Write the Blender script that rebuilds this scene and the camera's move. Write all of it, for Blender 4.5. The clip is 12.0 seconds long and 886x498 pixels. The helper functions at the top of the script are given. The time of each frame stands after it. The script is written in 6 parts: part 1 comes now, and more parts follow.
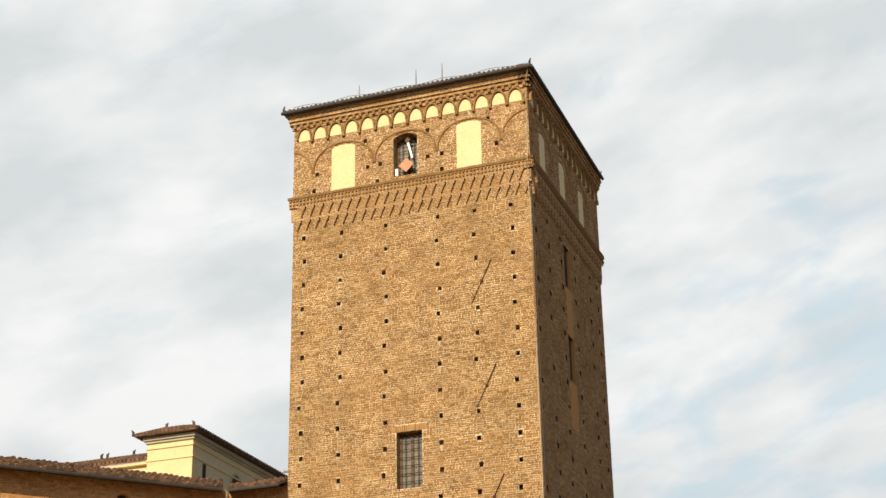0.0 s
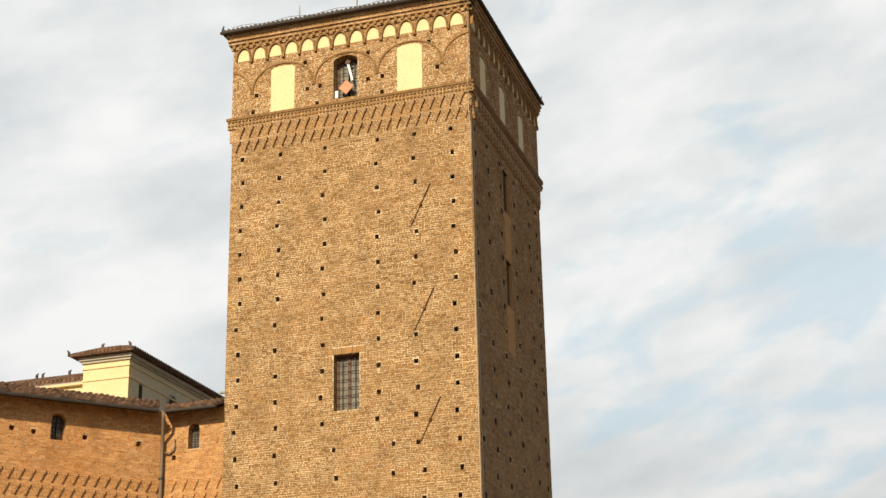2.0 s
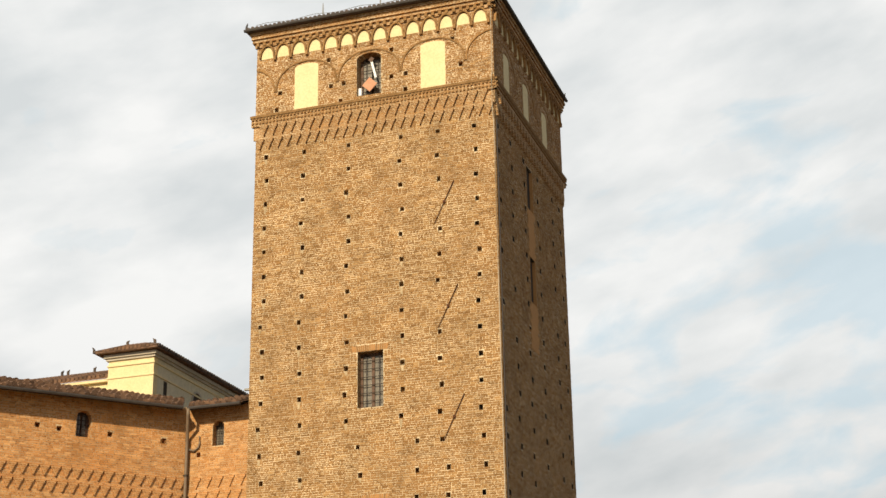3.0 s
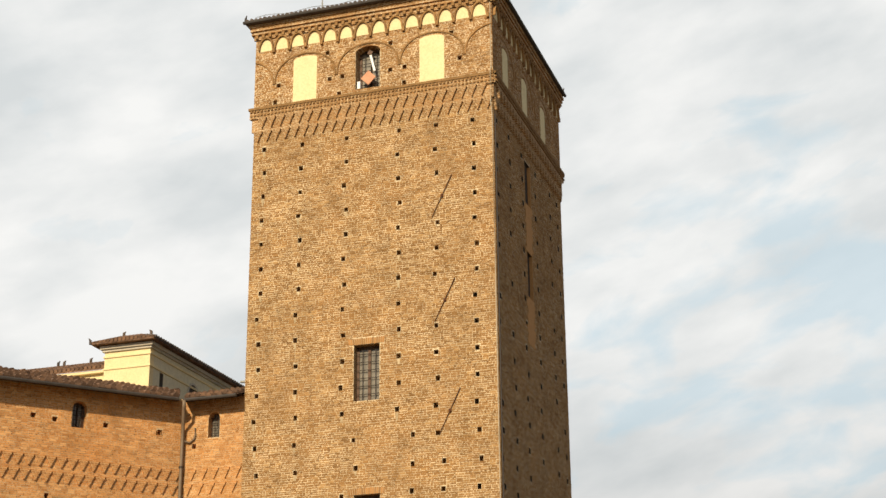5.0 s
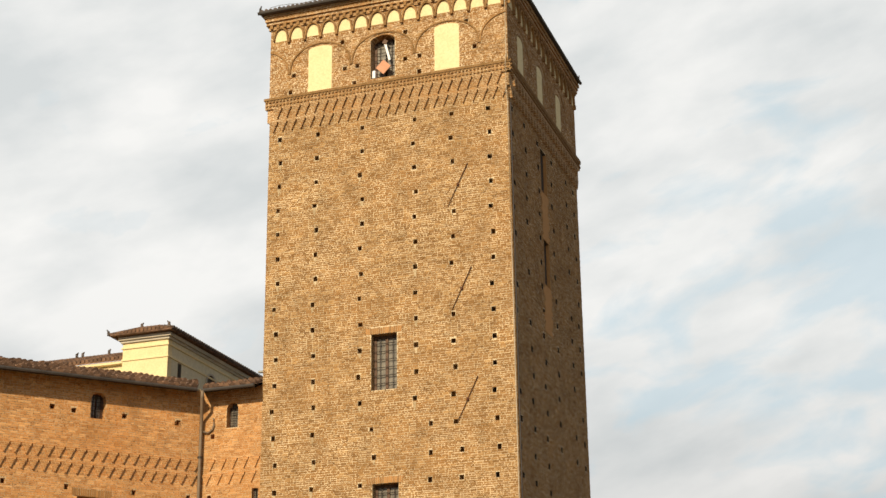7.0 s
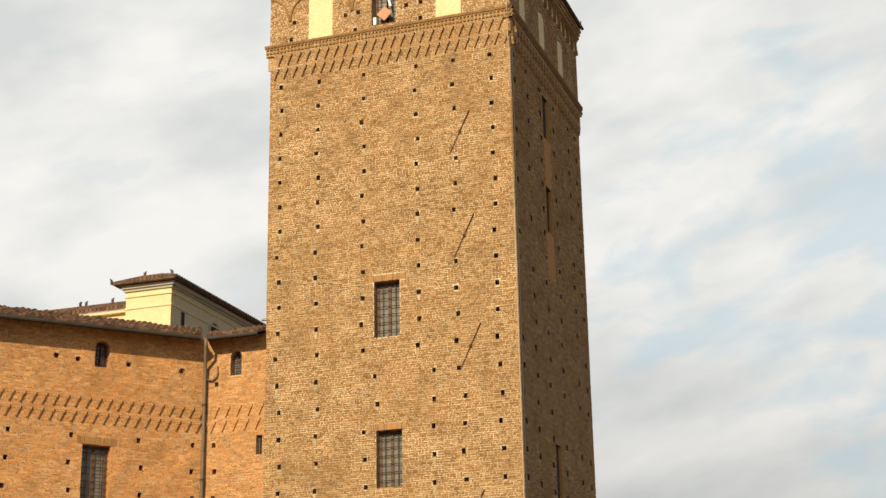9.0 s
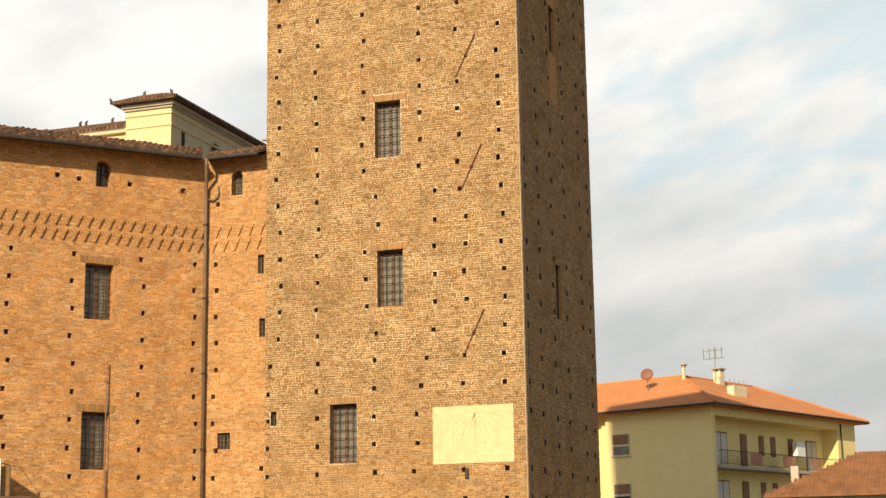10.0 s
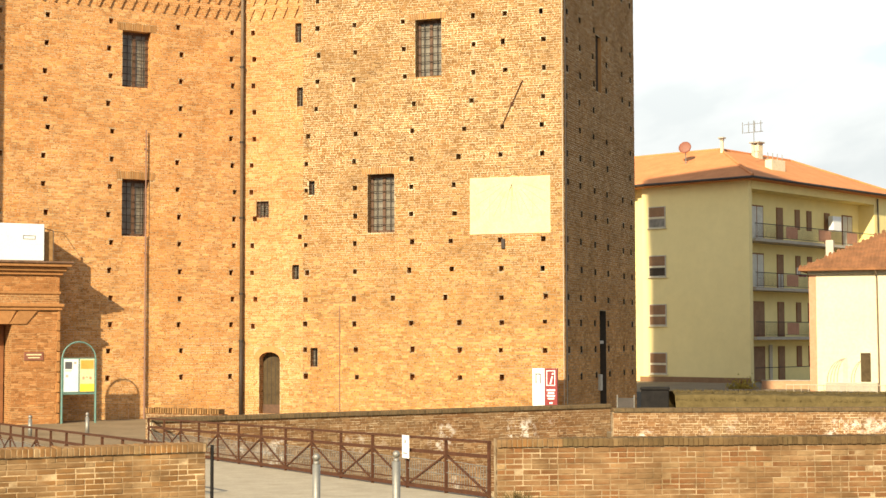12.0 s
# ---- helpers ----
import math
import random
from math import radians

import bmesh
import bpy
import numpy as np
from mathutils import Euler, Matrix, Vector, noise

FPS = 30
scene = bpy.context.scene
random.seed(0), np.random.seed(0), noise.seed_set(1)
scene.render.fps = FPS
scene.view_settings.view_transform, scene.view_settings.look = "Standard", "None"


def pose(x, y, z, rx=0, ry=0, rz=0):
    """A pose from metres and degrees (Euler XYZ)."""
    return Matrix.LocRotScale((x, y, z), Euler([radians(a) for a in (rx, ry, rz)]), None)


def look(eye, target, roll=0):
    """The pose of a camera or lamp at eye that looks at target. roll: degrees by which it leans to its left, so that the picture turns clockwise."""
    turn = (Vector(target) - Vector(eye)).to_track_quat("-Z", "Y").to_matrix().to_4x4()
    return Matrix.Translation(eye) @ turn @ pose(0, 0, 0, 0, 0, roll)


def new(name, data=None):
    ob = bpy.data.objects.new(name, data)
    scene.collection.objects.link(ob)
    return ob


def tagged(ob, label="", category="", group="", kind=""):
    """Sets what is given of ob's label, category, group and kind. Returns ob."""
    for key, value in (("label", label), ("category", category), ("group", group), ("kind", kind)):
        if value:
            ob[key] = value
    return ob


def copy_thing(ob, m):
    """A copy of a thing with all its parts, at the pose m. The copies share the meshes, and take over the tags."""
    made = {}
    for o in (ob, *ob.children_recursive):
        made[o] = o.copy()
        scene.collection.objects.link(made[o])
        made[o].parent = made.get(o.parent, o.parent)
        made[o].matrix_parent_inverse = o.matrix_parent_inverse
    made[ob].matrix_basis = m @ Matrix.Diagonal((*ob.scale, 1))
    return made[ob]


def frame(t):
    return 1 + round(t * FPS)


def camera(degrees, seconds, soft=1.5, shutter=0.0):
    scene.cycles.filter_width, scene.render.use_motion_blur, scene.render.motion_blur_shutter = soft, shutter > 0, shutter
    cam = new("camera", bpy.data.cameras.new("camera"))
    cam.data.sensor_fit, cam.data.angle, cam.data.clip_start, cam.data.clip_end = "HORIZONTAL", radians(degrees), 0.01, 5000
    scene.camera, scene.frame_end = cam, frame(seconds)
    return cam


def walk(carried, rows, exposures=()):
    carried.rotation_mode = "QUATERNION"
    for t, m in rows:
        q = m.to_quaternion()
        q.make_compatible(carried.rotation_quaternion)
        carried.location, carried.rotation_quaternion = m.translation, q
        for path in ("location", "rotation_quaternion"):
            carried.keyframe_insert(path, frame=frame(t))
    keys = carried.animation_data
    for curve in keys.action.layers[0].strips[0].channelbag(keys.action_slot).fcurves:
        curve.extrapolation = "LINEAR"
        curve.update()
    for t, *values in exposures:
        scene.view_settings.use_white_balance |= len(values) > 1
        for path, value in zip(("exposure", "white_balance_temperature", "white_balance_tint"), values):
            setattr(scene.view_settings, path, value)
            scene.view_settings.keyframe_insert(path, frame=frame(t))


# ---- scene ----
# Camera: one standing place, turning and tilting down
EYE = Vector((0.0, 0.0, 1.75))
cam = camera(31.30, 12.0, soft=1.5)
# seconds, yaw to the left, pitch, roll (degrees)
TURNS = (
    (0.0, -0.846, 23.406, -1.103),
    (0.5, -2.632, 23.167, -1.641),
    (1.0, -3.412, 21.689, -1.617),
    (1.5, -3.375, 21.140, -1.382),
    (2.0, -3.172, 20.598, -1.262),
    (2.5, -3.074, 19.739, -1.231),
    (3.0, -2.255, 20.512, -1.019),
    (5.0, -2.358, 20.290, -0.548),
    (5.5, -2.163, 20.348, -0.524),
    (6.0, -1.935, 20.535, -0.531),
    (6.5, -1.770, 20.255, -0.486),
    (7.0, -1.716, 19.891, -0.786),
    (9.0, -1.595, 17.975, -1.057),
    (9.5, -1.588, 15.249, -0.844),
    (10.0, -1.457, 11.486, -0.876),
    (10.5, -1.429, 8.829, -0.953),
    (11.0, -1.032, 5.863, -0.562),
    (11.2, -0.710, 4.394, -0.435),
    (11.5, -0.562, 2.985, -0.401),
    (12.0, -0.011, 3.214, -0.156),
)


def turned(yaw, pitch, roll):
    a, b = radians(yaw), radians(pitch)
    ahead = Vector((-math.sin(a) * math.cos(b), math.cos(a) * math.cos(b), math.sin(b)))
    return look(EYE, EYE + ahead * 10, roll)


walk(cam, [(t, turned(a, b, c)) for t, a, b, c in TURNS],
     exposures=((0.0, 0.07, 6450, 10), (3.0, 0.07, 6500, 10), (7.0, 0.06, 6550, 10), (9.0, 0.05, 6680, 10), (10.0, 0.21, 6760, 10), (11.0, 0.53, 6800, 10), (11.5, 0.65, 6700, 9), (12.0, 0.80, 6560, 8)))

# Light: low afternoon sun from the left behind the camera, thin bright cloud
SUN_AZIMUTH, SUN_ELEVATION = 202.3, 27.2
sun = new("sun", bpy.data.lights.new("sun", "SUN"))
sun.data.energy, sun.data.angle, sun.data.color = 5.0, radians(0.8), (1.0, 0.85, 0.60)
_a, _e = radians(SUN_AZIMUTH), radians(SUN_ELEVATION)
sun.matrix_world = look((math.sin(_a) * 90, math.cos(_a) * 90, math.sin(_e) * 100), (0, 0, 0))
sun.location = (-60, -80, 60)

world = bpy.data.worlds.new("sky")
scene.world = world
world.use_nodes = True
wn, wl = world.node_tree.nodes, world.node_tree.links
wn.clear()
w_out, w_bg = wn.new("ShaderNodeOutputWorld"), wn.new("ShaderNodeBackground")
w_bg.inputs["Strength"].default_value = 0.1
sky = wn.new("ShaderNodeTexSky")
sky.sky_type, sky.sun_disc = "NISHITA", False
sky.sun_elevation, sky.sun_rotation = _e, _a
w_co, w_map = wn.new("ShaderNodeTexCoord"), wn.new("ShaderNodeMapping")
w_map.inputs["Rotation"].default_value = (0, radians(17), 0)
w_long = wn.new("ShaderNodeMapping")
w_long.inputs["Scale"].default_value = (1.9, 1.6, 4.4)
w_long.inputs["Location"].default_value = (0.35, 0.0, 0.62)
w_n1, w_n2 = wn.new("ShaderNodeTexNoise"), wn.new("ShaderNodeTexNoise")
w_n1.inputs["Scale"].default_value, w_n1.inputs["Detail"].default_value = 6.2, 7.0
w_n1.inputs["Roughness"].default_value, w_n1.inputs["Distortion"].default_value = 0.52, 0.35
w_n2.inputs["Scale"].default_value, w_n2.inputs["Detail"].default_value = 5.0, 6.0
w_r1, w_r2 = wn.new("ShaderNodeValToRGB"), wn.new("ShaderNodeValToRGB")
w_r1.color_ramp.elements[0].position, w_r1.color_ramp.elements[1].position = 0.37, 0.51
w_r1.color_ramp.elements[0].color, w_r1.color_ramp.elements[1].color = (0.42, 0.42, 0.42, 1), (1, 1, 1, 1)
w_r2.color_ramp.elements[0].position, w_r2.color_ramp.elements[1].position = 0.35, 0.68
w_r2.color_ramp.elements[0].color, w_r2.color_ramp.elements[1].color = (6.55, 6.85, 6.9, 1), (8.85, 8.85, 8.68, 1)
w_blue = wn.new("ShaderNodeMixRGB")
w_blue.blend_type, w_blue.inputs["Fac"].default_value = "MIX", 0.75
w_blue.inputs[2].default_value = (6.3, 7.9, 8.4, 1)
w_mix = wn.new("ShaderNodeMixRGB")
# the cloud sheet thickens towards the west and breaks into streaks towards the east
w_thick = wn.new("ShaderNodeMapRange")
w_thick.interpolation_type = "SMOOTHSTEP"
w_thick.inputs["From Min"].default_value, w_thick.inputs["From Max"].default_value = -0.02, 0.26
w_thick.inputs["To Min"].default_value, w_thick.inputs["To Max"].default_value = 0.85, 0.0
w_cover = wn.new("ShaderNodeMixRGB")
w_cover.blend_type, w_cover.inputs["Fac"].default_value = "LIGHTEN", 1.0
wl.new(w_co.outputs["Generated"], w_map.inputs["Vector"])
wl.new(w_map.outputs["Vector"], w_long.inputs["Vector"])
wl.new(w_long.outputs["Vector"], w_n1.inputs["Vector"])
wl.new(w_long.outputs["Vector"], w_n2.inputs["Vector"])
wl.new(w_n2.outputs["Fac"], w_r2.inputs["Fac"])
wl.new(sky.outputs["Color"], w_blue.inputs[1])
w_sep = wn.new("ShaderNodeSeparateXYZ")
wl.new(w_co.outputs["Generated"], w_sep.inputs[0])
w_high = wn.new("ShaderNodeMapRange")
w_high.interpolation_type = "SMOOTHSTEP"
w_high.inputs["From Min"].default_value, w_high.inputs["From Max"].default_value = 0.54, 0.72
w_high.inputs["To Min"].default_value, w_high.inputs["To Max"].default_value = 1.0, 0.1
wl.new(w_sep.outputs["Z"], w_high.inputs["Value"])
w_top = wn.new("ShaderNodeMixRGB")
wl.new(w_sep.outputs["X"], w_thick.inputs["Value"])
# one gap in the sheet, low in the east, where blue shows between the streaks
w_dot = wn.new("ShaderNodeVectorMath")
w_dot.operation = "DOT_PRODUCT"
w_dot.inputs[1].default_value = Vector((0.275, 0.92, 0.285)).normalized()
wl.new(w_co.outputs["Generated"], w_dot.inputs[0])
w_gap = wn.new("ShaderNodeMapRange")
w_gap.interpolation_type = "SMOOTHSTEP"
w_gap.inputs["From Min"].default_value, w_gap.inputs["From Max"].default_value = 0.981, 0.9985
w_gap.inputs["To Min"].default_value, w_gap.inputs["To Max"].default_value = 0.13, -0.055
wl.new(w_dot.outputs["Value"], w_gap.inputs["Value"])
w_shift = wn.new("ShaderNodeMath")
wl.new(w_n1.outputs["Fac"], w_shift.inputs[0])
wl.new(w_gap.outputs[0], w_shift.inputs[1])
wl.new(w_shift.outputs[0], w_r1.inputs["Fac"])
wl.new(w_r1.outputs["Color"], w_cover.inputs[1])
wl.new(w_thick.outputs[0], w_cover.inputs[2])
wl.new(w_cover.outputs["Color"], w_mix.inputs["Fac"])
w_east = wn.new("ShaderNodeMapRange")
w_east.interpolation_type = "SMOOTHSTEP"
w_east.inputs["From Min"].default_value, w_east.inputs["From Max"].default_value = 0.35, 0.75
w_east.inputs["To Min"].default_value, w_east.inputs["To Max"].default_value = 1.0, 0.22
wl.new(w_sep.outputs["X"], w_east.inputs["Value"])
w_sheet = wn.new("ShaderNodeMath")
w_sheet.operation = "MULTIPLY"
wl.new(w_high.outputs[0], w_sheet.inputs[0])
wl.new(w_east.outputs[0], w_sheet.inputs[1])
wl.new(w_sheet.outputs[0], w_top.inputs["Fac"])
wl.new(sky.outputs["Color"], w_top.inputs[1])
w_low = wn.new("ShaderNodeMapRange")
w_low.interpolation_type = "SMOOTHSTEP"
w_low.inputs["From Min"].default_value, w_low.inputs["From Max"].default_value = 0.02, 0.34
w_low.inputs["To Min"].default_value, w_low.inputs["To Max"].default_value = 0.69, 1.0
wl.new(w_sep.outputs["Z"], w_low.inputs["Value"])
w_haze = wn.new("ShaderNodeMixRGB")
w_haze.blend_type, w_haze.inputs["Fac"].default_value = "MULTIPLY", 1.0
wl.new(w_mix.outputs["Color"], w_haze.inputs[1])
wl.new(w_low.outputs[0], w_haze.inputs[2])
wl.new(w_haze.outputs["Color"], w_top.inputs[2])
wl.new(w_blue.outputs["Color"], w_mix.inputs[1])
wl.new(w_r2.outputs["Color"], w_mix.inputs[2])
wl.new(w_top.outputs["Color"], w_bg.inputs["Color"])
wl.new(w_bg.outputs["Background"], w_out.inputs["Surface"])


# ---- materials ----
def node_mat(name, rough=0.8, metal=0.0):
    m = bpy.data.materials.new(name)
    m.use_nodes = True
    b = m.node_tree.nodes["Principled BSDF"]
    b.inputs["Roughness"].default_value, b.inputs["Metallic"].default_value = rough, metal
    b.inputs["Specular IOR Level"].default_value = 0.12 if rough >= 0.85 and metal == 0 else 0.5
    return m, m.node_tree.nodes, m.node_tree.links, b


def noise_tex(n, l, vec, scale, detail=4.0, rough=0.55):
    t = n.new("ShaderNodeTexNoise")
    t.inputs["Scale"].default_value, t.inputs["Detail"].default_value = scale, detail
    t.inputs["Roughness"].default_value = rough
    l.new(vec, t.inputs["Vector"])
    return t.outputs["Fac"]


def ramp(n, l, fac, stops):
    r = n.new("ShaderNodeValToRGB")
    e = r.color_ramp.elements
    while len(e) < len(stops):
        e.new(0.5)
    for k, (p, c) in zip(e, stops):
        k.position, k.color = p, (*c, 1) if len(c) == 3 else c
    l.new(fac, r.inputs["Fac"])
    return r.outputs["Color"]


def mixed(n, l, fac, a, b, mode="MIX"):
    m = n.new("ShaderNodeMixRGB")
    m.blend_type = mode
    for slot, v in ((0, fac), (1, a), (2, b)):
        if isinstance(v, (int, float)):
            m.inputs[slot].default_value = v
        elif isinstance(v, tuple):
            m.inputs[slot].default_value = (*v, 1)
        else:
            l.new(v, m.inputs[slot])
    return m.outputs["Color"]


def bumped(n, l, b, height, strength, dist):
    k = n.new("ShaderNodeBump")
    k.inputs["Strength"].default_value, k.inputs["Distance"].default_value = strength, dist
    l.new(height, k.inputs["Height"])
    l.new(k.outputs["Normal"], b.inputs["Normal"])


def brick_wall_mat(name, c1, c2, mortar, lime, lime_amount, course=0.075, length=0.27, joint=0.016,
                   patch=(0.42, 0.25, 0.12), patch_amount=0.35, foot_lift=None, turned_up=False, salts=None):
    """Old brickwork: courses on local x and z, mottled bricks, limed joints, stained patches."""
    m, n, l, b = node_mat(name, 0.92)
    co = n.new("ShaderNodeTexCoord")
    sep, com = n.new("ShaderNodeSeparateXYZ"), n.new("ShaderNodeCombineXYZ")
    l.new(co.outputs["Object"], sep.inputs[0])
    add = n.new("ShaderNodeMath")
    l.new(sep.outputs["X"], add.inputs[0])
    l.new(sep.outputs["Y"], add.inputs[1])
    wob = noise_tex(n, l, co.outputs["Object"], 1.7, 2.0)
    sub = n.new("ShaderNodeMath")
    sub.operation = "MULTIPLY_ADD"
    sub.inputs[1].default_value = 0.02
    l.new(wob, sub.inputs[0])
    l.new(sep.outputs["Z"], sub.inputs[2])
    row = n.new("ShaderNodeMath")
    row.operation = "DIVIDE"
    row.inputs[1].default_value = course
    l.new(sub.outputs[0], row.inputs[0])
    flo = n.new("ShaderNodeMath")
    flo.operation = "FLOOR"
    l.new(row.outputs[0], flo.inputs[0])
    white = n.new("ShaderNodeTexWhiteNoise")
    white.noise_dimensions = "1D"
    l.new(flo.outputs[0], white.inputs["W"])
    slip = n.new("ShaderNodeMath")
    slip.operation = "MULTIPLY_ADD"
    slip.inputs[1].default_value = 0.0 if turned_up else length * 0.8
    l.new(white.outputs["Value"], slip.inputs[0])
    l.new(add.outputs[0], slip.inputs[2])
    l.new(slip.outputs[0], com.inputs["Y" if turned_up else "X"])
    l.new(sub.outputs[0], com.inputs["X" if turned_up else "Y"])
    t = n.new("ShaderNodeTexBrick")
    t.inputs["Scale"].default_value = 1.0
    t.inputs["Brick Width"].default_value, t.inputs["Row Height"].default_value = length, course
    t.inputs["Mortar Size"].default_value, t.inputs["Mortar Smooth"].default_value = joint, 0.3
    t.inputs["Color1"].default_value, t.inputs["Color2"].default_value = (*c1, 1), (*c2, 1)
    t.inputs["Mortar"].default_value = (*mortar, 1)
    t.inputs["Bias"].default_value = -0.1
    t.offset_frequency, t.squash = 2, 0.55
    t.squash_frequency = 2
    l.new(com.outputs[0], t.inputs["Vector"])
    col = t.outputs["Color"]
    # broad tone patches
    big = noise_tex(n, l, co.outputs["Object"], 0.35, 6.0, 0.6)
    fac = ramp(n, l, big, ((0.42, (0, 0, 0)), (0.68, (patch_amount,) * 3)))
    col = mixed(n, l, fac, col, patch)
    mid = noise_tex(n, l, co.outputs["Object"], 1.3, 5.0, 0.65)
    col = mixed(n, l, 1.0, col, ramp(n, l, mid, ((0.3, (0.84, 0.82, 0.78)), (0.5, (1, 1, 1)), (0.7, (1.14, 1.11, 1.06)))), "MULTIPLY")
    # single bricks darker or paler
    cell = n.new("ShaderNodeTexVoronoi")
    cell.inputs["Scale"].default_value = 6.0
    sc = n.new("ShaderNodeVectorMath")
    sc.operation = "MULTIPLY"
    sc.inputs[1].default_value = (1.0, 2.6, 1.0)
    l.new(com.outputs[0], sc.inputs[0])
    l.new(sc.outputs[0], cell.inputs["Vector"])
    bw = n.new("ShaderNodeRGBToBW")
    l.new(cell.outputs["Color"], bw.inputs[0])
    col = mixed(n, l, 1.0, col, ramp(n, l, bw.outputs[0], ((0.12, (0.56, 0.53, 0.5)), (0.3, (0.95, 0.94, 0.93)), (0.6, (1, 1, 1)), (0.88, (1.2, 1.15, 1.06)))), "MULTIPLY")
    # limed, half-washed joints
    fleck = noise_tex(n, l, sc.outputs[0], 5.5, 4.0, 0.7)
    zone = noise_tex(n, l, co.outputs["Object"], 0.55, 3.0)
    mul = n.new("ShaderNodeMath")
    mul.operation = "MULTIPLY"
    near_joint = mixed(n, l, 0.55, ramp(n, l, fleck, ((0.50, (0, 0, 0)), (0.64, (1, 1, 1)))), mixed(n, l, 1.0, t.outputs["Fac"], ramp(n, l, fleck, ((0.36, (0, 0, 0)), (0.52, (1, 1, 1)))), "MULTIPLY"))
    l.new(near_joint, mul.inputs[0])
    l.new(ramp(n, l, zone, ((0.38, (lime_amount * 0.35,) * 3), (0.62, (lime_amount,) * 3))), mul.inputs[1])
    if foot_lift:
        fade = n.new("ShaderNodeMapRange")
        fade.inputs["From Min"].default_value, fade.inputs["From Max"].default_value = 2.0, 9.0
        fade.inputs["To Min"].default_value = 0.3
        l.new(sep.outputs["Z"], fade.inputs["Value"])
        less = n.new("ShaderNodeMath")
        less.operation = "MULTIPLY"
        l.new(mul.outputs[0], less.inputs[0])
        l.new(fade.outputs[0], less.inputs[1])
        mul = less
    col = mixed(n, l, mul.outputs[0], col, lime)
    # brightens the colour towards the foot, partly standing in for camera exposure
    if foot_lift:
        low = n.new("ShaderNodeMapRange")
        low.inputs["From Min"].default_value, low.inputs["From Max"].default_value = foot_lift[1], foot_lift[0]
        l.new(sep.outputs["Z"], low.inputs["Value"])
        col = mixed(n, l, low.outputs[0], col, mixed(n, l, 1.0, col, foot_lift[2], "MULTIPLY"))
    if salts:
        blot = noise_tex(n, l, co.outputs["Object"], 4.5, 6.0, 0.75)
        run = noise_tex(n, l, co.outputs["Object"], 0.5, 2.0)
        band = n.new("ShaderNodeMapRange")
        band.inputs["From Min"].default_value, band.inputs["From Max"].default_value = salts
        l.new(sep.outputs["Z"], band.inputs["Value"])
        k1 = mixed(n, l, 1.0, ramp(n, l, blot, ((0.52, (0, 0, 0)), (0.60, (1, 1, 1)))), ramp(n, l, run, ((0.53, (0, 0, 0)), (0.62, (0.9, 0.9, 0.9)))), "MULTIPLY")
        k2 = mixed(n, l, 1.0, k1, band.outputs[0], "MULTIPLY")
        col = mixed(n, l, k2, col, (0.75, 0.70, 0.62))
    l.new(col, b.inputs["Base Color"])
    h = mixed(n, l, 0.35, t.outputs["Fac"], fleck)
    inv = n.new("ShaderNodeInvert")
    l.new(h, inv.inputs["Color"])
    bumped(n, l, b, inv.outputs[0], 0.8, 0.02)
    return m


def mottled(name, c1, c2, scale=3.0, rough=0.85, metal=0.0, bump=0.3, dist=0.01, spread=0.0, grain=0.5):
    """A plain surface with grain and broad stains; spread varies it from object to object."""
    m, n, l, b = node_mat(name, rough, metal)
    co = n.new("ShaderNodeTexCoord")
    f1 = noise_tex(n, l, co.outputs["Object"], scale, 6.0, 0.65)
    f2 = noise_tex(n, l, co.outputs["Object"], scale * 9, 4.0, 0.7)
    col = ramp(n, l, f1, ((0.3, c1), (0.7, c2)))
    col = mixed(n, l, grain, col, ramp(n, l, f2, ((0.3, (0.72,) * 3), (0.7, (1.2,) * 3))), "MULTIPLY")
    if spread:
        info = n.new("ShaderNodeObjectInfo")
        col = mixed(n, l, 1.0, col, ramp(n, l, info.outputs["Random"], ((0.0, (1 - spread,) * 3), (0.5, (1, 1, 1)), (1.0, (1 + spread, 1 + spread * 0.8, 1 + spread * 0.5)))), "MULTIPLY")
    l.new(col, b.inputs["Base Color"])
    bumped(n, l, b, f2, bump, dist)
    return m


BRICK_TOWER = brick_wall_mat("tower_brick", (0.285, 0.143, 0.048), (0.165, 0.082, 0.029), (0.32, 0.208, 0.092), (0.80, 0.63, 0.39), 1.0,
                             patch=(0.215, 0.125, 0.05), foot_lift=(1.0, 7.0, (1.40, 1.19, 1.03)))
BRICK_WALL = brick_wall_mat("castle_brick", (0.54, 0.252, 0.086), (0.35, 0.152, 0.053), (0.50, 0.30, 0.14), (0.66, 0.46, 0.24), 0.45,
                            patch=(0.60, 0.245, 0.065), patch_amount=0.5)
BRICK_GATE = brick_wall_mat("gate_brick", (0.38, 0.172, 0.062), (0.26, 0.112, 0.040), (0.38, 0.235, 0.11), (0.58, 0.41, 0.22), 0.45,
                            patch=(0.42, 0.185, 0.06))
BRICK_CREST = brick_wall_mat("crest_brick", (0.33, 0.155, 0.05), (0.18, 0.082, 0.03), (0.34, 0.22, 0.10), (0.78, 0.62, 0.40), 1.0,
                             patch=(0.34, 0.17, 0.06))
BRICK_MOAT = brick_wall_mat("moat_brick", (0.23, 0.098, 0.036), (0.145, 0.060, 0.025), (0.34, 0.23, 0.125), (0.44, 0.33, 0.20), 0.5,
                            patch=(0.24, 0.17, 0.09), course=0.08, length=0.28, salts=(-0.72, -1.05))
COPING = brick_wall_mat("coping_brick", (0.165, 0.105, 0.052), (0.12, 0.078, 0.040), (0.10, 0.075, 0.042), (0.30, 0.24, 0.15), 0.3,
                        patch=(0.12, 0.092, 0.046), turned_up=True)
BRICK_SINGLE = mottled("single_brick", (0.20, 0.105, 0.042), (0.34, 0.19, 0.075), 5.0, 0.92, bump=0.5, spread=0.35)


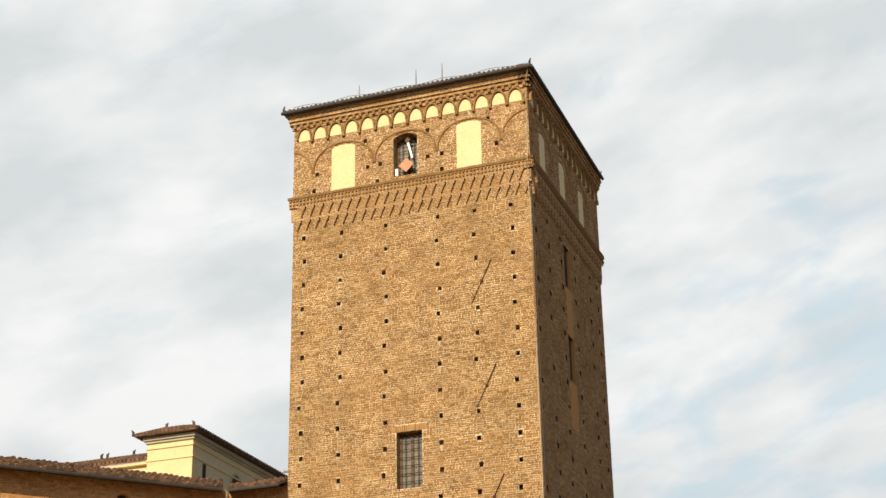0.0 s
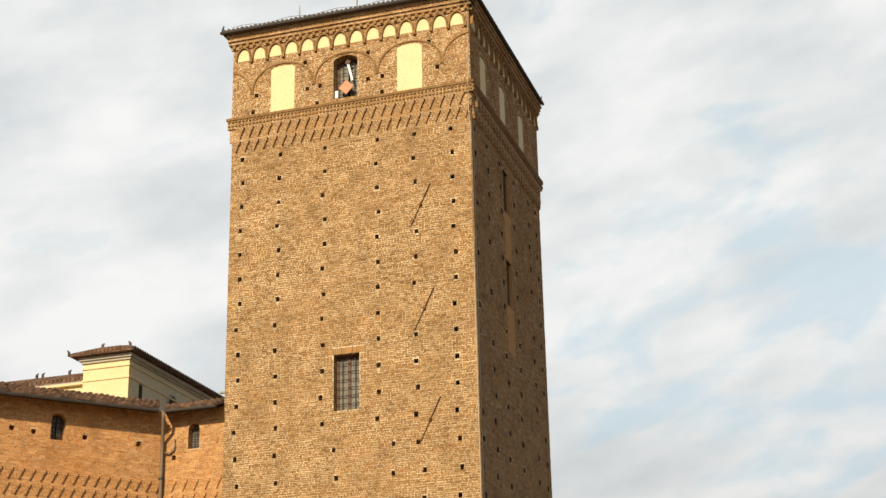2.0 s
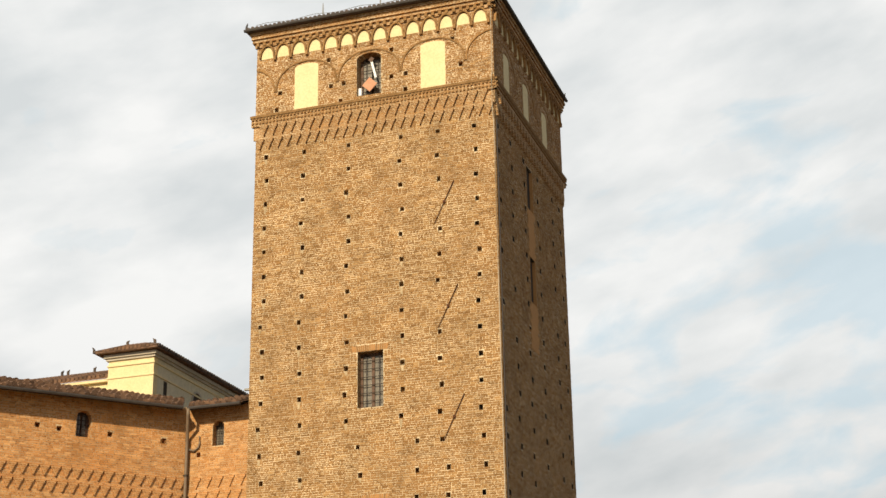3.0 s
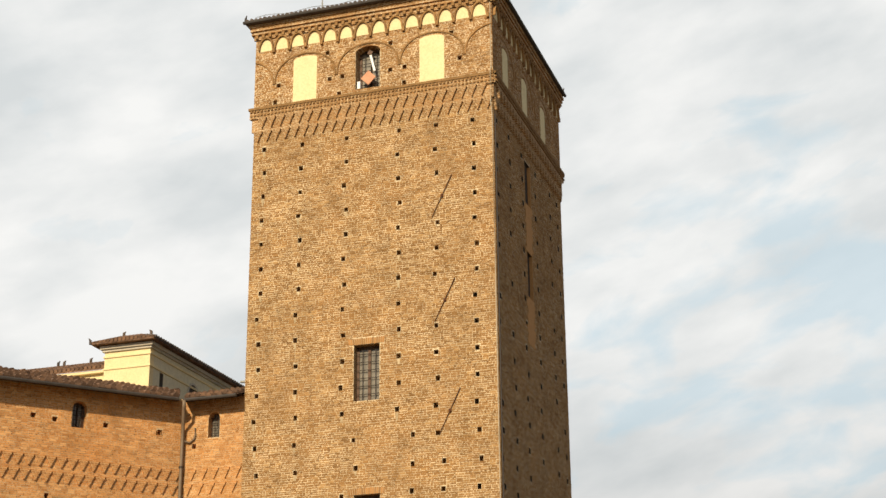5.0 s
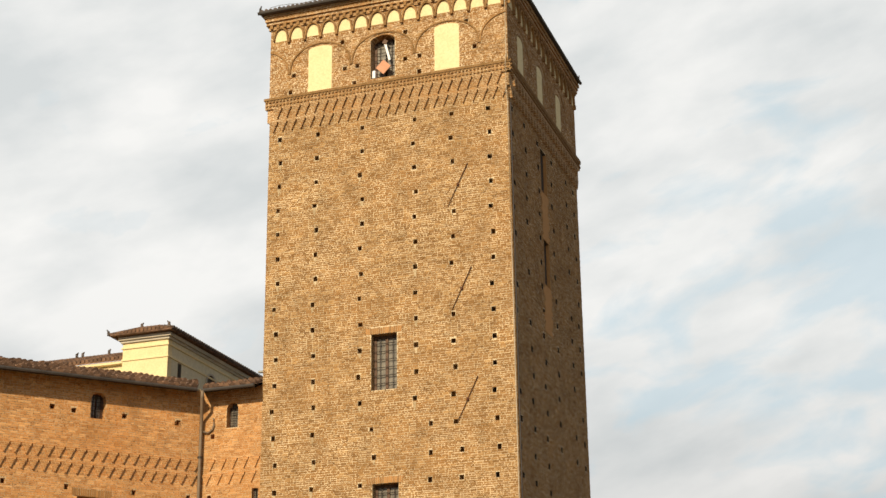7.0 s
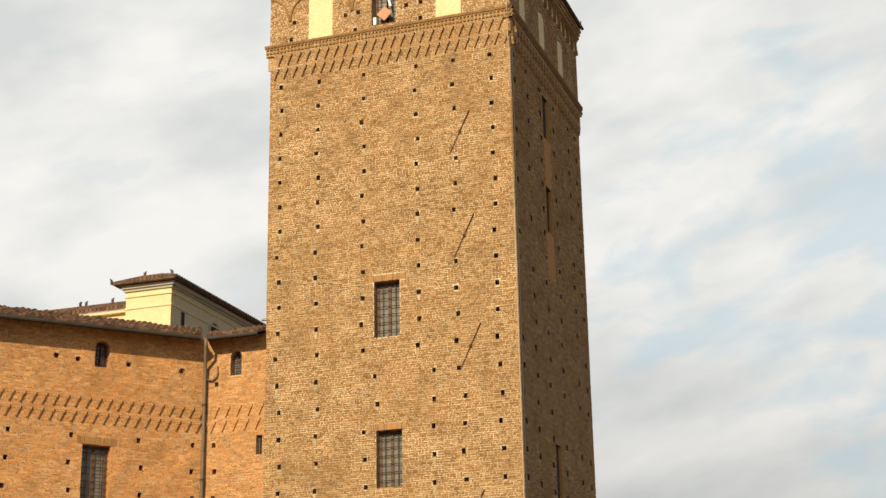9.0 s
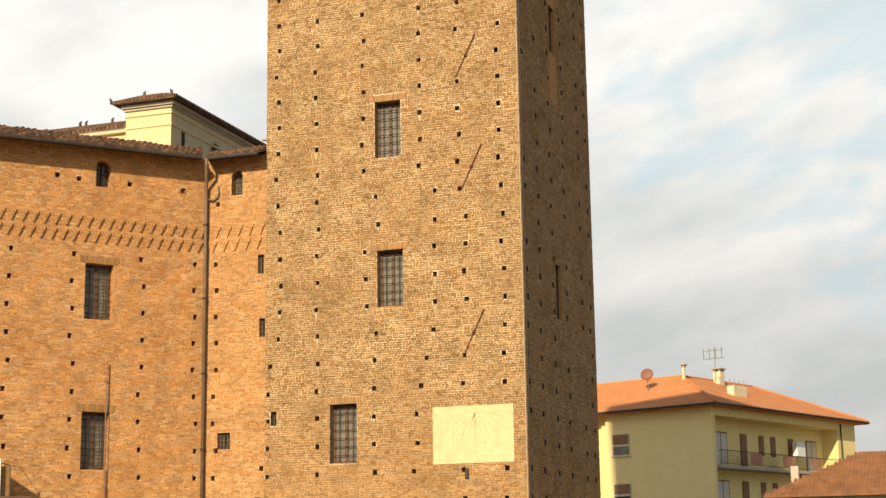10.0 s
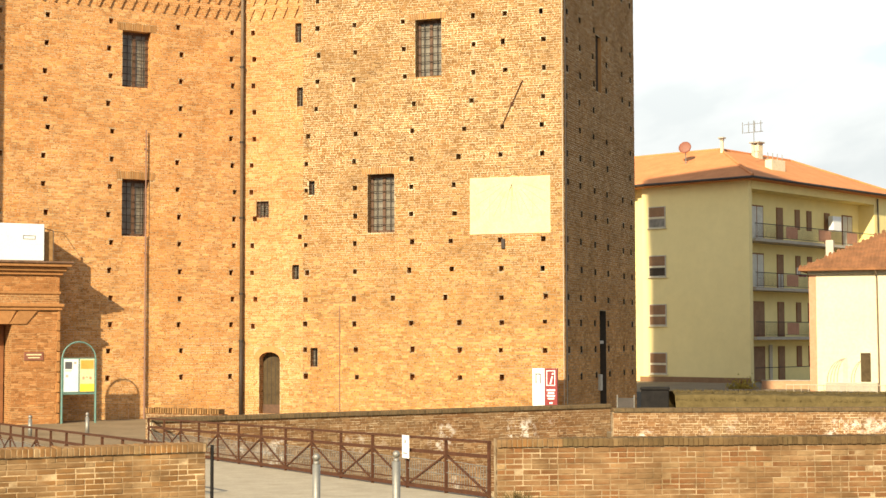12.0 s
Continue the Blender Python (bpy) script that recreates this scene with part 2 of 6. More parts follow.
def smeared(n, l, col, amount):
    """Old pointing smeared over brick and joint alike, in clouds along the wall."""
    geo = n.new("ShaderNodeNewGeometry")
    flat = n.new("ShaderNodeVectorMath")
    flat.operation = "MULTIPLY"
    flat.inputs[1].default_value = (0.8, 0.8, 1.9)
    l.new(geo.outputs["Position"], flat.inputs[0])
    cloud = noise_tex(n, l, flat.outputs[0], 1.9, 8.0, 0.70)
    tone = noise_tex(n, l, flat.outputs[0], 2.3, 5.0, 0.6)
    coat = ramp(n, l, tone, ((0.35, (0.130, 0.076, 0.034)), (0.5, (0.205, 0.125, 0.059)), (0.66, (0.32, 0.207, 0.104))))
    return mixed(n, l, ramp(n, l, cloud, ((0.43, (0, 0, 0)), (0.56, (amount,) * 3))), col, coat)


def pointing_mat(name, c1, c2):
    m, n, l, b = node_mat(name, 0.95)
    geo = n.new("ShaderNodeNewGeometry")
    f = noise_tex(n, l, geo.outputs["Position"], 1.6, 6.0, 0.65)
    g = noise_tex(n, l, geo.outputs["Position"], 16.0, 4.0, 0.7)
    col = mixed(n, l, 0.5, ramp(n, l, f, ((0.3, c1), (0.7, c2))), ramp(n, l, g, ((0.3, (0.5,) * 3), (0.7, (1.25,) * 3))), "MULTIPLY")
    l.new(smeared(n, l, col, 0.75), b.inputs["Base Color"])
    bumped(n, l, b, g, 0.6, 0.01)
    return m


def stained_brick(name, c1, c2, coat=0.75, pale=(0.33, 0.22, 0.115)):
    """Single bricks that differ one by one, under dirt that runs across the wall."""
    m, n, l, b = node_mat(name, 0.93)
    co, geo, info = n.new("ShaderNodeTexCoord"), n.new("ShaderNodeNewGeometry"), n.new("ShaderNodeObjectInfo")
    col = ramp(n, l, info.outputs["Random"], ((0.0, tuple(v * 0.9 for v in c1)), (0.35, tuple((v + w) / 2 for v, w in zip(c1, c2))), (0.85, c2), (1.0, pale)))
    dirt = noise_tex(n, l, geo.outputs["Position"], 0.9, 6.0, 0.62)
    col = mixed(n, l, 1.0, col, ramp(n, l, dirt, ((0.34, (0.52, 0.50, 0.46)), (0.5, (0.92, 0.9, 0.86)), (0.66, (1.22, 1.16, 1.02)))), "MULTIPLY")
    moss = noise_tex(n, l, geo.outputs["Position"], 2.6, 4.0)
    col = mixed(n, l, ramp(n, l, moss, ((0.52, (0, 0, 0)), (0.7, (0.45,) * 3))), col, (0.17, 0.13, 0.06))
    grain = noise_tex(n, l, co.outputs["Object"], 60.0, 4.0, 0.7)
    col = mixed(n, l, 0.6, col, ramp(n, l, grain, ((0.3, (0.7,) * 3), (0.7, (1.25,) * 3))), "MULTIPLY")
    col = smeared(n, l, col, coat)
    l.new(col, b.inputs["Base Color"])
    bumped(n, l, b, grain, 0.6, 0.01)
    return m


def laid_brick(name, tones, patch, patch_amount, lime, lime_amount, single=False, foot_lift=None, salts=None, lime_start=0.64):
    """Bricks laid one by one: each its own tone, clouds of weathering and flecks of lime across the wall."""
    m, n, l, b = node_mat(name, 0.93)
    geo = n.new("ShaderNodeNewGeometry")
    pos = geo.outputs["Position"]
    rnd = n.new("ShaderNodeObjectInfo").outputs["Random"] if single else geo.outputs["Random Per Island"]
    col = ramp(n, l, rnd, tuple(zip((0.0, 0.3, 0.72, 0.95), tones)))
    big = noise_tex(n, l, pos, 0.33, 6.0, 0.62)
    col = mixed(n, l, ramp(n, l, big, ((0.44, (0, 0, 0)), (0.66, (patch_amount,) * 3))), col, patch)
    mid = noise_tex(n, l, pos, 1.1, 5.0, 0.65)
    col = mixed(n, l, 1.0, col, ramp(n, l, mid, ((0.3, (0.80, 0.79, 0.76)), (0.5, (1, 1, 1)), (0.7, (1.16, 1.13, 1.07)))), "MULTIPLY")
    grain = noise_tex(n, l, pos, 34.0, 4.0, 0.7)
    col = mixed(n, l, 0.55, col, ramp(n, l, grain, ((0.3, (0.68,) * 3), (0.7, (1.3,) * 3))), "MULTIPLY")
    sep = n.new("ShaderNodeSeparateXYZ")
    l.new(pos, sep.inputs[0])
    col = mixed(n, l, lime_mask(n, l, pos, sep, lime_amount, lime_start, foot_lift), col, lime)
    # height tint on the bricks: exposure and white balance put into the colour
    if foot_lift:
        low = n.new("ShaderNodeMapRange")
        low.inputs["From Min"].default_value, low.inputs["From Max"].default_value = foot_lift[1], foot_lift[0]
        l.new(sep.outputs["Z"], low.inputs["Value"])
        col = mixed(n, l, low.outputs[0], col, mixed(n, l, 1.0, col, foot_lift[2], "MULTIPLY"))
    if salts:
        blot, run = noise_tex(n, l, pos, 4.5, 6.0, 0.75), noise_tex(n, l, pos, 0.55, 2.0)
        band = n.new("ShaderNodeMapRange")
        band.inputs["From Min"].default_value, band.inputs["From Max"].default_value = salts
        l.new(sep.outputs["Z"], band.inputs["Value"])
        k1 = mixed(n, l, 1.0, ramp(n, l, blot, ((0.50, (0, 0, 0)), (0.58, (1, 1, 1)))), ramp(n, l, run, ((0.55, (0, 0, 0)), (0.63, (0.9, 0.9, 0.9)))), "MULTIPLY")
        col = mixed(n, l, mixed(n, l, 1.0, k1, band.outputs[0], "MULTIPLY"), col, (0.75, 0.70, 0.62))
    l.new(col, b.inputs["Base Color"])
    bumped(n, l, b, grain, 0.5, 0.008)
    return m


def lime_mask(n, l, pos, sep, amount, start, foot_lift):
    """Where lime still sits: small flecks within broad zones, fewer towards the foot of a wall."""
    fleck = noise_tex(n, l, pos, 14.0, 2.0, 0.6)
    zone = noise_tex(n, l, pos, 0.55, 5.0, 0.65)
    k = mixed(n, l, 1.0, ramp(n, l, fleck, ((start, (0, 0, 0)), (start + 0.1, (1, 1, 1)))), ramp(n, l, zone, ((0.30, (amount * 0.4,) * 3), (0.68, (amount,) * 3))), "MULTIPLY")
    if foot_lift:
        fade = n.new("ShaderNodeMapRange")
        fade.inputs["From Min"].default_value, fade.inputs["From Max"].default_value = 2.0, 9.0
        fade.inputs["To Min"].default_value = 0.45
        l.new(sep.outputs["Z"], fade.inputs["Value"])
        k = mixed(n, l, 1.0, k, fade.outputs[0], "MULTIPLY")
    return k


def joint_mat(name, worn, lime, lime_amount, foot_lift=None):
    """The bed of mortar behind laid bricks: worn and dirty, with pale lime left in zones."""
    m, n, l, b = node_mat(name, 0.95)
    pos = n.new("ShaderNodeNewGeometry").outputs["Position"]
    sep = n.new("ShaderNodeSeparateXYZ")
    l.new(pos, sep.inputs[0])
    g = noise_tex(n, l, pos, 22.0, 4.0, 0.7)
    f = noise_tex(n, l, pos, 2.2, 5.0, 0.6)
    col = mixed(n, l, 1.0, worn, ramp(n, l, f, ((0.3, (0.62,) * 3), (0.7, (1.4, 1.36, 1.28)))), "MULTIPLY")
    col = mixed(n, l, lime_mask(n, l, pos, sep, lime_amount, 0.37, foot_lift), col, lime)
    col = mixed(n, l, 0.5, col, ramp(n, l, g, ((0.3, (0.65,) * 3), (0.7, (1.25,) * 3))), "MULTIPLY")
    l.new(col, b.inputs["Base Color"])
    bumped(n, l, b, g, 0.6, 0.01)
    return m


# oranger foot of the tower, with brighter exposure also painted into the brick
TOWER_FOOT_LIFT = (0.5, 8.0, (1.50, 1.37, 1.18))
# white balance shift put into the wing's brick colour low down
WING_FOOT_LIFT = (0.5, 9.0, (1.04, 1.10, 1.10))
TOWER_TONES = ((0.205, 0.110, 0.042), (0.265, 0.146, 0.057), (0.298, 0.169, 0.068), (0.38, 0.230, 0.099))
TOWER_LAID = [laid_brick("tower_laid_brick", TOWER_TONES, (0.30, 0.150, 0.050), 0.35, (0.74, 0.56, 0.33), 0.5, k, TOWER_FOOT_LIFT) for k in (False, True)]
TOWER_JOINT = joint_mat("tower_mortar", (0.140, 0.079, 0.034), (0.82, 0.66, 0.43), 0.9, TOWER_FOOT_LIFT)
CREST_TONES = ((0.205, 0.102, 0.037), (0.265, 0.137, 0.050), (0.310, 0.166, 0.063), (0.39, 0.225, 0.092))
CREST_LAID = [laid_brick("crest_laid_brick", CREST_TONES, (0.32, 0.155, 0.052), 0.4, (0.88, 0.74, 0.52), 1.0, k, lime_start=0.57) for k in (False, True)]
WING_TONES = ((0.38, 0.177, 0.063), (0.475, 0.229, 0.083), (0.535, 0.270, 0.101), (0.62, 0.342, 0.143))
WING_LAID = [laid_brick("wing_laid_brick", WING_TONES, (0.56, 0.235, 0.066), 0.5, (0.68, 0.50, 0.28), 0.4, k, WING_FOOT_LIFT) for k in (False, True)]
SEC_LAID = [laid_brick("inner_wing_laid_brick", tuple(tuple(v * 0.87 for v in c) for c in WING_TONES), (0.46, 0.22, 0.072), 0.45, (0.72, 0.54, 0.31), 0.45, k, WING_FOOT_LIFT) for k in (False, True)]
WING_JOINT = joint_mat("wing_mortar", (0.20, 0.105, 0.045), (0.80, 0.60, 0.36), 0.7)
MOAT_JOINT = joint_mat("moat_mortar", (0.21, 0.135, 0.068), (0.66, 0.53, 0.35), 0.9)
GATE_TONES = ((0.25, 0.108, 0.038), (0.35, 0.155, 0.055), (0.41, 0.190, 0.070), (0.50, 0.26, 0.105))
GATE_LAID = [laid_brick("gate_laid_brick", GATE_TONES, (0.42, 0.185, 0.06), 0.4, (0.60, 0.43, 0.23), 0.4, k) for k in (False, True)]
MOAT_TONES = ((0.165, 0.082, 0.036), (0.205, 0.104, 0.045), (0.245, 0.128, 0.056), (0.33, 0.20, 0.10))
MOAT_LAID = [laid_brick("moat_laid_brick", MOAT_TONES, (0.22, 0.145, 0.072), 0.6, (0.50, 0.39, 0.25), 0.7, k, salts=(-0.70, -1.0)) for k in (False, True)]

BRICK_NEAR = stained_brick("parapet_brick", (0.225, 0.112, 0.041), (0.28, 0.148, 0.056))
BRICK_COPE = stained_brick("mossy_coping_brick", (0.095, 0.062, 0.029), (0.15, 0.098, 0.045), 0.25, (0.20, 0.135, 0.066))
BRICK_HEAD = mottled("arch_brick", (0.29, 0.145, 0.052), (0.41, 0.215, 0.082), 4.0, 0.92, bump=0.5, spread=0.25)
GATE_HEAD = mottled("gate_moulding_brick", (0.32, 0.150, 0.054), (0.43, 0.212, 0.080), 7.0, 0.92, bump=0.6, spread=0.15, grain=0.8)
WING_HEAD = mottled("door_arch_brick", (0.40, 0.205, 0.078), (0.50, 0.265, 0.102), 6.0, 0.92, bump=0.5)
BRICK_DARK = mottled("frieze_brick", (0.20, 0.110, 0.042), (0.34, 0.198, 0.084), 7.0, 0.93, bump=0.6, spread=0.2, grain=0.8)
POINTING = pointing_mat("smeared_pointing", (0.36, 0.235, 0.115), (0.72, 0.55, 0.33))
BRICK_MOSSY = stained_brick("mossy_parapet_brick", (0.175, 0.078, 0.032), (0.235, 0.112, 0.047))
POINTING_OLD = pointing_mat("grey_pointing", (0.23, 0.158, 0.082), (0.58, 0.45, 0.285))
MOSSY_BED = pointing_mat("mossy_bed", (0.085, 0.060, 0.030), (0.21, 0.150, 0.078))
MORTAR = mottled("lime_mortar", (0.26, 0.185, 0.10), (0.58, 0.46, 0.29), 1.6, 0.95, bump=0.6)
CREAM = mottled("cream_plaster", (0.69, 0.56, 0.31), (0.76, 0.63, 0.365), 1.5, 0.9, bump=0.15)
DIAL = mottled("dial_plaster", (0.60, 0.48, 0.26), (0.70, 0.58, 0.34), 2.2, 0.9, bump=0.15)
DIAL_LINE = mottled("dial_line", (0.42, 0.30, 0.14), (0.55, 0.42, 0.2), 6.0)
TILE = mottled("roof_tile", (0.075, 0.046, 0.032), (0.22, 0.132, 0.086), 5.0, 0.9, bump=0.4, spread=0.4)
TILE_DARK = mottled("dark_tile", (0.06, 0.05, 0.045), (0.13, 0.10, 0.085), 5.0, 0.85, spread=0.3)
WOOD = mottled("brown_wood", (0.07, 0.034, 0.017), (0.125, 0.062, 0.030), 8.0, 0.7)
# boards near black, the shade under the eave put into their colour
SOFFIT = mottled("shade_dark_boards", (0.016, 0.011, 0.008), (0.035, 0.022, 0.014), 5.0, 0.9)
DARK_OAK = mottled("dark_oak", (0.055, 0.038, 0.020), (0.10, 0.07, 0.036), 3.0, 0.85)
DOOR_WOOD = mottled("old_door_wood", (0.19, 0.070, 0.022), (0.28, 0.110, 0.036), 4.0, 0.8)
IRON = mottled("dark_iron", (0.030, 0.022, 0.018), (0.060, 0.042, 0.030), 10.0, 0.7, 0.2)
PIPE = mottled("copper_pipe", (0.14, 0.098, 0.062), (0.23, 0.165, 0.105), 3.0, 0.6, 0.15)
POLE = mottled("faded_pole", (0.20, 0.11, 0.075), (0.30, 0.17, 0.12), 3.0, 0.7)
CABLE = mottled("pale_cable", (0.40, 0.33, 0.23), (0.52, 0.44, 0.32), 9.0, 0.6)
RUST = mottled("rusted_rail", (0.058, 0.025, 0.014), (0.108, 0.046, 0.025), 7.0, 0.9, 0.0, bump=0.4)
STEEL = mottled("grey_steel", (0.20, 0.19, 0.165), (0.29, 0.275, 0.24), 6.0, 0.5, 0.5)
TEAL = mottled("green_paint", (0.10, 0.20, 0.17), (0.14, 0.26, 0.22), 6.0, 0.5)
WHITE = mottled("white_panel", (0.72, 0.72, 0.70), (0.78, 0.78, 0.76), 2.0, 0.5, bump=0.03)
YELLOW = mottled("yellow_poster", (0.80, 0.58, 0.04), (0.85, 0.66, 0.08), 2.0, 0.5, bump=0.03)
ORANGE = mottled("orange_poster", (0.75, 0.30, 0.05), (0.82, 0.40, 0.08), 3.0, 0.5, bump=0.03)
RED = mottled("red_panel", (0.20, 0.018, 0.018), (0.25, 0.028, 0.025), 2.0, 0.45, bump=0.03)
CURTAIN = mottled("curtained_glass", (0.42, 0.39, 0.32), (0.58, 0.54, 0.45), 2.0, 0.35, bump=0.05)
INK = mottled("dark_ink", (0.06, 0.06, 0.065), (0.10, 0.10, 0.10), 4.0, 0.7)
PLAQUE = mottled("plaque_brown", (0.20, 0.07, 0.04), (0.25, 0.09, 0.05), 4.0, 0.6)
DECK = mottled("bridge_deck", (0.34, 0.29, 0.21), (0.44, 0.38, 0.28), 2.0, 0.9)
GROUND = mottled("paving_ground", (0.19, 0.145, 0.09), (0.27, 0.21, 0.135), 0.6, 0.95)
GRASS = mottled("dry_grass", (0.085, 0.062, 0.024), (0.15, 0.11, 0.045), 3.0, 0.95, bump=0.6, dist=0.05)
# the facade's yellow, lifted to make up for the shadow on this wall
APT_END = mottled("end_wall_render", (0.76, 0.63, 0.30), (0.80, 0.67, 0.33), 0.12, 0.9, bump=0.06, grain=0.15)
APT_YELLOW = mottled("yellow_render", (0.76, 0.63, 0.28), (0.81, 0.68, 0.31), 0.2, 0.9, bump=0.06, grain=0.15)
CONCRETE = mottled("balcony_slab", (0.34, 0.30, 0.24), (0.44, 0.39, 0.31), 2.0, 0.9)
APT_ROOF = mottled("orange_tiles", (0.50, 0.195, 0.075), (0.62, 0.26, 0.105), 0.8, 0.9, bump=0.4)
OLD_ROOF = mottled("brown_tiles", (0.17, 0.082, 0.04), (0.34, 0.155, 0.07), 1.6, 0.9, bump=0.5, dist=0.04)
SHUTTER = mottled("roller_shutter", (0.20, 0.10, 0.042), (0.27, 0.145, 0.064), 2.0, 0.7)
HOUSE_WHITE = mottled("white_render", (0.62, 0.55, 0.37), (0.68, 0.61, 0.43), 0.6, 0.9, bump=0.2)
FADED_PAINT = mottled("faded_paint", (0.26, 0.23, 0.17), (0.40, 0.35, 0.26), 5.0, 0.9)
HOUSE_GREY = mottled("grey_render", (0.42, 0.38, 0.30), (0.52, 0.47, 0.38), 0.6, 0.9, bump=0.2)
LEAD = mottled("lead_flashing", (0.030, 0.024, 0.020), (0.060, 0.048, 0.040), 3.0, 0.7, 0.1)
# near black: the shade inside holes and openings put into a colour
DEEP_SHADE = mottled("deep_shade", (0.05, 0.04, 0.03), (0.07, 0.055, 0.04), 1.0, 0.95)
PINK_RENDER = mottled("pink_render", (0.40, 0.23, 0.13), (0.50, 0.31, 0.19), 0.8, 0.9, bump=0.2)
PINK_BOARD = mottled("terracotta_board", (0.50, 0.24, 0.14), (0.60, 0.32, 0.20), 3.0, 0.85)

# pale base colour carries dust and the sky reflected in the panes
GLASS, _n, _l, _b = node_mat("sky_pale_glass", 0.3)
_b.inputs["Base Color"].default_value = (0.30, 0.30, 0.27, 1)
_b.inputs["Transmission Weight"].default_value = 0.2
_l.new(ramp(_n, _l, noise_tex(_n, _l, _n.new("ShaderNodeTexCoord").outputs["Object"], 2.5), ((0.3, (0.11, 0.093, 0.068)), (0.7, (0.28, 0.242, 0.182)))), _b.inputs["Base Color"])


# ---- mesh helpers ----
def box(bm, x0, x1, y0, y1, z0, z1, m=None):
    vs = [bm.verts.new((x, y, z)) for z in (z0, z1) for x, y in ((x0, y0), (x1, y0), (x1, y1), (x0, y1))]
    if m is not None:
        for v in vs:
            v.co = m @ v.co
    for f in ((3, 2, 1, 0), (4, 5, 6, 7), (0, 1, 5, 4), (1, 2, 6, 5), (2, 3, 7, 6), (3, 0, 4, 7)):
        bm.faces.new([vs[i] for i in f])
    return vs


def a_box(*args):
    bm = bmesh.new()
    box(bm, *args)
    return bm


def soft_box(x0, x1, y0, y1, z0, z1, r=0.01):
    bm = a_box(x0, x1, y0, y1, z0, z1)
    bmesh.ops.bevel(bm, geom=bm.edges[:], offset=r, segments=2, affect="EDGES", profile=0.5)
    return bm


def tube(bm, pts, r, sides=8, cap=True):
    """A round bar along points."""
    pts = [Vector(p) for p in pts]
    rings = []
    for i, p in enumerate(pts):
        d = (pts[min(i + 1, len(pts) - 1)] - pts[max(i - 1, 0)]).normalized()
        side = d.cross(Vector((0, 0, 1)))
        if side.length < 1e-3:
            side = Vector((1, 0, 0))
        side.normalize()
        up = side.cross(d)
        rr = r[i] if isinstance(r, (tuple, list)) else r
        rings.append([bm.verts.new(p + (side * math.cos(k * math.tau / sides) + up * math.sin(k * math.tau / sides)) * rr) for k in range(sides)])
    for a, b in zip(rings, rings[1:]):
        for k in range(sides):
            bm.faces.new((a[k], a[(k + 1) % sides], b[(k + 1) % sides], b[k]))
    if cap:
        bm.faces.new(rings[0][::-1])
        bm.faces.new(rings[-1])
    return bm


def a_tube(pts, r, sides=8):
    return tube(bmesh.new(), pts, r, sides)


def prism(bm, outline, y0, y1):
    """An outline of (x, z) between two depths."""
    a = [bm.verts.new((x, y0, z)) for x, z in outline]
    b = [bm.verts.new((x, y1, z)) for x, z in outline]
    bm.faces.new(a)
    bm.faces.new(b[::-1])
    for i in range(len(a)):
        j = (i + 1) % len(a)
        bm.faces.new((a[j], a[i], b[i], b[j]))
    return bm


def mesh_of(name, bm, mat, smooth=False):
    bmesh.ops.recalc_face_normals(bm, faces=bm.faces[:])
    me = bpy.data.meshes.new(name)
    if smooth:
        for f in bm.faces:
            f.smooth = True
    bm.to_mesh(me)
    bm.free()
    me.materials.append(mat)
    return me


def part(name, bm, mat=None, parent=None, label="", at=None, smooth=False):
    me = bm if isinstance(bm, bpy.types.Mesh) else mesh_of(name, bm, mat, smooth)
    ob = new(name, me)
    if parent is not None:
        ob.parent = parent
    if at is not None:
        ob.matrix_basis = at
    if label:
        ob["label"] = label
    return ob


def thing(name, m, label, category, group="", kind=""):
    ob = new(name)
    ob.empty_display_size = 0.2
    ob.matrix_basis = m
    return tagged(ob, label, category, group, kind)


def turn_z(deg):
    return Matrix.Rotation(radians(deg), 4, "Z")


def arc(x0, x1, z_spring, rise, n=10):
    """Points of a segmental or round arch from right to left."""
    c, w = (x0 + x1) / 2, (x1 - x0) / 2
    return [(c + w * math.cos(math.pi * k / n), z_spring + rise * math.sin(math.pi * k / n)) for k in range(n + 1)]


def pointed(x0, x1, z_spring, rise, n=6):
    c, w = (x0 + x1) / 2, (x1 - x0) / 2
    half = [(w * (1 - (k / n) ** 1.9), rise * (1 - (1 - k / n) ** 2) ** 0.55 * 1.0) for k in range(n + 1)]
    return [(c + a, z_spring + h) for a, h in half] + [(c - a, z_spring + h) for a, h in half[::-1][1:]]


def arch_ring(x0, x1, z_spring, rise, thick, y0, y1, n=12):
    """A brick ring round an arch head."""
    inner, outer = arc(x0, x1, z_spring, rise, n), arc(x0 - thick, x1 + thick, z_spring, rise + thick, n)
    return band_prism(bmesh.new(), inner, outer, y0, y1)


def band_prism(bm, inner, outer, y0, y1):
    """A bent band between two lines of (x, z), one connected piece."""
    rows = [[bm.verts.new((x, y, z)) for x, z in line] for line, y in ((inner, y0), (outer, y0), (outer, y1), (inner, y1))]
    for k in range(len(inner) - 1):
        for a, b_ in zip(rows, rows[1:] + rows[:1]):
            bm.faces.new((a[k], a[k + 1], b_[k + 1], b_[k]))
    bm.faces.new([r[0] for r in rows])
    bm.faces.new([r[-1] for r in rows][::-1])
    return bm


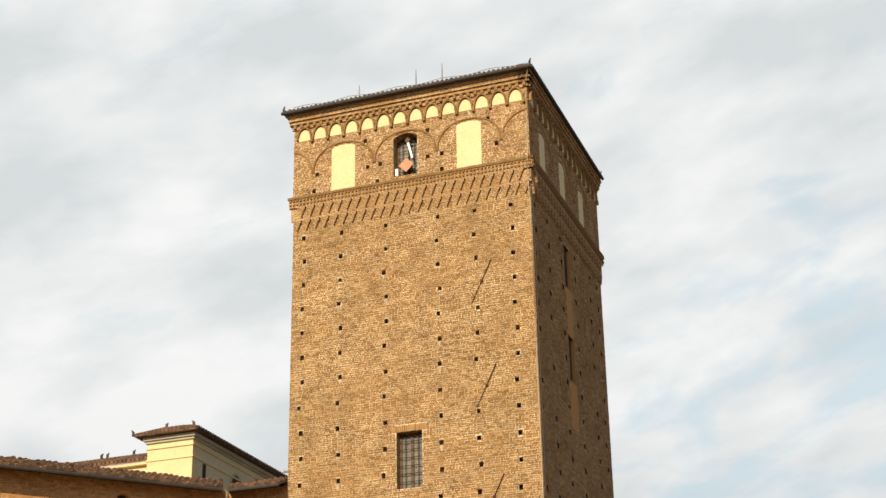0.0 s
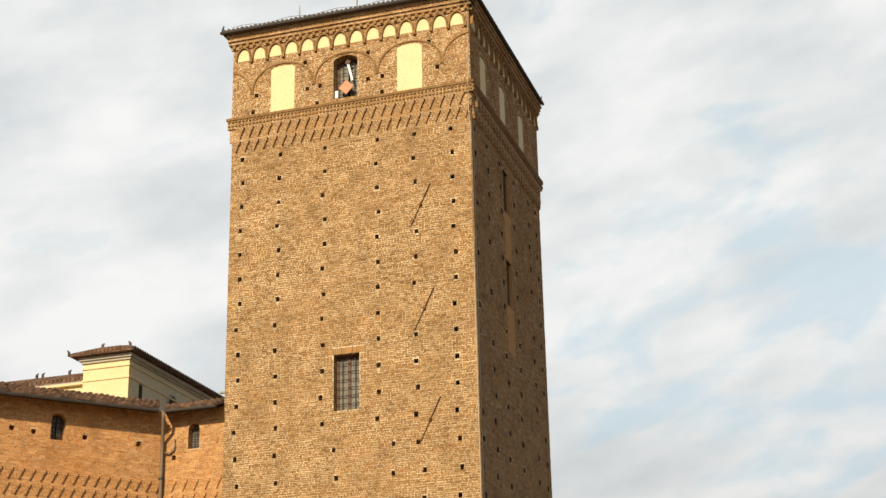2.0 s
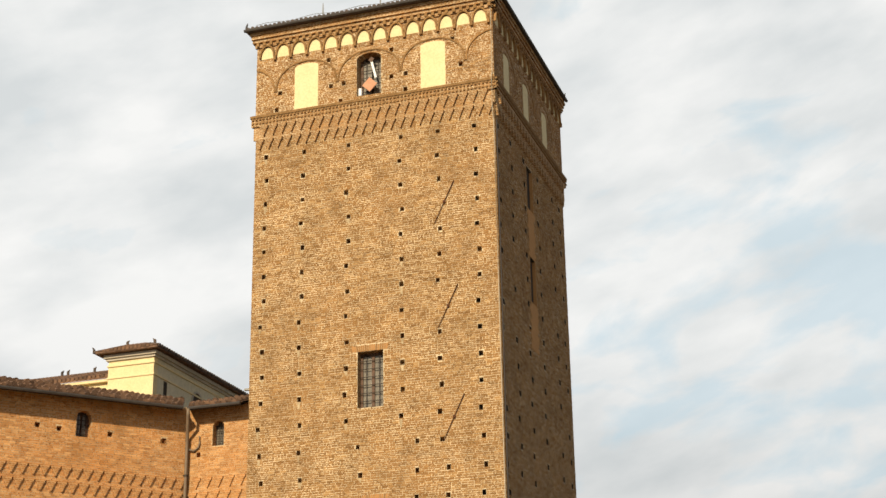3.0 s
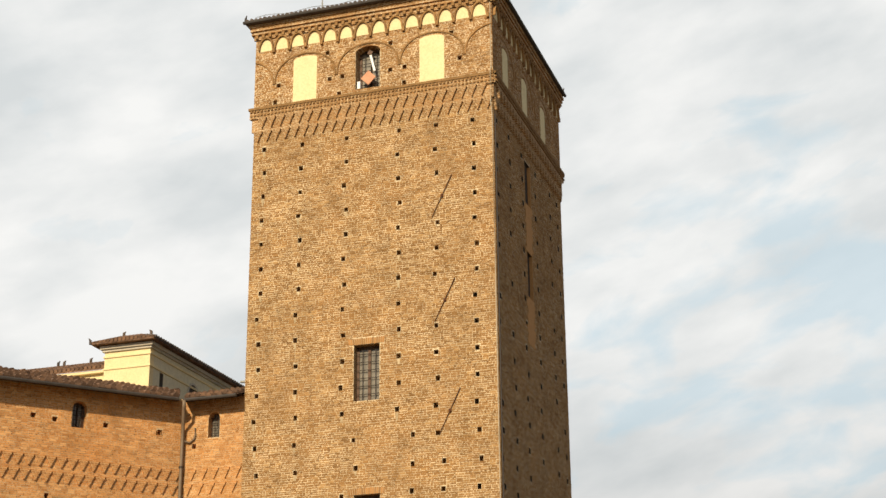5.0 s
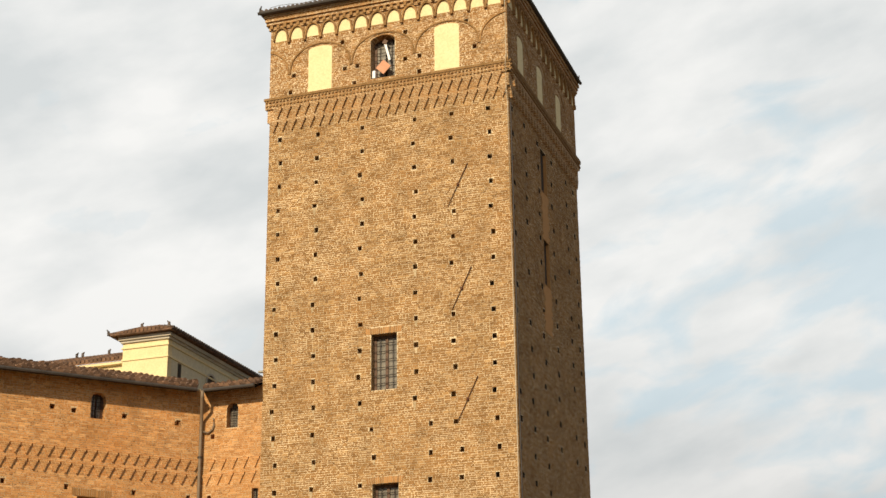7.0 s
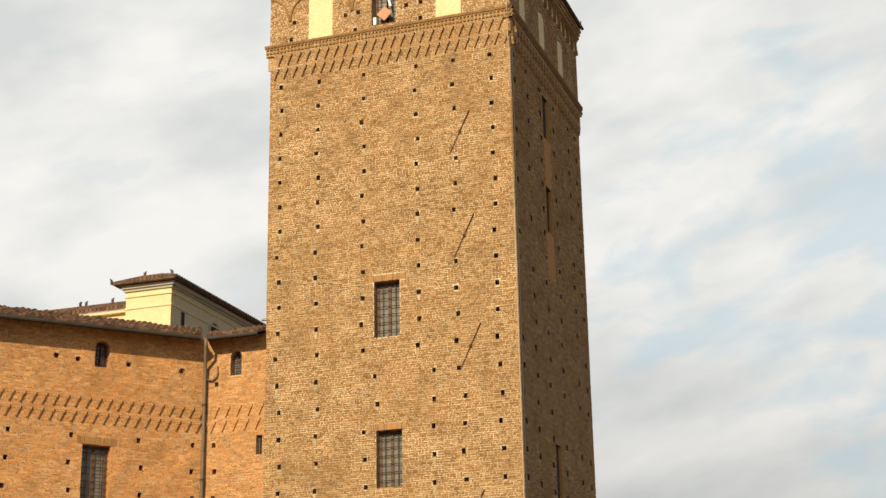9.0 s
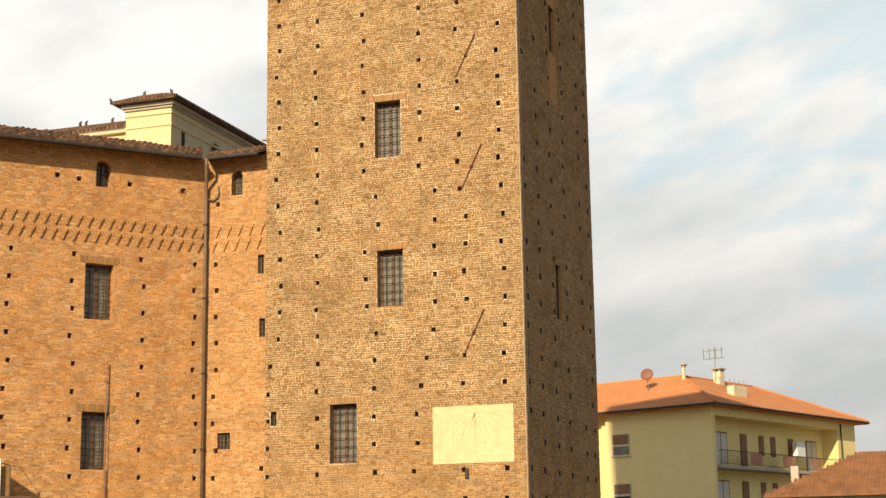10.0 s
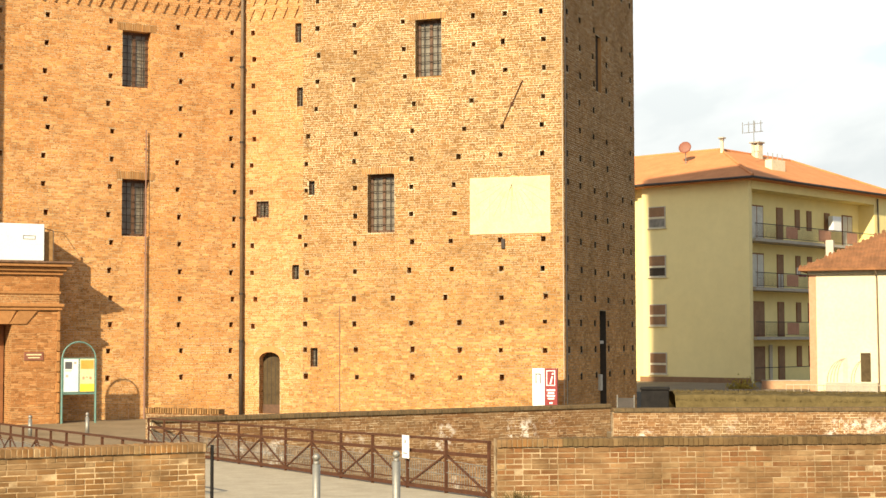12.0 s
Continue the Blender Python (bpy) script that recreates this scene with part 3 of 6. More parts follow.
def pierced_wall(x0, x1, z0, z1, thick, pockets, openings, ends=False):
    """A wall on local x and z, outer face at y = 0: pockets (x, z, width, height, depth) are blind holes,
    openings (x0, x1, z0, z1) go through. Corners stay open where the next wall closes them."""
    holes = [(x - w / 2, x + w / 2, z - h / 2, z + h / 2, d) for x, z, w, h, d in pockets] + [(*o, None) for o in openings]

    def cuts(lo, hi, k):
        vals = sorted({lo, hi, *(round(h[k], 4) for h in holes), *(round(h[k + 1], 4) for h in holes)})
        return [v for v in vals if lo <= v <= hi]
    xs, zs = cuts(x0, x1, 0), cuts(z0, z1, 2)
    verts, faces, seen = [], [], {}

    def v(x, y, z):
        k = (round(x, 4), round(y, 4), round(z, 4))
        if k not in seen:
            seen[k] = len(verts)
            verts.append(k)
        return seen[k]

    def quad(*c):
        faces.append([v(*p) for p in c])
    blind = [[False] * (len(zs) - 1) for _ in range(len(xs) - 1)]
    open_ = [[False] * (len(zs) - 1) for _ in range(len(xs) - 1)]
    for a, b, c, d, depth in holes:
        for i in range(len(xs) - 1):
            if a - 1e-3 < (xs[i] + xs[i + 1]) / 2 < b + 1e-3:
                for j in range(len(zs) - 1):
                    if c - 1e-3 < (zs[j] + zs[j + 1]) / 2 < d + 1e-3:
                        (blind if depth else open_)[i][j] = True
    for j in range(len(zs) - 1):
        for i in range(len(xs) - 1):
            for grid_y, solid in ((0.0, not (blind[i][j] or open_[i][j])), (thick, not open_[i][j])):
                if solid:
                    c = ((xs[i], grid_y, zs[j]), (xs[i + 1], grid_y, zs[j]), (xs[i + 1], grid_y, zs[j + 1]), (xs[i], grid_y, zs[j + 1]))
                    quad(*(c if grid_y == 0 else c[::-1]))
    for a, b, c, d, depth in holes:
        e = depth or thick
        quad((a, 0, c), (b, 0, c), (b, e, c), (a, e, c))
        quad((a, 0, d), (a, e, d), (b, e, d), (b, 0, d))
        quad((a, 0, c), (a, e, c), (a, e, d), (a, 0, d))
        quad((b, 0, c), (b, 0, d), (b, e, d), (b, e, c))
        if depth:
            quad((a, e, c), (b, e, c), (b, e, d), (a, e, d))
    for x in (x0, x1) if ends else ():
        quad((x, 0, z0), (x, thick, z0), (x, thick, z1), (x, 0, z1))
    for z in (z0, z1) if ends else ():
        quad((x0, 0, z), (x1, 0, z), (x1, thick, z), (x0, thick, z))
    me = bpy.data.meshes.new("wall")
    me.from_pydata(verts, [], faces)
    me.validate()
    return me


def coated(me, joints, inside):
    """Mortar on the outer face, the inside material in the holes behind it."""
    me.materials.append(joints)
    me.materials.append(inside)
    for p in me.polygons:
        p.material_index = 1 if any(abs(me.vertices[i].co.y) > 1e-3 for i in p.vertices) else 0
    return me


def brick_skin(parent, at, x0, x1, z0, z1, holes, mats, seed, singles=None, course=0.085, joint=0.021):
    """Brickwork on the face y = 0 of a wall: courses of stretchers and headers, proud of the joints by a few
    millimetres, cut round the holes (x0, x1, z0, z1). Bricks within the stretch singles are objects of their own."""
    rng = random.Random(seed)
    verts, faces, count = [], [], 0
    if singles:
        shared = {}
        for w in (0.26, 0.13):
            bm = a_box(0, w - joint, 0.0, 0.03, 0, course - joint)
            bmesh.ops.bevel(bm, geom=[e for e in bm.edges if max(v.co.y for v in e.verts) < 1e-6], offset=0.004, segments=1, affect="EDGES")
            shared[w] = mesh_of("brick", bm, mats[1])
    z_next = z0
    while z_next + course <= z1 + 0.03:
        tall = course * rng.uniform(0.76, 1.24)
        za, zb = z_next + joint / 2, min(z_next + tall - joint / 2, z1)
        z_next += tall
        block = sorted((a - 0.012, b + 0.012) for a, b, c, d in holes if min(zb, d) - max(za, c) > 0.02)
        x = x0 - rng.choice((0.0, 0.065, 0.13, 0.195))
        while x < x1:
            w = 0.26 if rng.random() < 0.55 else 0.13
            a, b = max(x + joint / 2, x0), min(x + w - joint / 2, x1)
            x += w
            bits = [(a, b)]
            for c, d in block:
                bits = [q for p, r in bits for q in ((p, min(r, c)), (max(p, d), r)) if q[1] - q[0] > 0.035]
            for p, r in bits:
                out = -rng.uniform(0.003, 0.012)
                if singles and count < 300 and singles[0] < p and r < singles[1] and singles[2] < za < singles[3] and r - p > w - joint - 0.001:
                    part("brick", shared[w], parent=parent, at=at @ Matrix.Translation((p, out, za)) @ turn_z(rng.uniform(-0.5, 0.5)))
                    count += 1
                    continue
                if r - p < 0.03:
                    continue
                k = len(verts)
                j = [rng.uniform(-0.003, 0.003) for _ in range(8)]
                lo, hi = za + rng.uniform(-0.009, 0.009), zb + rng.uniform(-0.009, 0.009)
                verts += [(p, 0.004, lo), (r, 0.004, lo), (r, 0.004, hi), (p, 0.004, hi),
                          (p + j[0], out + j[4] * 0.8, lo + j[1]), (r + j[2], out + j[5] * 0.8, lo - j[1]), (r + j[3], out + j[6] * 0.8, hi + j[7]), (p - j[3], out + j[7] * 0.8, hi - j[0])]
                faces += [(k + 4, k + 5, k + 6, k + 7), (k, k + 1, k + 5, k + 4), (k + 1, k + 2, k + 6, k + 5), (k + 2, k + 3, k + 7, k + 6), (k + 3, k, k + 4, k + 7)]
    skin = bpy.data.meshes.new("brickwork")
    skin.from_pydata(verts, [], faces)
    skin.materials.append(mats[0])
    return tagged(part("brickwork", skin, parent=parent, at=at), kind="stuff")


def spans(pockets, openings=(), heads=0.0):
    """Holes of a wall as (x0, x1, z0, z1), with the flat arches over its windows."""
    out = [(x - w / 2, x + w / 2, z - h / 2, z + h / 2) for x, z, w, h, d in pockets] + list(openings)
    return out + [(a - 0.2, b + 0.2, d, d + heads) for a, b, c, d in openings if heads and b - a > 0.9]


# ---- frames of the place ----
CASTLE_GROUND, NEAR_GROUND, MOAT = -1.3, -0.85, -4.2
TURN = -20.49
CORNER = Matrix.Translation((4.46, 57.83, 0)) @ turn_z(TURN)          # tower's near corner, x along its front, y into depth
SIDE = CORNER @ turn_z(90)                                              # tower's flank
RANGE = Matrix.Translation((-7.93, 62.46, 0)) @ turn_z(29.5)           # long castle wall, ends at x = 0


# ---- ground: one sheet with the moat sunk in it ----
def build_ground():
    xs = (-900, -60, -14, -8.0, -3.4, 0.75, 5.30, 5.33, 60, 900)
    near = (17.2, 17.2, 17.2, 19.95, 22.1, 23.1, 23.5, 23.5, 23.5, 23.5)
    far = (36.4, 36.4, 41.3, 43.5, 46.4, 49.0, 51.8, 49.2, 49.9, 49.9)
    bm = bmesh.new()
    rows = []
    for x, a, b in zip(xs, near, far):
        prof = ((-400, 0.1), (2, 0.1), (14, -0.75), (a, NEAR_GROUND), (a + 0.02, MOAT), (b - 0.02, MOAT), (b, CASTLE_GROUND), (75, CASTLE_GROUND), (140, -1.4), (3000, -1.4))
        rows.append([bm.verts.new((x, y, z)) for y, z in prof])
    for r, s in zip(rows, rows[1:]):
        for i in range(len(r) - 1):
            bm.faces.new((r[i], s[i], s[i + 1], r[i + 1]))
    return tagged(part("ground", bm, GROUND), "pale trodden paving and earth with a sunk moat", "ground", kind="structure")


build_ground()


# ---- windows ----
WINDOW_MESHES = {}


def lattice_window(parent, x0, x1, z0, z1, label, depth=0.34, cols=4, rows=7, leaf=True):
    """Wooden casement behind a wrought-iron lattice, set deep in the reveal."""
    w, h = x1 - x0, z1 - z0
    key = (round(w, 2), round(h, 2), cols, rows, leaf)
    if key not in WINDOW_MESHES:
        fr = bmesh.new()
        t = 0.11 if w > 0.5 else 0.03
        box(fr, 0, t, 0, 0.09, 0, h)
        box(fr, w - t, w, 0, 0.09, 0, h)
        box(fr, t, w - t, 0, 0.09, 0, t)
        box(fr, t, w - t, 0, 0.09, h - t, h)
        if leaf:
            box(fr, w / 2 - 0.06, w / 2 + 0.06, -0.02, 0.08, t, h - t)
        pane = a_box(0.05 if w > 0.5 else 0.02, w / 2 - 0.03, 0.04, 0.05, 0.05, h - 0.05)
        bar_v = a_tube(((0, -0.06, 0.01), (0, -0.06, h - 0.01)), 0.015, 6)
        bar_h = a_tube(((0.01, -0.085, 0), (w - 0.01, -0.085, 0)), 0.015, 6)
        sill = soft_box(-0.04, w + 0.04, -0.06, 0.28, -0.09, -0.002, 0.012)
        WINDOW_MESHES[key] = (mesh_of("frame", fr, WOOD), mesh_of("pane", pane, GLASS), mesh_of("bar", bar_v, IRON), mesh_of("bar", bar_h, IRON), mesh_of("sill", sill, BRICK_DARK))
    fr, pane, bar_v, bar_h, sill = WINDOW_MESHES[key]
    win = part("window", fr, parent=parent, label=label, at=Matrix.Translation((x0, depth, z0)))
    for k in (0, 1):
        part("pane", pane, parent=win, at=Matrix.Translation((k * (w / 2 - 0.02), 0, 0)))
    for k in range(1, cols):
        if not (leaf and k * 2 == cols):
            part("bar", bar_v, parent=win, at=Matrix.Translation((w * k / cols, 0, 0)))
    for k in range(1, rows):
        part("bar", bar_h, parent=win, at=Matrix.Translation((0, 0, h * k / rows)))
    return win


def soldier_head(parent, x0, x1, z, y=0.0, tall=0.25):
    """Flat brick arch of upright bricks over an opening."""
    head = part("window_head", a_box(x0 - 0.2, x1 + 0.2, y - 0.006, y + 0.02, z + 0.004, z + tall), MORTAR, parent)
    n = int((x1 - x0 + 0.4) / 0.085)
    key = ("soldier", round(tall, 2))
    if key not in WINDOW_MESHES:
        WINDOW_MESHES[key] = mesh_of("brick", a_box(0, 0.068, -0.018, 0.03, 0, tall), BRICK_HEAD)
    for k in range(n):
        x = x0 - 0.2 + (x1 - x0 + 0.4) * k / n
        part("brick", WINDOW_MESHES[key], parent=head, at=Matrix.Translation((x, y + random.uniform(-0.005, 0.003), z + 0.004 + random.uniform(-0.015, 0.015))) @ Matrix.Rotation((k / n - 0.5) * 0.3, 4, "Y"))
    return head


def arch_filler(parent, mat, x0, x1, z_spring, z_top, thick, at=None):
    """Spandrels that turn the head of a square opening into an arch."""
    pts = arc(x0, x1, z_spring, z_top - z_spring - 0.01, 12)
    bm = band_prism(bmesh.new(), pts, [(x, z_top) for x, z in pts], 0.0, thick)
    return part("arch_head", bm, mat, parent, at=at)


# ---- the tower ----
W_TOWER, D_TOWER, Z_SHAFT, Z_TOP = 10.58, 11.0, 30.75, 34.35
ROWS_UP = [28.87 - 1.07 * i for i in range(13)] + [14.93 - 1.062 * i for i in range(12)] + [2.3, 1.3, 0.27]
COLUMNS = (-10.1, -8.4, -6.4, -4.05, -2.47, -0.83)
# the lower fifteen lifts wander off the upper columns
WANDER = {0: (-9.97, -9.97, -9.92, -9.97, -10.02, -10.36, -10.44, -10.44, -10.46, -10.46, -10.39, -10.46, -10.47, -10.47, -10.44),
          2: (-5.8, -6.37, -6.33, -6.29, -5.92, -5.99, -6.02, -6.03, -6.04, -6.0, -6.12, -6.79, -6.04, -5.99, -6.0),
          3: (-3.48, -3.52, -3.5, -3.51, -3.59, -3.89, -4.12, -4.31, -4.28, -4.44, -4.4, -4.66, -4.1, -4.09, -4.08)}


def tower_holes():
    rng = random.Random(5)
    taken = ((-6.1, -4.65, 17.3, 20.0), (-6.0, -4.6, 11.5, 14.0), (-8.0, -6.6, 5.6, 8.2), (-3.8, -0.4, 5.45, 7.9))
    out = []
    for i, z in enumerate(ROWS_UP):
        for c, x in enumerate(COLUMNS):
            px = x + rng.uniform(-0.07, 0.07)
            if i >= 13:
                px = WANDER[c][i - 13] if c in WANDER else px + (0.2 if c == 4 and i < 18 else 0.05)
            elif i == 12 and c in (2, 3):
                px += 0.55
            if c == 4 and i in (3, 7, 17) or any(a < px < b and d < z < e for a, b, d, e in taken):
                continue
            out.append((px, z + rng.uniform(-0.02, 0.02), rng.uniform(0.15, 0.19), rng.uniform(0.17, 0.22), rng.uniform(0.28, 0.4)))
    return out


tower = thing("castle_tower", CORNER, "tall square brick tower with scaffold holes and a corbelled crown", "tower")
FRONT_WINDOWS = ((-5.92, -4.84, 17.56, 19.84), (-5.86, -4.79, 11.66, 13.88), (-7.84, -6.72, 5.78, 8.03))
slits_front = ((-10.33, -10.08, 7.32, 7.88), (-10.24, -9.94, 0.65, 1.38))
front_pock = tower_holes()
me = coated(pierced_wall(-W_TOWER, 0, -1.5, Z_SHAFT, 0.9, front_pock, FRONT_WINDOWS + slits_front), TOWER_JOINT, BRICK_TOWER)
FRONT_SPANS = spans(front_pock, FRONT_WINDOWS + slits_front, 0.25)
part("wall", me, parent=tower, label="sunlit brick front wall with rows of square holes")
for w in FRONT_WINDOWS:
    lattice_window(tower, *w, "tall lattice window in a brown wooden frame")
    soldier_head(tower, w[0], w[1], w[3])
for s in slits_front:
    lattice_window(tower, *s, "small barred slit window", depth=0.2, cols=2, rows=4, leaf=False)

runs = bmesh.new()
rng = random.Random(44)
for px, pz, pw, ph, pd in front_pock:
    if pz > 9 and px < -3 and rng.random() < (0.75 if px < -7.5 else 0.35):
        drop, z_top = rng.uniform(0.12, 0.34), pz - ph / 2 - 0.02
        prism(runs, ((px - 0.07, z_top), (px + 0.06, z_top), (px + rng.uniform(0.01, 0.05), z_top - drop), (px - rng.uniform(0.01, 0.05), z_top - drop * rng.uniform(0.7, 1.0))), -0.017, 0.0)
tagged(part("lime_run", runs, MORTAR, tower, "pale lime runs under the scaffold holes"), kind="stuff")

# flank in the shade
SIDE_AT = turn_z(90)
rng = random.Random(9)
side_open = ((4.62, 5.55, 26.9, 28.85), (4.68, 5.5, 22.7, 24.7), (4.62, 5.48, 11.5, 13.75), (4.92, 5.9, -0.95, 2.8))
side_pock = []
for i, z in enumerate(ROWS_UP):
    for x in (0.45, 2.3, 4.3, 6.35, 8.9, 10.3):
        px = x + rng.uniform(-0.12, 0.12)
        if rng.random() < 0.93 and not any(a - 0.2 < px < b + 0.2 and c - 0.2 < z < d + 0.3 for a, b, c, d in side_open):
            side_pock.append((px, z, 0.28, 0.24, 0.4))
# hole insides painted near black in place of the shade deep in them
me = coated(pierced_wall(0, D_TOWER, -1.5, Z_SHAFT, 0.9, side_pock, side_open), TOWER_JOINT, DEEP_SHADE)
SIDE_SPANS = spans(side_pock, side_open)
part("wall", me, parent=tower, at=SIDE_AT, label="shaded brick flank with narrow walled windows")
for k, (a, b, c, d) in enumerate(side_open[:3]):
    # dark panel for the opening's deep shade, its depth fitted to the camera's view
    part("window", a_box(a, b, 0.13, 0.28, c, d), DEEP_SHADE, tower, at=SIDE_AT, label="near-black panel for the shade in a red brick reveal")
    part("reveal", a_box(b - 0.03, b - 0.002, -0.012, 0.128, c, d), WING_HEAD, tower, at=SIDE_AT)


def repair(x0, x1, z0, z1, seed):
    """Later brick infill with toothed edges, hardly proud of the wall."""
    r = random.Random(seed)
    n = int((z1 - z0) / 0.15)
    right, left = [], []
    for k in range(n):
        a, b = x0 + r.choice((0, 0.13, 0.2)), x1 - r.choice((0.01, 0.12, 0.21))
        za, zb = z0 + (z1 - z0) * k / n, z0 + (z1 - z0) * (k + 1) / n
        right += [(b, za), (b, zb)]
        left += [(a, za), (a, zb)]
    bm = bmesh.new()
    prism(bm, right + left[::-1], -0.015, 0.05)
    return part("repair", bm, WING_HEAD, tower, at=SIDE_AT, label="patch of redder repaired brickwork")


repair(4.45, 5.7, 24.72, 26.88, 3)
repair(4.4, 5.7, 20.6, 22.68, 4)
flank_door = part("door", a_box(4.92, 5.9, 0.3, 0.38, -0.95, 1.5), DOOR_WOOD, tower, at=SIDE_AT, label="narrow dark doorway")
part("transom", soft_box(4.9, 5.92, 0.1, 0.3, 1.5, 1.62), HOUSE_GREY, flank_door)
part("dark_panel", a_box(4.92, 5.9, 0.36, 0.42, 1.62, 2.8), DEEP_SHADE, flank_door)
# walls out of sight
part("wall", a_box(-W_TOWER + 0.9, -0.9, D_TOWER - 0.9, D_TOWER, -1.5, Z_SHAFT), BRICK_TOWER, tower)
part("wall", a_box(-W_TOWER, -W_TOWER + 0.9, 0.9, D_TOWER, -1.5, Z_SHAFT), BRICK_TOWER, tower)

# crown: projecting band on two rows of corbels, three bays with cream panels, small arcade, stepped cornice
OUT = 0.155


def corbel_mesh(w=0.34, h=0.46, d=0.075, mat=BRICK_DARK):
    """Hanging brick tooth, widening upwards in three steps."""
    bm = bmesh.new()
    steps = ((0.06, 0.0), (0.28, 0.29), (0.39, 0.34), (0.61, 0.64), (0.75, 0.69), (0.98, 1.0))
    pts = [(w * 0.5 * a, h * b) for a, b in steps]
    outline = pts + [(-x, z) for x, z in pts[::-1]]
    prism(bm, outline, -d, 0)
    return mesh_of("corbel", bm, mat)


CORBEL = corbel_mesh(0.423, 0.48, 0.105, BRICK_CREST)


def dentils(x0, x1, z, h, d, pitch, gap, y):
    bm = bmesh.new()
    n = int((x1 - x0) / pitch)
    for k in range(n):
        x = x0 + (x1 - x0) * (k + 0.5) / n
        box(bm, x - (pitch - gap) / 2, x + (pitch - gap) / 2, y - d, y, z, z + h)
    return bm


CROWN_SKINS = []


def crown_side(length, at, lit, side_windows):
    """One side of the crown on local x from -length to 0."""
    n = 25
    for row, z in enumerate((29.24, 29.84)):
        for k in range(n):
            x = -length + length * (k + 0.5 + 0.5 * row) / n
            if x < -0.1:
                part("corbel", CORBEL, parent=tower, at=at @ Matrix.Translation((x, 0.0 if row == 0 else -0.075, z)))
    part("band", a_box(-length - 0.075, 0.075, -0.075, 0.0, 29.70, 30.30), BRICK_CREST, tower, at=at)
    part("band", a_box(-length - OUT, OUT, -OUT, 0.0, 30.302, 30.69), BRICK_CREST, tower, at=at)
    tagged(part("toothing", dentils(-length - OUT, OUT, 30.40, 0.085, 0.055, 0.16, 0.075, -OUT), BRICK_DARK, tower, at=at), kind="stuff")
    tagged(part("toothing", dentils(-length - OUT, OUT, 30.58, 0.085, 0.055, 0.16, 0.075, -OUT), BRICK_DARK, tower, at=at), kind="stuff")
    part("ledge", a_box(-length - OUT - 0.05, OUT + 0.05, -OUT - 0.05, 0.0, 30.69, 30.80), BRICK_DARK, tower, at=at)
    bays = [-length + length * (k + 0.5) / 3 for k in range(3)]
    bays = [-8.27, -5.42, -2.58] if lit else [1.8 - length, 4.8 - length, 7.9 - length]
    half, head = (0.54, 32.82) if lit else (0.40, 32.55)
    pockets = []
    r2 = random.Random(21)
    for b in bays:
        for dx, z in ((-1.15, 31.75), (1.1, 31.7), (-1.3, 30.98), (0.95, 32.95)):
            if -length + 0.2 < b + dx < -0.2 and (lit or dx < 0):
                pockets.append((b + dx + r2.uniform(-0.1, 0.1), z + r2.uniform(-0.04, 0.04), 0.18, 0.2, 0.3))
    opening = ((-5.97, -4.88, 31.0, 32.98),) if lit else ()
    wall_me = pierced_wall(-length - 0.03, 0.03, Z_SHAFT + 0.05, Z_TOP, 0.7, pockets, opening)
    coated(wall_me, TOWER_JOINT, BRICK_CREST)
    CROWN_SKINS.append((at @ Matrix.Translation((0, -0.03, 0)), length, spans(pockets, opening)))
    part("wall", wall_me, parent=tower, at=at @ Matrix.Translation((0, -0.03, 0)), label="brick crown wall with blind arches")
    step = bays[1] - bays[0]
    for k, b in enumerate(bays + ([bays[0] - step, bays[2] + step] if lit else [])):
        if k < 3 and not (lit and k == 1):
            bm = bmesh.new()
            top = arc(b - half, b + half, head, 0.16, 8)
            prism(bm, [(b - half, 30.88), (b + half, 30.88)] + top, -0.045, -0.028)
            part("panel", bm, CREAM, tower, "cream plastered blind window", at=at)
        # thin moulded line of the blind arch
        pts = [(b + 1.42 * math.cos(math.pi * q / 16), 31.85 + 1.28 * math.sin(math.pi * q / 16) ** 0.8) for q in range(17)]
        pts = [p for p in pts if -length < p[0] < 0]
        if len(pts) < 3:
            continue
        inner = [(b + (x - b) * 0.955, 31.8 + (z - 31.8) * 0.955) for x, z in pts]
        part("arch_line", band_prism(bmesh.new(), inner, pts, -0.085 if lit else -0.055, -0.028), BRICK_DARK, tower, at=at)
        if k > 2:
            continue
        part("arch_head", arch_ring(b - half - 0.08, b + half + 0.08, head - 0.02, 0.26, 0.2, -0.055, -0.02), BRICK_CREST, tower, at=at)
    # arcade
    m = 14
    pitch = (length - 0.22) / m
    for k in range(m):
        x = -length + 0.11 + pitch * (k + 0.5)
        bm = bmesh.new()
        prism(bm, [(x - 0.29, 33.5), (x + 0.29, 33.5)] + pointed(x - 0.29, x + 0.29, 33.52, 0.52), -0.05, -0.02)
        part("lunette", bm, CREAM, tower, "cream plaster lunette", at=at)
        part("small_arch", arch_ring(x - 0.29, x + 0.29, 33.54, 0.54, 0.075, -0.15, -0.028, 10), BRICK_DARK, tower, at=at)
        part("bracket", a_box(x + pitch / 2 - 0.06, x + pitch / 2 + 0.06, -0.16, -0.028, 33.36, 33.56), BRICK_DARK, tower, at=at)
    part("fascia", a_box(-length - 0.1, 0.1, -0.10, 0.0, 34.08, 34.28), BRICK_CREST, tower, at=at)
    tagged(part("toothing", dentils(-length - 0.1, 0.1, 34.12, 0.16, 0.08, 0.30, 0.17, -0.10), BRICK_DARK, tower, at=at), kind="stuff")
    for z0, z1, o in ((34.28, 34.38, 0.19), (34.38, 34.45, 0.15), (34.45, 34.56, 0.23), (34.56, 34.62, 0.20), (34.62, 34.76, 0.28)):
        part("moulding", a_box(-length - o, o, -o, 0.3, z0, z1), BRICK_CREST, tower, at=at)
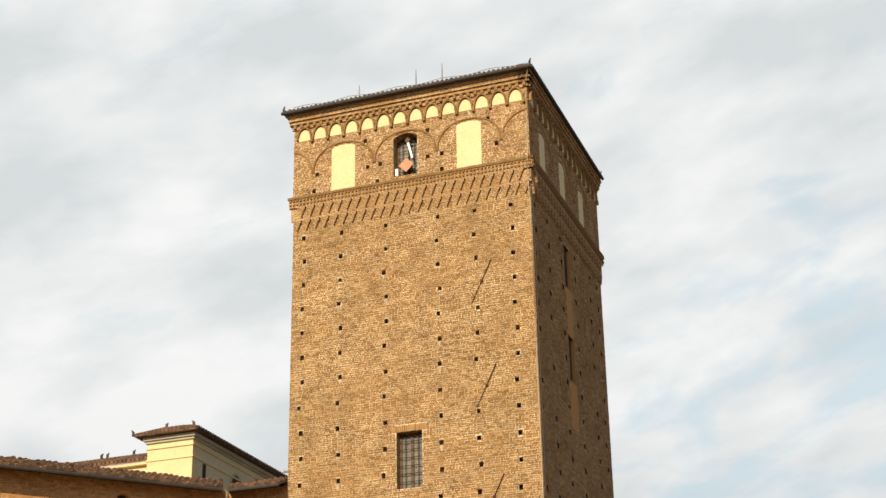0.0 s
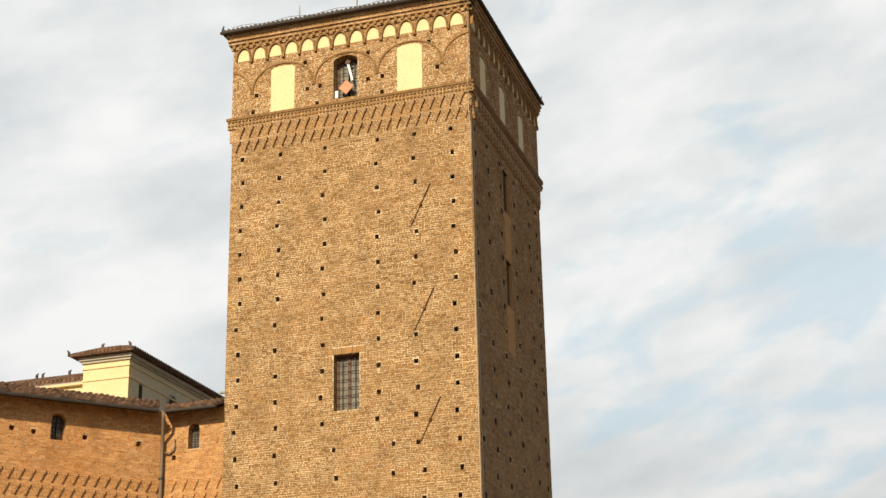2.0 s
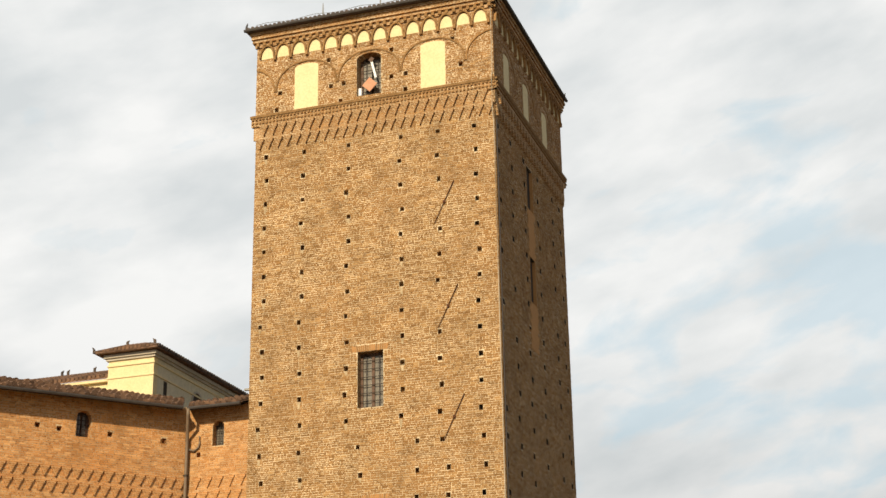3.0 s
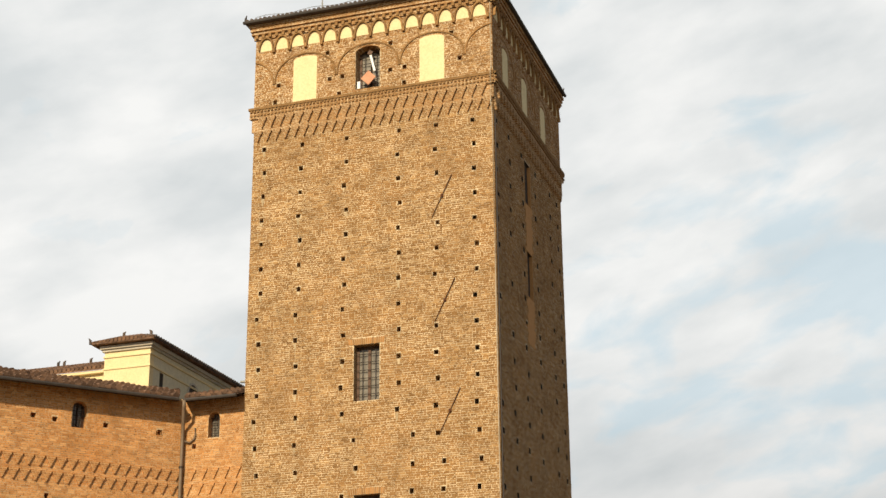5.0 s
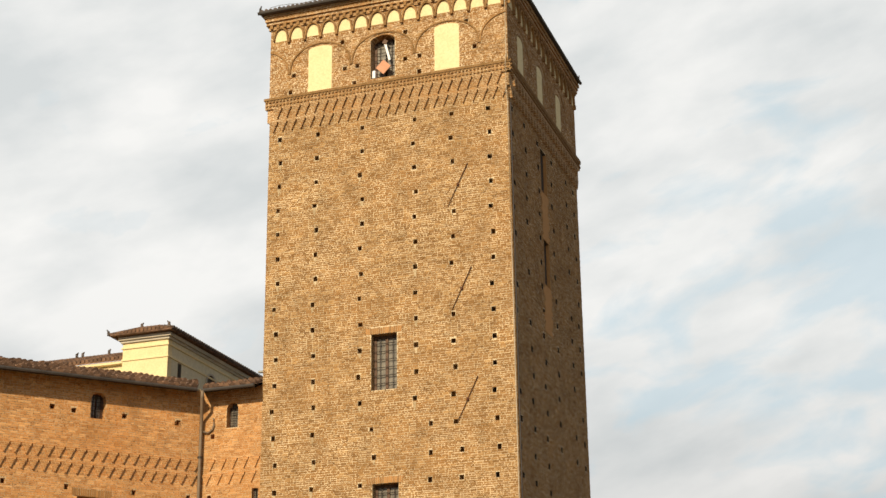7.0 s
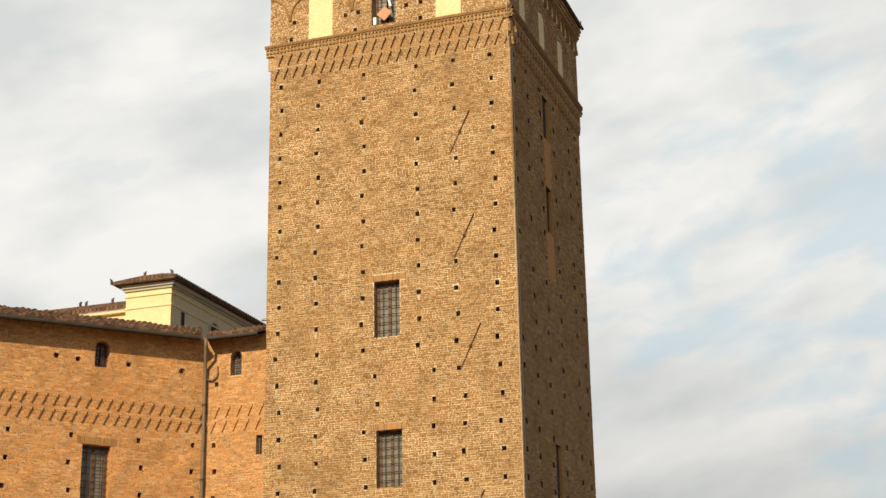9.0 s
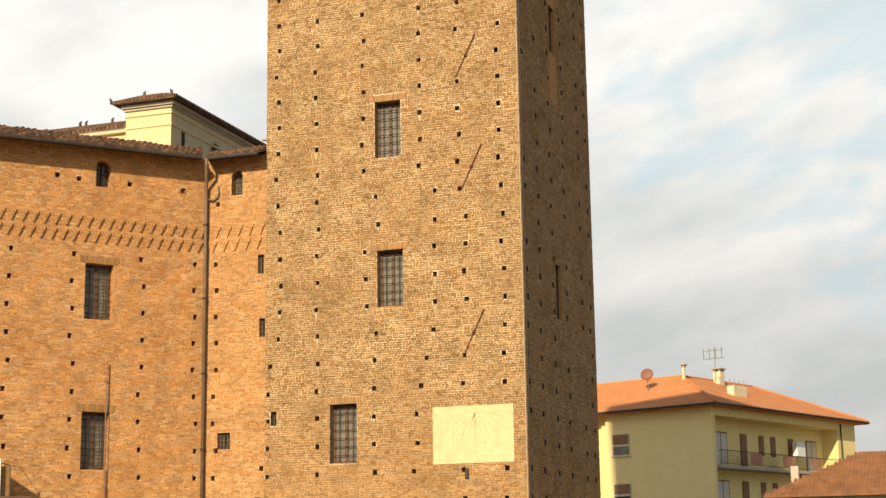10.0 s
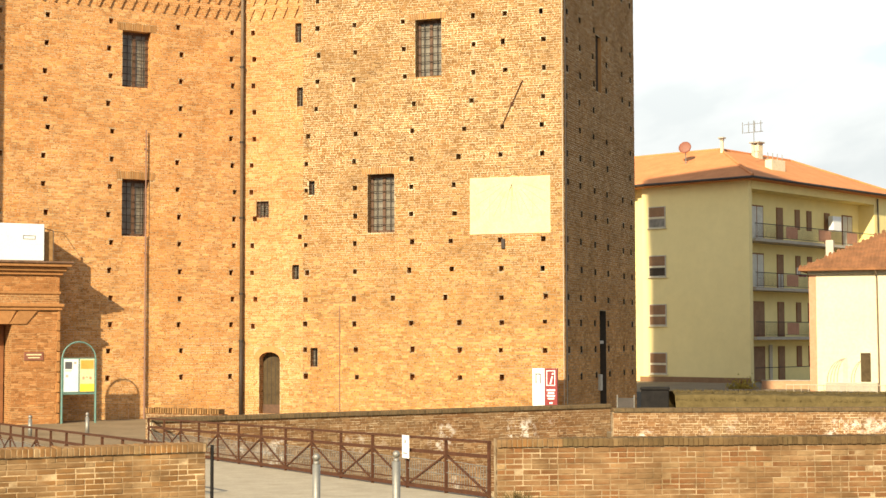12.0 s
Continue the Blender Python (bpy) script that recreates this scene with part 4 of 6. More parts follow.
    tagged(part("toothing", dentils(-length - 0.2, 0.2, 34.57, 0.05, 0.04, 0.2, 0.08, -0.20), BRICK_DARK, tower, at=at), kind="stuff")


crown_side(W_TOWER, Matrix.Identity(4), True, ())
crown_side(D_TOWER, SIDE_AT @ Matrix.Translation((D_TOWER, 0, 0)), False, ())
part("wall", a_box(-W_TOWER, 0, D_TOWER - 0.7, D_TOWER + 0.2, Z_SHAFT, Z_TOP + 0.38), BRICK_CREST, tower)
part("wall", a_box(-W_TOWER - 0.2, -W_TOWER + 0.7, 0.8, D_TOWER - 0.7, Z_SHAFT, Z_TOP + 0.38), BRICK_CREST, tower)

# open belfry window with fallen boards in it
lattice_window(tower, -5.95, -4.90, 31.02, 32.96, "dark arched window with a broken lattice", depth=0.42, cols=4, rows=6, leaf=False)
arch_filler(tower, BRICK_CREST, -5.97, -4.88, 32.72, 32.98, 0.7, at=Matrix.Translation((0, -0.03, 0)))
part("board", soft_box(-0.05, 0.05, -0.02, 0.02, -0.42, 0.42, 0.008), WHITE, tower, "leaning white board", at=pose(-5.28, 0.15, 32.25, 0, -14, 0))
part("board", soft_box(-0.24, 0.24, -0.02, 0.02, -0.24, 0.24, 0.008), PINK_BOARD, tower, "square terracotta board hung on its corner", at=pose(-5.45, 0.12, 31.55, 0, 45, 0))
part("board", soft_box(-0.1, 0.1, -0.02, 0.02, -0.1, 0.1, 0.008), WOOD, tower, "small brown board on its corner", at=pose(-5.38, 0.14, 32.72, 0, 35, 0))
part("lamp_box", soft_box(-5.92, -5.78, 0.02, 0.2, 31.05, 31.4, 0.02), WHITE, tower, "white floodlight housing")

# roof: hip with tile edge, gutter, rods and wire
roof = bmesh.new()
o = 0.40
x0, x1, y0, y1 = -W_TOWER - o, o * 0.75, -o, D_TOWER + 0.1
base = [roof.verts.new(p) for p in ((x0, y0, 34.76), (x1, y0, 34.76), (x1, y1, 34.76), (x0, y1, 34.76))]
edge = [roof.verts.new((v.co.x, v.co.y, 34.86)) for v in base]
tip = roof.verts.new(((x0 + x1) / 2, (y0 + y1) / 2, 35.5))
roof.faces.new(base[::-1])
for i in range(4):
    j = (i + 1) % 4
    roof.faces.new((base[i], base[j], edge[j], edge[i]))
    roof.faces.new((edge[i], edge[j], tip))
part("roof", roof, TILE_DARK, tower, "dark weathered tiled hip roof")
tile_end = mesh_of("tile", tube(bmesh.new(), ((0, -0.06, 0), (0, 0.5, 0.12)), (0.09, 0.08), 8), TILE_DARK)
for k in range(54):
    part("tile", tile_end, parent=tower, at=Matrix.Translation((x0 + 0.1 + (x1 - x0 - 0.2) * k / 53, y0, 34.88 + 0.012 * math.sin(k * 2.1))))
for k in range(54):
    part("tile", tile_end, parent=tower, at=Matrix.Translation((x1, y0 + 0.1 + (y1 - y0 - 0.2) * k / 53, 34.88)) @ turn_z(90))
part("gutter", a_tube(((x0 - 0.06, y0 - 0.08, 34.80), (x1 + 0.08, y0 - 0.08, 34.80)), 0.075), LEAD, tower)
part("gutter", a_tube(((x1 + 0.08, y0 - 0.08, 34.80), (x1 + 0.08, y1 + 0.06, 34.80)), 0.075), LEAD, tower)
for x, y in ((x0, y0), (x1, y0), (x1, y1)):
    part("finial", a_tube(((x, y, 34.82), (x, y, 35.05), (x + 0.05, y, 35.2)), (0.07, 0.05, 0.02)), LEAD, tower, "small lead corner spike")
for x, h in ((-7.6, 0.75), (-4.95, 0.95), (-3.75, 1.0)):
    part("lightning_rod", a_tube(((x, 0.1, 34.9), (x, 0.1, 35.1 + h * 0.55), (x, 0.1, 35.1 + h)), (0.035, 0.03, 0.012)), STEEL, tower)
wire = [(x0 + 0.4 + (x1 - x0 - 0.6) * k / 24, y0 + 0.15, 35.12 + 0.05 * math.sin(k * 1.3)) for k in range(25)]
part("wire", a_tube(wire, 0.012, 5), STEEL, tower)
cable = [(-0.03 + 0.5 * max(0, (z - 34.3)) , -0.06 - 0.6 * max(0, z - 34.2) - (0.16 if 29.3 < z < 30.95 else 0), z) for z in (-1.2, 6, 14, 22, 29.0, 29.35, 30.9, 31.1, 34.2, 34.9)]
part("cable", a_tube(cable, 0.017, 6), CABLE, tower, "pale cable down the corner")
part("cable", a_tube([(0.06, 0.06, z) for z in (-1.2, 10, 20, 29)], 0.03, 6), IRON, tower)

# wall ties: slanting iron bars
for x, z in ((-2.2, 25.7), (-2.12, 21.3), (-1.95, 16.85), (-1.98, 10.45)):
    tie = part("wall_tie", a_tube(((-0.42, -0.05, -0.86), (0.42, -0.05, 0.86)), (0.012, 0.02), 6), RUST, tower, "slanting iron tie bar", at=Matrix.Translation((x, 0, z)))
    part("tie_key", soft_box(-0.05, 0.05, -0.08, 0, -0.06, 0.06, 0.01), RUST, tie)

# sundial painted on plaster
dial = part("sundial", soft_box(-3.66, -0.52, -0.03, 0.0, 5.60, 7.72, 0.01), DIAL, tower, "pale plaster sundial panel with faint hour lines")
lines = bmesh.new()
for k in range(11):
    a = radians(200 + 14 * k)
    p0, p1 = Vector((-2.0, 7.62)) + Vector((math.cos(a), math.sin(a))) * 0.5, Vector((-2.0, 7.62)) + Vector((math.cos(a), math.sin(a))) * (1.5 + 0.25 * math.sin(k))
    d = (p1 - p0).normalized() * 0.006
    if p1.x > -3.6 and p1.x < -0.58:
        prism(lines, ((p0.x - d.y, p0.y + d.x), (p0.x + d.y, p0.y - d.x), (p1.x + d.y, p1.y - d.x), (p1.x - d.y, p1.y + d.x)), -0.034, -0.031)
for k in range(6):
    prism(lines, ((-3.3 + 0.42 * k, 6.15), (-3.292 + 0.42 * k, 6.15), (-3.292 + 0.42 * k, 6.95), (-3.3 + 0.42 * k, 6.95)), -0.034, -0.031)
part("hour_line", lines, DIAL_LINE, dial)
part("gnomon", a_tube(((-2.0, -0.02, 7.45), (-2.0, -0.35, 7.15)), 0.012, 6), IRON, dial)
part("bracket", soft_box(-2.42, -2.28, -0.08, 0.0, 5.05, 5.42, 0.02), IRON, tower, "small rusted iron bracket")


# ---- the castle wings beside the tower ----
wing = thing("castle_wing", RANGE, "long orange brick castle wing under a tiled eave", "castle")
SEC_AT = RANGE.inverted() @ CORNER
SLITS = ((-10.95, -10.68, 13.36, 14.13), (-10.87, -10.61, 10.83, 11.58), (-12.63, -12.08, 6.5, 7.15), (-11.06, -10.76, 4.04, 4.61))
SEC_ARCH = (-12.15, -11.65, 16.65, 17.7)
SEC_DOOR = (-12.48, -11.58, -1.2, 1.22)
rng = random.Random(3)
pock = [(-12.78 + rng.uniform(-0.08, 0.12), 13.88 - 1.06 * i, 0.17, 0.2, 0.35) for i in range(12)]
pock += [(-12.75, 16.35, 0.17, 0.2, 0.35), (-10.75 + 0.02, 5.7, 0.17, 0.2, 0.35), (-12.2, 0.95 + 4, 0.01, 0.01, 0.05)]
sec = pierced_wall(-13.23, -W_TOWER, -1.5, 18.32, 0.8, pock[:-1], tuple(s for s in SLITS if s[1] < -10.6) + (SEC_ARCH, SEC_DOOR))
coated(sec, WING_JOINT, BRICK_WALL)
SEC_SPANS = spans(pock[:-1], tuple(s for s in SLITS if s[1] < -10.6) + (SEC_ARCH, SEC_DOOR)) + [(SEC_DOOR[0] - 0.22, SEC_DOOR[1] + 0.22, 1.0, 1.42)]
part("wall", sec, parent=wing, at=SEC_AT @ Matrix.Translation((0, 0.04, 0)), label="orange brick wall joining the tower")
sec_in = SEC_AT @ Matrix.Translation((0, 0.04, 0))


def placed(ob, m):
    ob.matrix_basis = m @ ob.matrix_basis
    return ob


for s in SLITS:
    placed(lattice_window(wing, *s, "small barred slit window", depth=0.16, cols=2 if s[1] - s[0] < 0.4 else 4, rows=4, leaf=False), sec_in)
placed(lattice_window(wing, *SEC_ARCH, "small arched window with bars", depth=0.3, cols=3, rows=5, leaf=False), sec_in)
arch_filler(wing, BRICK_WALL, SEC_ARCH[0], SEC_ARCH[1], 17.4, 17.7, 0.8, at=sec_in)
arch_filler(wing, BRICK_WALL, SEC_DOOR[0], SEC_DOOR[1], 0.92, 1.22, 0.8, at=sec_in)
part("arch_head", arch_ring(SEC_DOOR[0], SEC_DOOR[1], 0.92, 0.29, 0.24, -0.015, 0.05), WING_HEAD, wing, at=sec_in)
door = part("door", a_box(SEC_DOOR[0], SEC_DOOR[1], 0.35, 0.42, -1.2, 1.22), DARK_OAK, wing, "dark weathered plank door under a low brick arch", at=sec_in)
for k in range(1, 5):
    part("plank_joint", a_box(SEC_DOOR[0] + 0.18 * k - 0.008, SEC_DOOR[0] + 0.18 * k + 0.008, 0.342, 0.352, -1.2, 1.2), IRON, door)
part("kick_board", a_box(SEC_DOOR[0], SEC_DOOR[1], 0.33, 0.349, -1.2, -0.85), WOOD, door, "worn kick board")

# long wall
LW = ((-4.95, -3.82, 11.38, 13.56), (-4.92, -3.83, 5.66, 7.84))
L_ARCH = (-4.63, -4.05, 16.62, 17.68)
rng = random.Random(4)
pock = []
for x in (-0.4, -2.65, -5.4, -7.85, -9.6):
    for i in range(14):
        z = 13.87 - 1.06 * i if i < 10 else 4.3 - 1.01 * (i - 9)
        px = x + rng.uniform(-0.1, 0.1) + (0.12 if x == -2.65 and z < 3 else 0)
        if not any(a - 0.1 < px < b + 0.1 and c < z < d for a, b, c, d in LW):
            pock.append((px, z, 0.17, 0.2, 0.35))
    pock.append((x - 0.6 + (0.7 if x == -5.4 else 0), 16.85, 0.2, 0.19, 0.35))
pock += [(-6.15, 16.9, 0.2, 0.19, 0.35), (-1.05, 16.8, 0.2, 0.19, 0.35)]
pock = [p for p in pock if not (-4.9 < p[0] < -3.8 and p[1] > 16)]
lw = pierced_wall(-12.0, 0, -1.5, 18.32, 0.8, pock, LW + (L_ARCH,))
coated(lw, WING_JOINT, BRICK_WALL)
LW_SPANS = spans(pock, LW + (L_ARCH,), 0.28)
part("wall", lw, parent=wing, label="long orange brick wall with scaffold holes")
for w in LW:
    lattice_window(wing, *w, "tall lattice window in a brown wooden frame", cols=4, rows=8)
    soldier_head(wing, w[0], w[1], w[3], tall=0.28)
lattice_window(wing, *L_ARCH, "small arched window with bars", depth=0.3, cols=4, rows=6, leaf=False)
arch_filler(wing, BRICK_WALL, L_ARCH[0], L_ARCH[1], 17.38, 17.68, 0.8)
# corbel frieze on both walls
FRIEZE = corbel_mesh(0.41, 0.43, 0.075, BRICK_WALL)
for at, a, b in ((Matrix.Identity(4), -12.0, -0.1), (sec_in, -13.1, -10.65)):
    for row, z in enumerate((14.38, 14.96)):
        n = int((b - a) / 0.42)
        for k in range(n):
            part("corbel", FRIEZE, parent=wing, at=at @ Matrix.Translation((a + (b - a) * (k + 0.35 + 0.3 * row) / n, 0 if row == 0 else 0, z)))
# inner shell and roof
part("wall", a_box(-12, 3.0, 7.0, 7.5, -1.5, 17.2), BRICK_WALL, wing)


def eave(at, a, b, mitre_a, mitre_b, deep, rise):
    """Boarded soffit, gutter and bent clay tiles along local x from a to b."""
    bm = bmesh.new()
    y0 = EAVE_OUT
    prof = ((y0, 18.10), (0.1, 18.40), (0.1, 18.32), (y0 + 0.02, 18.00))
    for k in range(4):
        p, q = prof[k], prof[(k + 1) % 4]
        vs = [bm.verts.new((x + m * yz[0], *yz)) for x, m, yz in ((a, mitre_a, p), (b, mitre_b, p), (b, mitre_b, q), (a, mitre_a, q))]
        bm.faces.new(vs)
    part("soffit", bm, SOFFIT, wing, "boarded soffit coloured near black for the eave's shade", at=at)
    slab = bmesh.new()
    top = ((y0, 18.13), (deep, 18.13 + rise))
    for dz in (0.0, -0.05):
        slab.faces.new([slab.verts.new((x + m * yz[0], yz[0], yz[1] + dz)) for x, m, yz in ((a, mitre_a, top[0]), (b, mitre_b, top[0]), (b, mitre_b, top[1]), (a, mitre_a, top[1]))])
    slab.faces.new([slab.verts.new((x, y, z)) for x, y, z in ((a + mitre_a * deep, deep, 18.13 + rise), (b + mitre_b * deep, deep, 18.13 + rise), (b, deep + 5, 17.2), (a, deep + 5, 17.2))])
    part("roof", slab, TILE, wing, "old clay tile roof", at=at)
    part("gutter", a_tube(((a + mitre_a * y0, y0 - 0.07, 18.07), (b + mitre_b * y0, y0 - 0.07, 18.07)), 0.075), LEAD, wing, at=at)


EAVE_OUT, EAVE_DEEP, EAVE_RISE, SEC_RISE = -0.75, 1.1, 0.76, 0.66
# long eave tilted so that its line fits the camera's view
VIEW_TILT = Matrix.Rotation(radians(-0.8), 4, "Y")
eave(VIEW_TILT, -12.0, 0.0, 0.0, 0.466, EAVE_DEEP, EAVE_RISE)
eave(sec_in, -13.23, -W_TOWER, -0.466, 0.0, EAVE_DEEP, SEC_RISE)
cover = bmesh.new()
ring_a, ring_b = [], []
for k in range(7):
    t = math.pi * k / 6
    ring_a.append(cover.verts.new((0.122 * math.cos(t), 0.0, 0.145 * math.sin(t) + 0.01)))
    ring_b.append(cover.verts.new((0.09 * math.cos(t), 0.48, 0.09 * math.sin(t) + 0.0)))
for k in range(6):
    cover.faces.new((ring_a[k], ring_a[k + 1], ring_b[k + 1], ring_b[k]))
cover.faces.new(ring_a)
COVER = mesh_of("roof_tile", cover, TILE)
rng = random.Random(8)
for at, a, b, rows, rise, mitre in ((VIEW_TILT, -9.8, 0.0, 5, EAVE_RISE, 1), (sec_in, -13.23, -10.7, 5, SEC_RISE, -1)):
    slope = math.atan2(rise, EAVE_DEEP - EAVE_OUT)
    for r in range(rows):
        y = EAVE_OUT - 0.08 + r * 0.42
        a, b = (a, 0.466 * y) if mitre > 0 else (-13.23 - 0.466 * y, b)
        n = int((b - a) / 0.235)
        for k in range(n):
            x = a + (b - a) * (k + 0.5) / n + rng.uniform(-0.015, 0.015)
            part("roof_tile", COVER, parent=wing, at=at @ Matrix.Translation((x, y + rng.uniform(-0.03, 0.03), 18.145 + (y - EAVE_OUT) * math.tan(slope) + rng.uniform(-0.03, 0.04))) @ Matrix.Rotation(slope * 0.8, 4, "X") @ turn_z(rng.uniform(-10, 10)))
# downpipe in the corner, with its swan neck, and a thin pole on the long wall
pipe = thing("downpipe", RANGE, "brown copper downpipe with a swan-neck branch", "pipe")
part("pipe", a_tube(((-0.37, -0.82, 18.05), (-0.36, -0.79, 17.75), (-0.10, -0.18, 17.1), (-0.08, -0.13, 16.4), (-0.08, -0.12, 1.6)), 0.07, 10), PIPE, pipe, smooth=True)
part("pipe", a_tube(((-0.08, -0.12, 1.7), (-0.08, -0.12, -1.3)), 0.085, 10), IRON, pipe, "darker iron foot", smooth=True)
placed(part("branch", a_tube(((-12.70, -0.07, 17.08), (-12.68, -0.07, 16.80), (-12.74, -0.07, 16.62), (-12.92, -0.08, 16.50), (-13.12, -0.13, 16.56)), 0.038, 8), PIPE, pipe), sec_in)
for z in (15.5, 12.5, 9.5, 6.5, 3.5, 1.65):
    part("bracket", a_tube(((-0.08, -0.12, z - 0.04), (-0.08, -0.12, z + 0.04)), 0.1, 10), IRON, pipe)
pole = thing("wall_pole", RANGE, "thin reddish iron pole fixed to the wall", "pole")
part("pole", a_tube(((-4.02, -0.12, -1.3), (-4.02, -0.12, 9.75)), (0.04, 0.024), 8), POLE, pole)
for z in (1.0, 5.0, 9.0):
    part("bracket", a_box(-4.05, -3.99, -0.12, 0, z, z + 0.05), IRON, pole)
thin = thing("wall_cable", CORNER, "thin dark cable running up the brick wall", "cable")
part("cable", a_tube(((-9.0, -0.03, -1.3), (-9.0, -0.03, 3.0)), 0.013, 6), POLE, thin)
# unseen block added out of view to shade the far end of the wall
gate_tower = thing("gate_tower", RANGE, "plain brick block out of view that casts the wall's end shadow", "tower")
part("wall", a_box(-17.0, -11.95, -2.0, 0.0, -1.5, 19.0), BRICK_WALL, gate_tower)
part("wall", a_box(-17.0, -12.05, 0.0, 6.0, -1.5, 19.0), BRICK_WALL, gate_tower)

# ---- entrance gate in front of the long wall ----
gate = thing("entrance_gate", RANGE @ Matrix.Translation((0, -1.6, 0)), "brick entrance gate with moulded cornice and flared lintel", "gate")
part("pier", a_box(-9.45, -7.75, 0.0, 1.595, -1.4, 2.75), BRICK_GATE, gate)
part("pier", a_box(-14.2, -12.5, 0.0, 1.595, -1.4, 2.75), BRICK_GATE, gate)
part("attic", a_box(-14.2, -7.75, -0.015, 1.595, 2.76, 4.05), BRICK_GATE, gate)
part("lintel", a_box(-12.5, -9.45, 0.0, 1.2, 2.28, 2.76), BRICK_GATE, gate)
for k in range(6):
    x, lean = -12.6 + k * 0.6, (k - 2.5) * 0.1
    bm = bmesh.new()
    prism(bm, ((x + lean * 0.2, 2.285), (x + 0.585 + lean * 0.2 + 0.02, 2.285), (x + 0.585 + lean * 1.6 + 0.06, 2.755), (x + lean * 1.6, 2.755)), -0.05 - 0.004 * (k % 2), 0.0)
    part("voussoir", bm, GATE_HEAD, gate)
for z0, z1, out in ((2.78, 2.90, 0.10), (2.90, 3.02, 0.16), (3.36, 3.46, 0.06), (4.05, 4.18, 0.12), (4.18, 4.34, 0.22), (4.34, 4.46, 0.36), (4.46, 4.54, 0.42)):
    part("moulding", soft_box(-14.2 - out, -7.75 + out, -out, 1.59, z0, z1 - 0.003, 0.02), TILE if z0 > 4.4 else GATE_HEAD, gate)
for k in range(11):
    z = -1.3 + k * 0.37
    part("quoin", soft_box(-7.80 - (0.06 if k % 2 else 0), -7.70, -0.045, 0.35, z + 0.015, z + 0.345, 0.02), GATE_HEAD, gate, "worn brick quoin block")
part("door_leaf", a_box(-12.5, -9.5, 0.9, 1.0, -1.3, 2.28), DOOR_WOOD, gate, "dark wooden gate leaf standing in shade")
plaque = part("plaque", soft_box(-9.0, -8.3, -0.03, 0.0, 0.98, 1.28, 0.008), PLAQUE, gate, "small brown name plaque with unreadable lines")
part("text_bar", a_box(-8.92, -8.38, -0.036, -0.031, 1.16, 1.21), CREAM, plaque)
part("text_bar", a_box(-8.86, -8.44, -0.036, -0.031, 1.06, 1.10), CREAM, plaque)

banner = thing("gate_banner", RANGE @ Matrix.Translation((0, -1.6, 0)), "large white banner board standing on the gate cornice", "banner")
part("board", soft_box(-13.0, -8.33, -0.06, 0.04, 4.56, 5.88, 0.02), WHITE, banner)
bm = bmesh.new()
for x0, x1, z0, z1 in ((-9.1, -8.65, 5.44, 5.46), (-9.1, -8.65, 5.32, 5.34), (-9.1, -9.08, 5.34, 5.44), (-8.67, -8.65, 5.34, 5.44)):
    box(bm, x0, x1, -0.068, -0.062, z0, z1)
part("outline_mark", bm, INK, banner)
part("strut", a_tube(((-8.3, 0.1, 4.56), (-8.3, 0.1, 5.78)), 0.03, 6), PIPE, banner)
part("strut", a_tube(((-7.85, 0.5, 4.56), (-7.85, 0.5, 5.7)), 0.025, 6), CABLE, banner)
part("strut", a_tube(((-8.3, 0.1, 5.74), (-7.85, 0.5, 5.68)), 0.02, 6), PIPE, banner)
part("strut", a_tube(((-8.3, 0.1, 5.2), (-7.85, 0.5, 5.5)), 0.02, 6), PIPE, banner)
part("back_block", soft_box(-8.28, -7.95, 0.13, 1.56, 4.55, 5.62, 0.02), BRICK_DARK, banner, "brown masonry block behind the struts")
part("wire", a_tube(((-7.85, 0.5, 5.66), (-7.2, 1.58, 5.72)), 0.012, 5), IRON, banner)

# notice board with arched top
board = thing("notice_board", RANGE @ Matrix.Translation((0, -1.75, 0)), "green metal notice board with arched top and posters", "notice board")
BX0, BX1 = -7.66, -6.42
hoop = [(BX0 + (BX1 - BX0) / 2 - math.cos(math.pi * k / 14) * (BX1 - BX0) / 2, 0, 1.02 + 0.62 * math.sin(math.pi * k / 14)) for k in range(15)]
part("hoop", a_tube([(BX0, 0, -1.3)] + hoop[:1], 0.04, 8), TEAL, board)
part("hoop", a_tube(hoop[-1:] + [(BX1, 0, -1.3)], 0.04, 8), TEAL, board)
part("hoop", a_tube(hoop, 0.028, 8), TEAL, board)
part("backing", soft_box(BX0 + 0.03, BX1 - 0.03, -0.02, 0.04, -0.20, 1.06, 0.01), TEAL, board)
part("cross_bar", a_tube(((BX0, 0, -0.24), (BX1, 0, -0.24)), 0.03, 6), TEAL, board)
mid = (BX0 + BX1) / 2
left = part("poster", a_box(BX0 + 0.06, mid - 0.03, -0.03, -0.022, -0.16, 1.02), WHITE, board, "white printed poster")
for x0, x1, z0, z1 in ((0.1, 0.36, 0.66, 0.92), (0.42, 0.52, 0.84, 0.92), (0.12, 0.22, 0.36, 0.46), (0.1, 0.34, 0.58, 0.61)):
    part("print_bar", a_box(BX0 + x0, BX0 + x1, -0.036, -0.031, z0, z1), INK if z1 > 0.9 and x0 < 0.2 else HOUSE_GREY, left)
right = part("poster", a_box(mid + 0.03, BX1 - 0.06, -0.03, -0.022, -0.16, 1.02), CREAM, board, "cream and yellow poster")
part("print_block", a_box(mid + 0.06, BX1 - 0.09, -0.036, -0.031, 0.66, 0.97), ORANGE, right)
part("print_block", a_box(mid + 0.03, BX1 - 0.06, -0.036, -0.031, -0.16, 0.12), YELLOW, right)
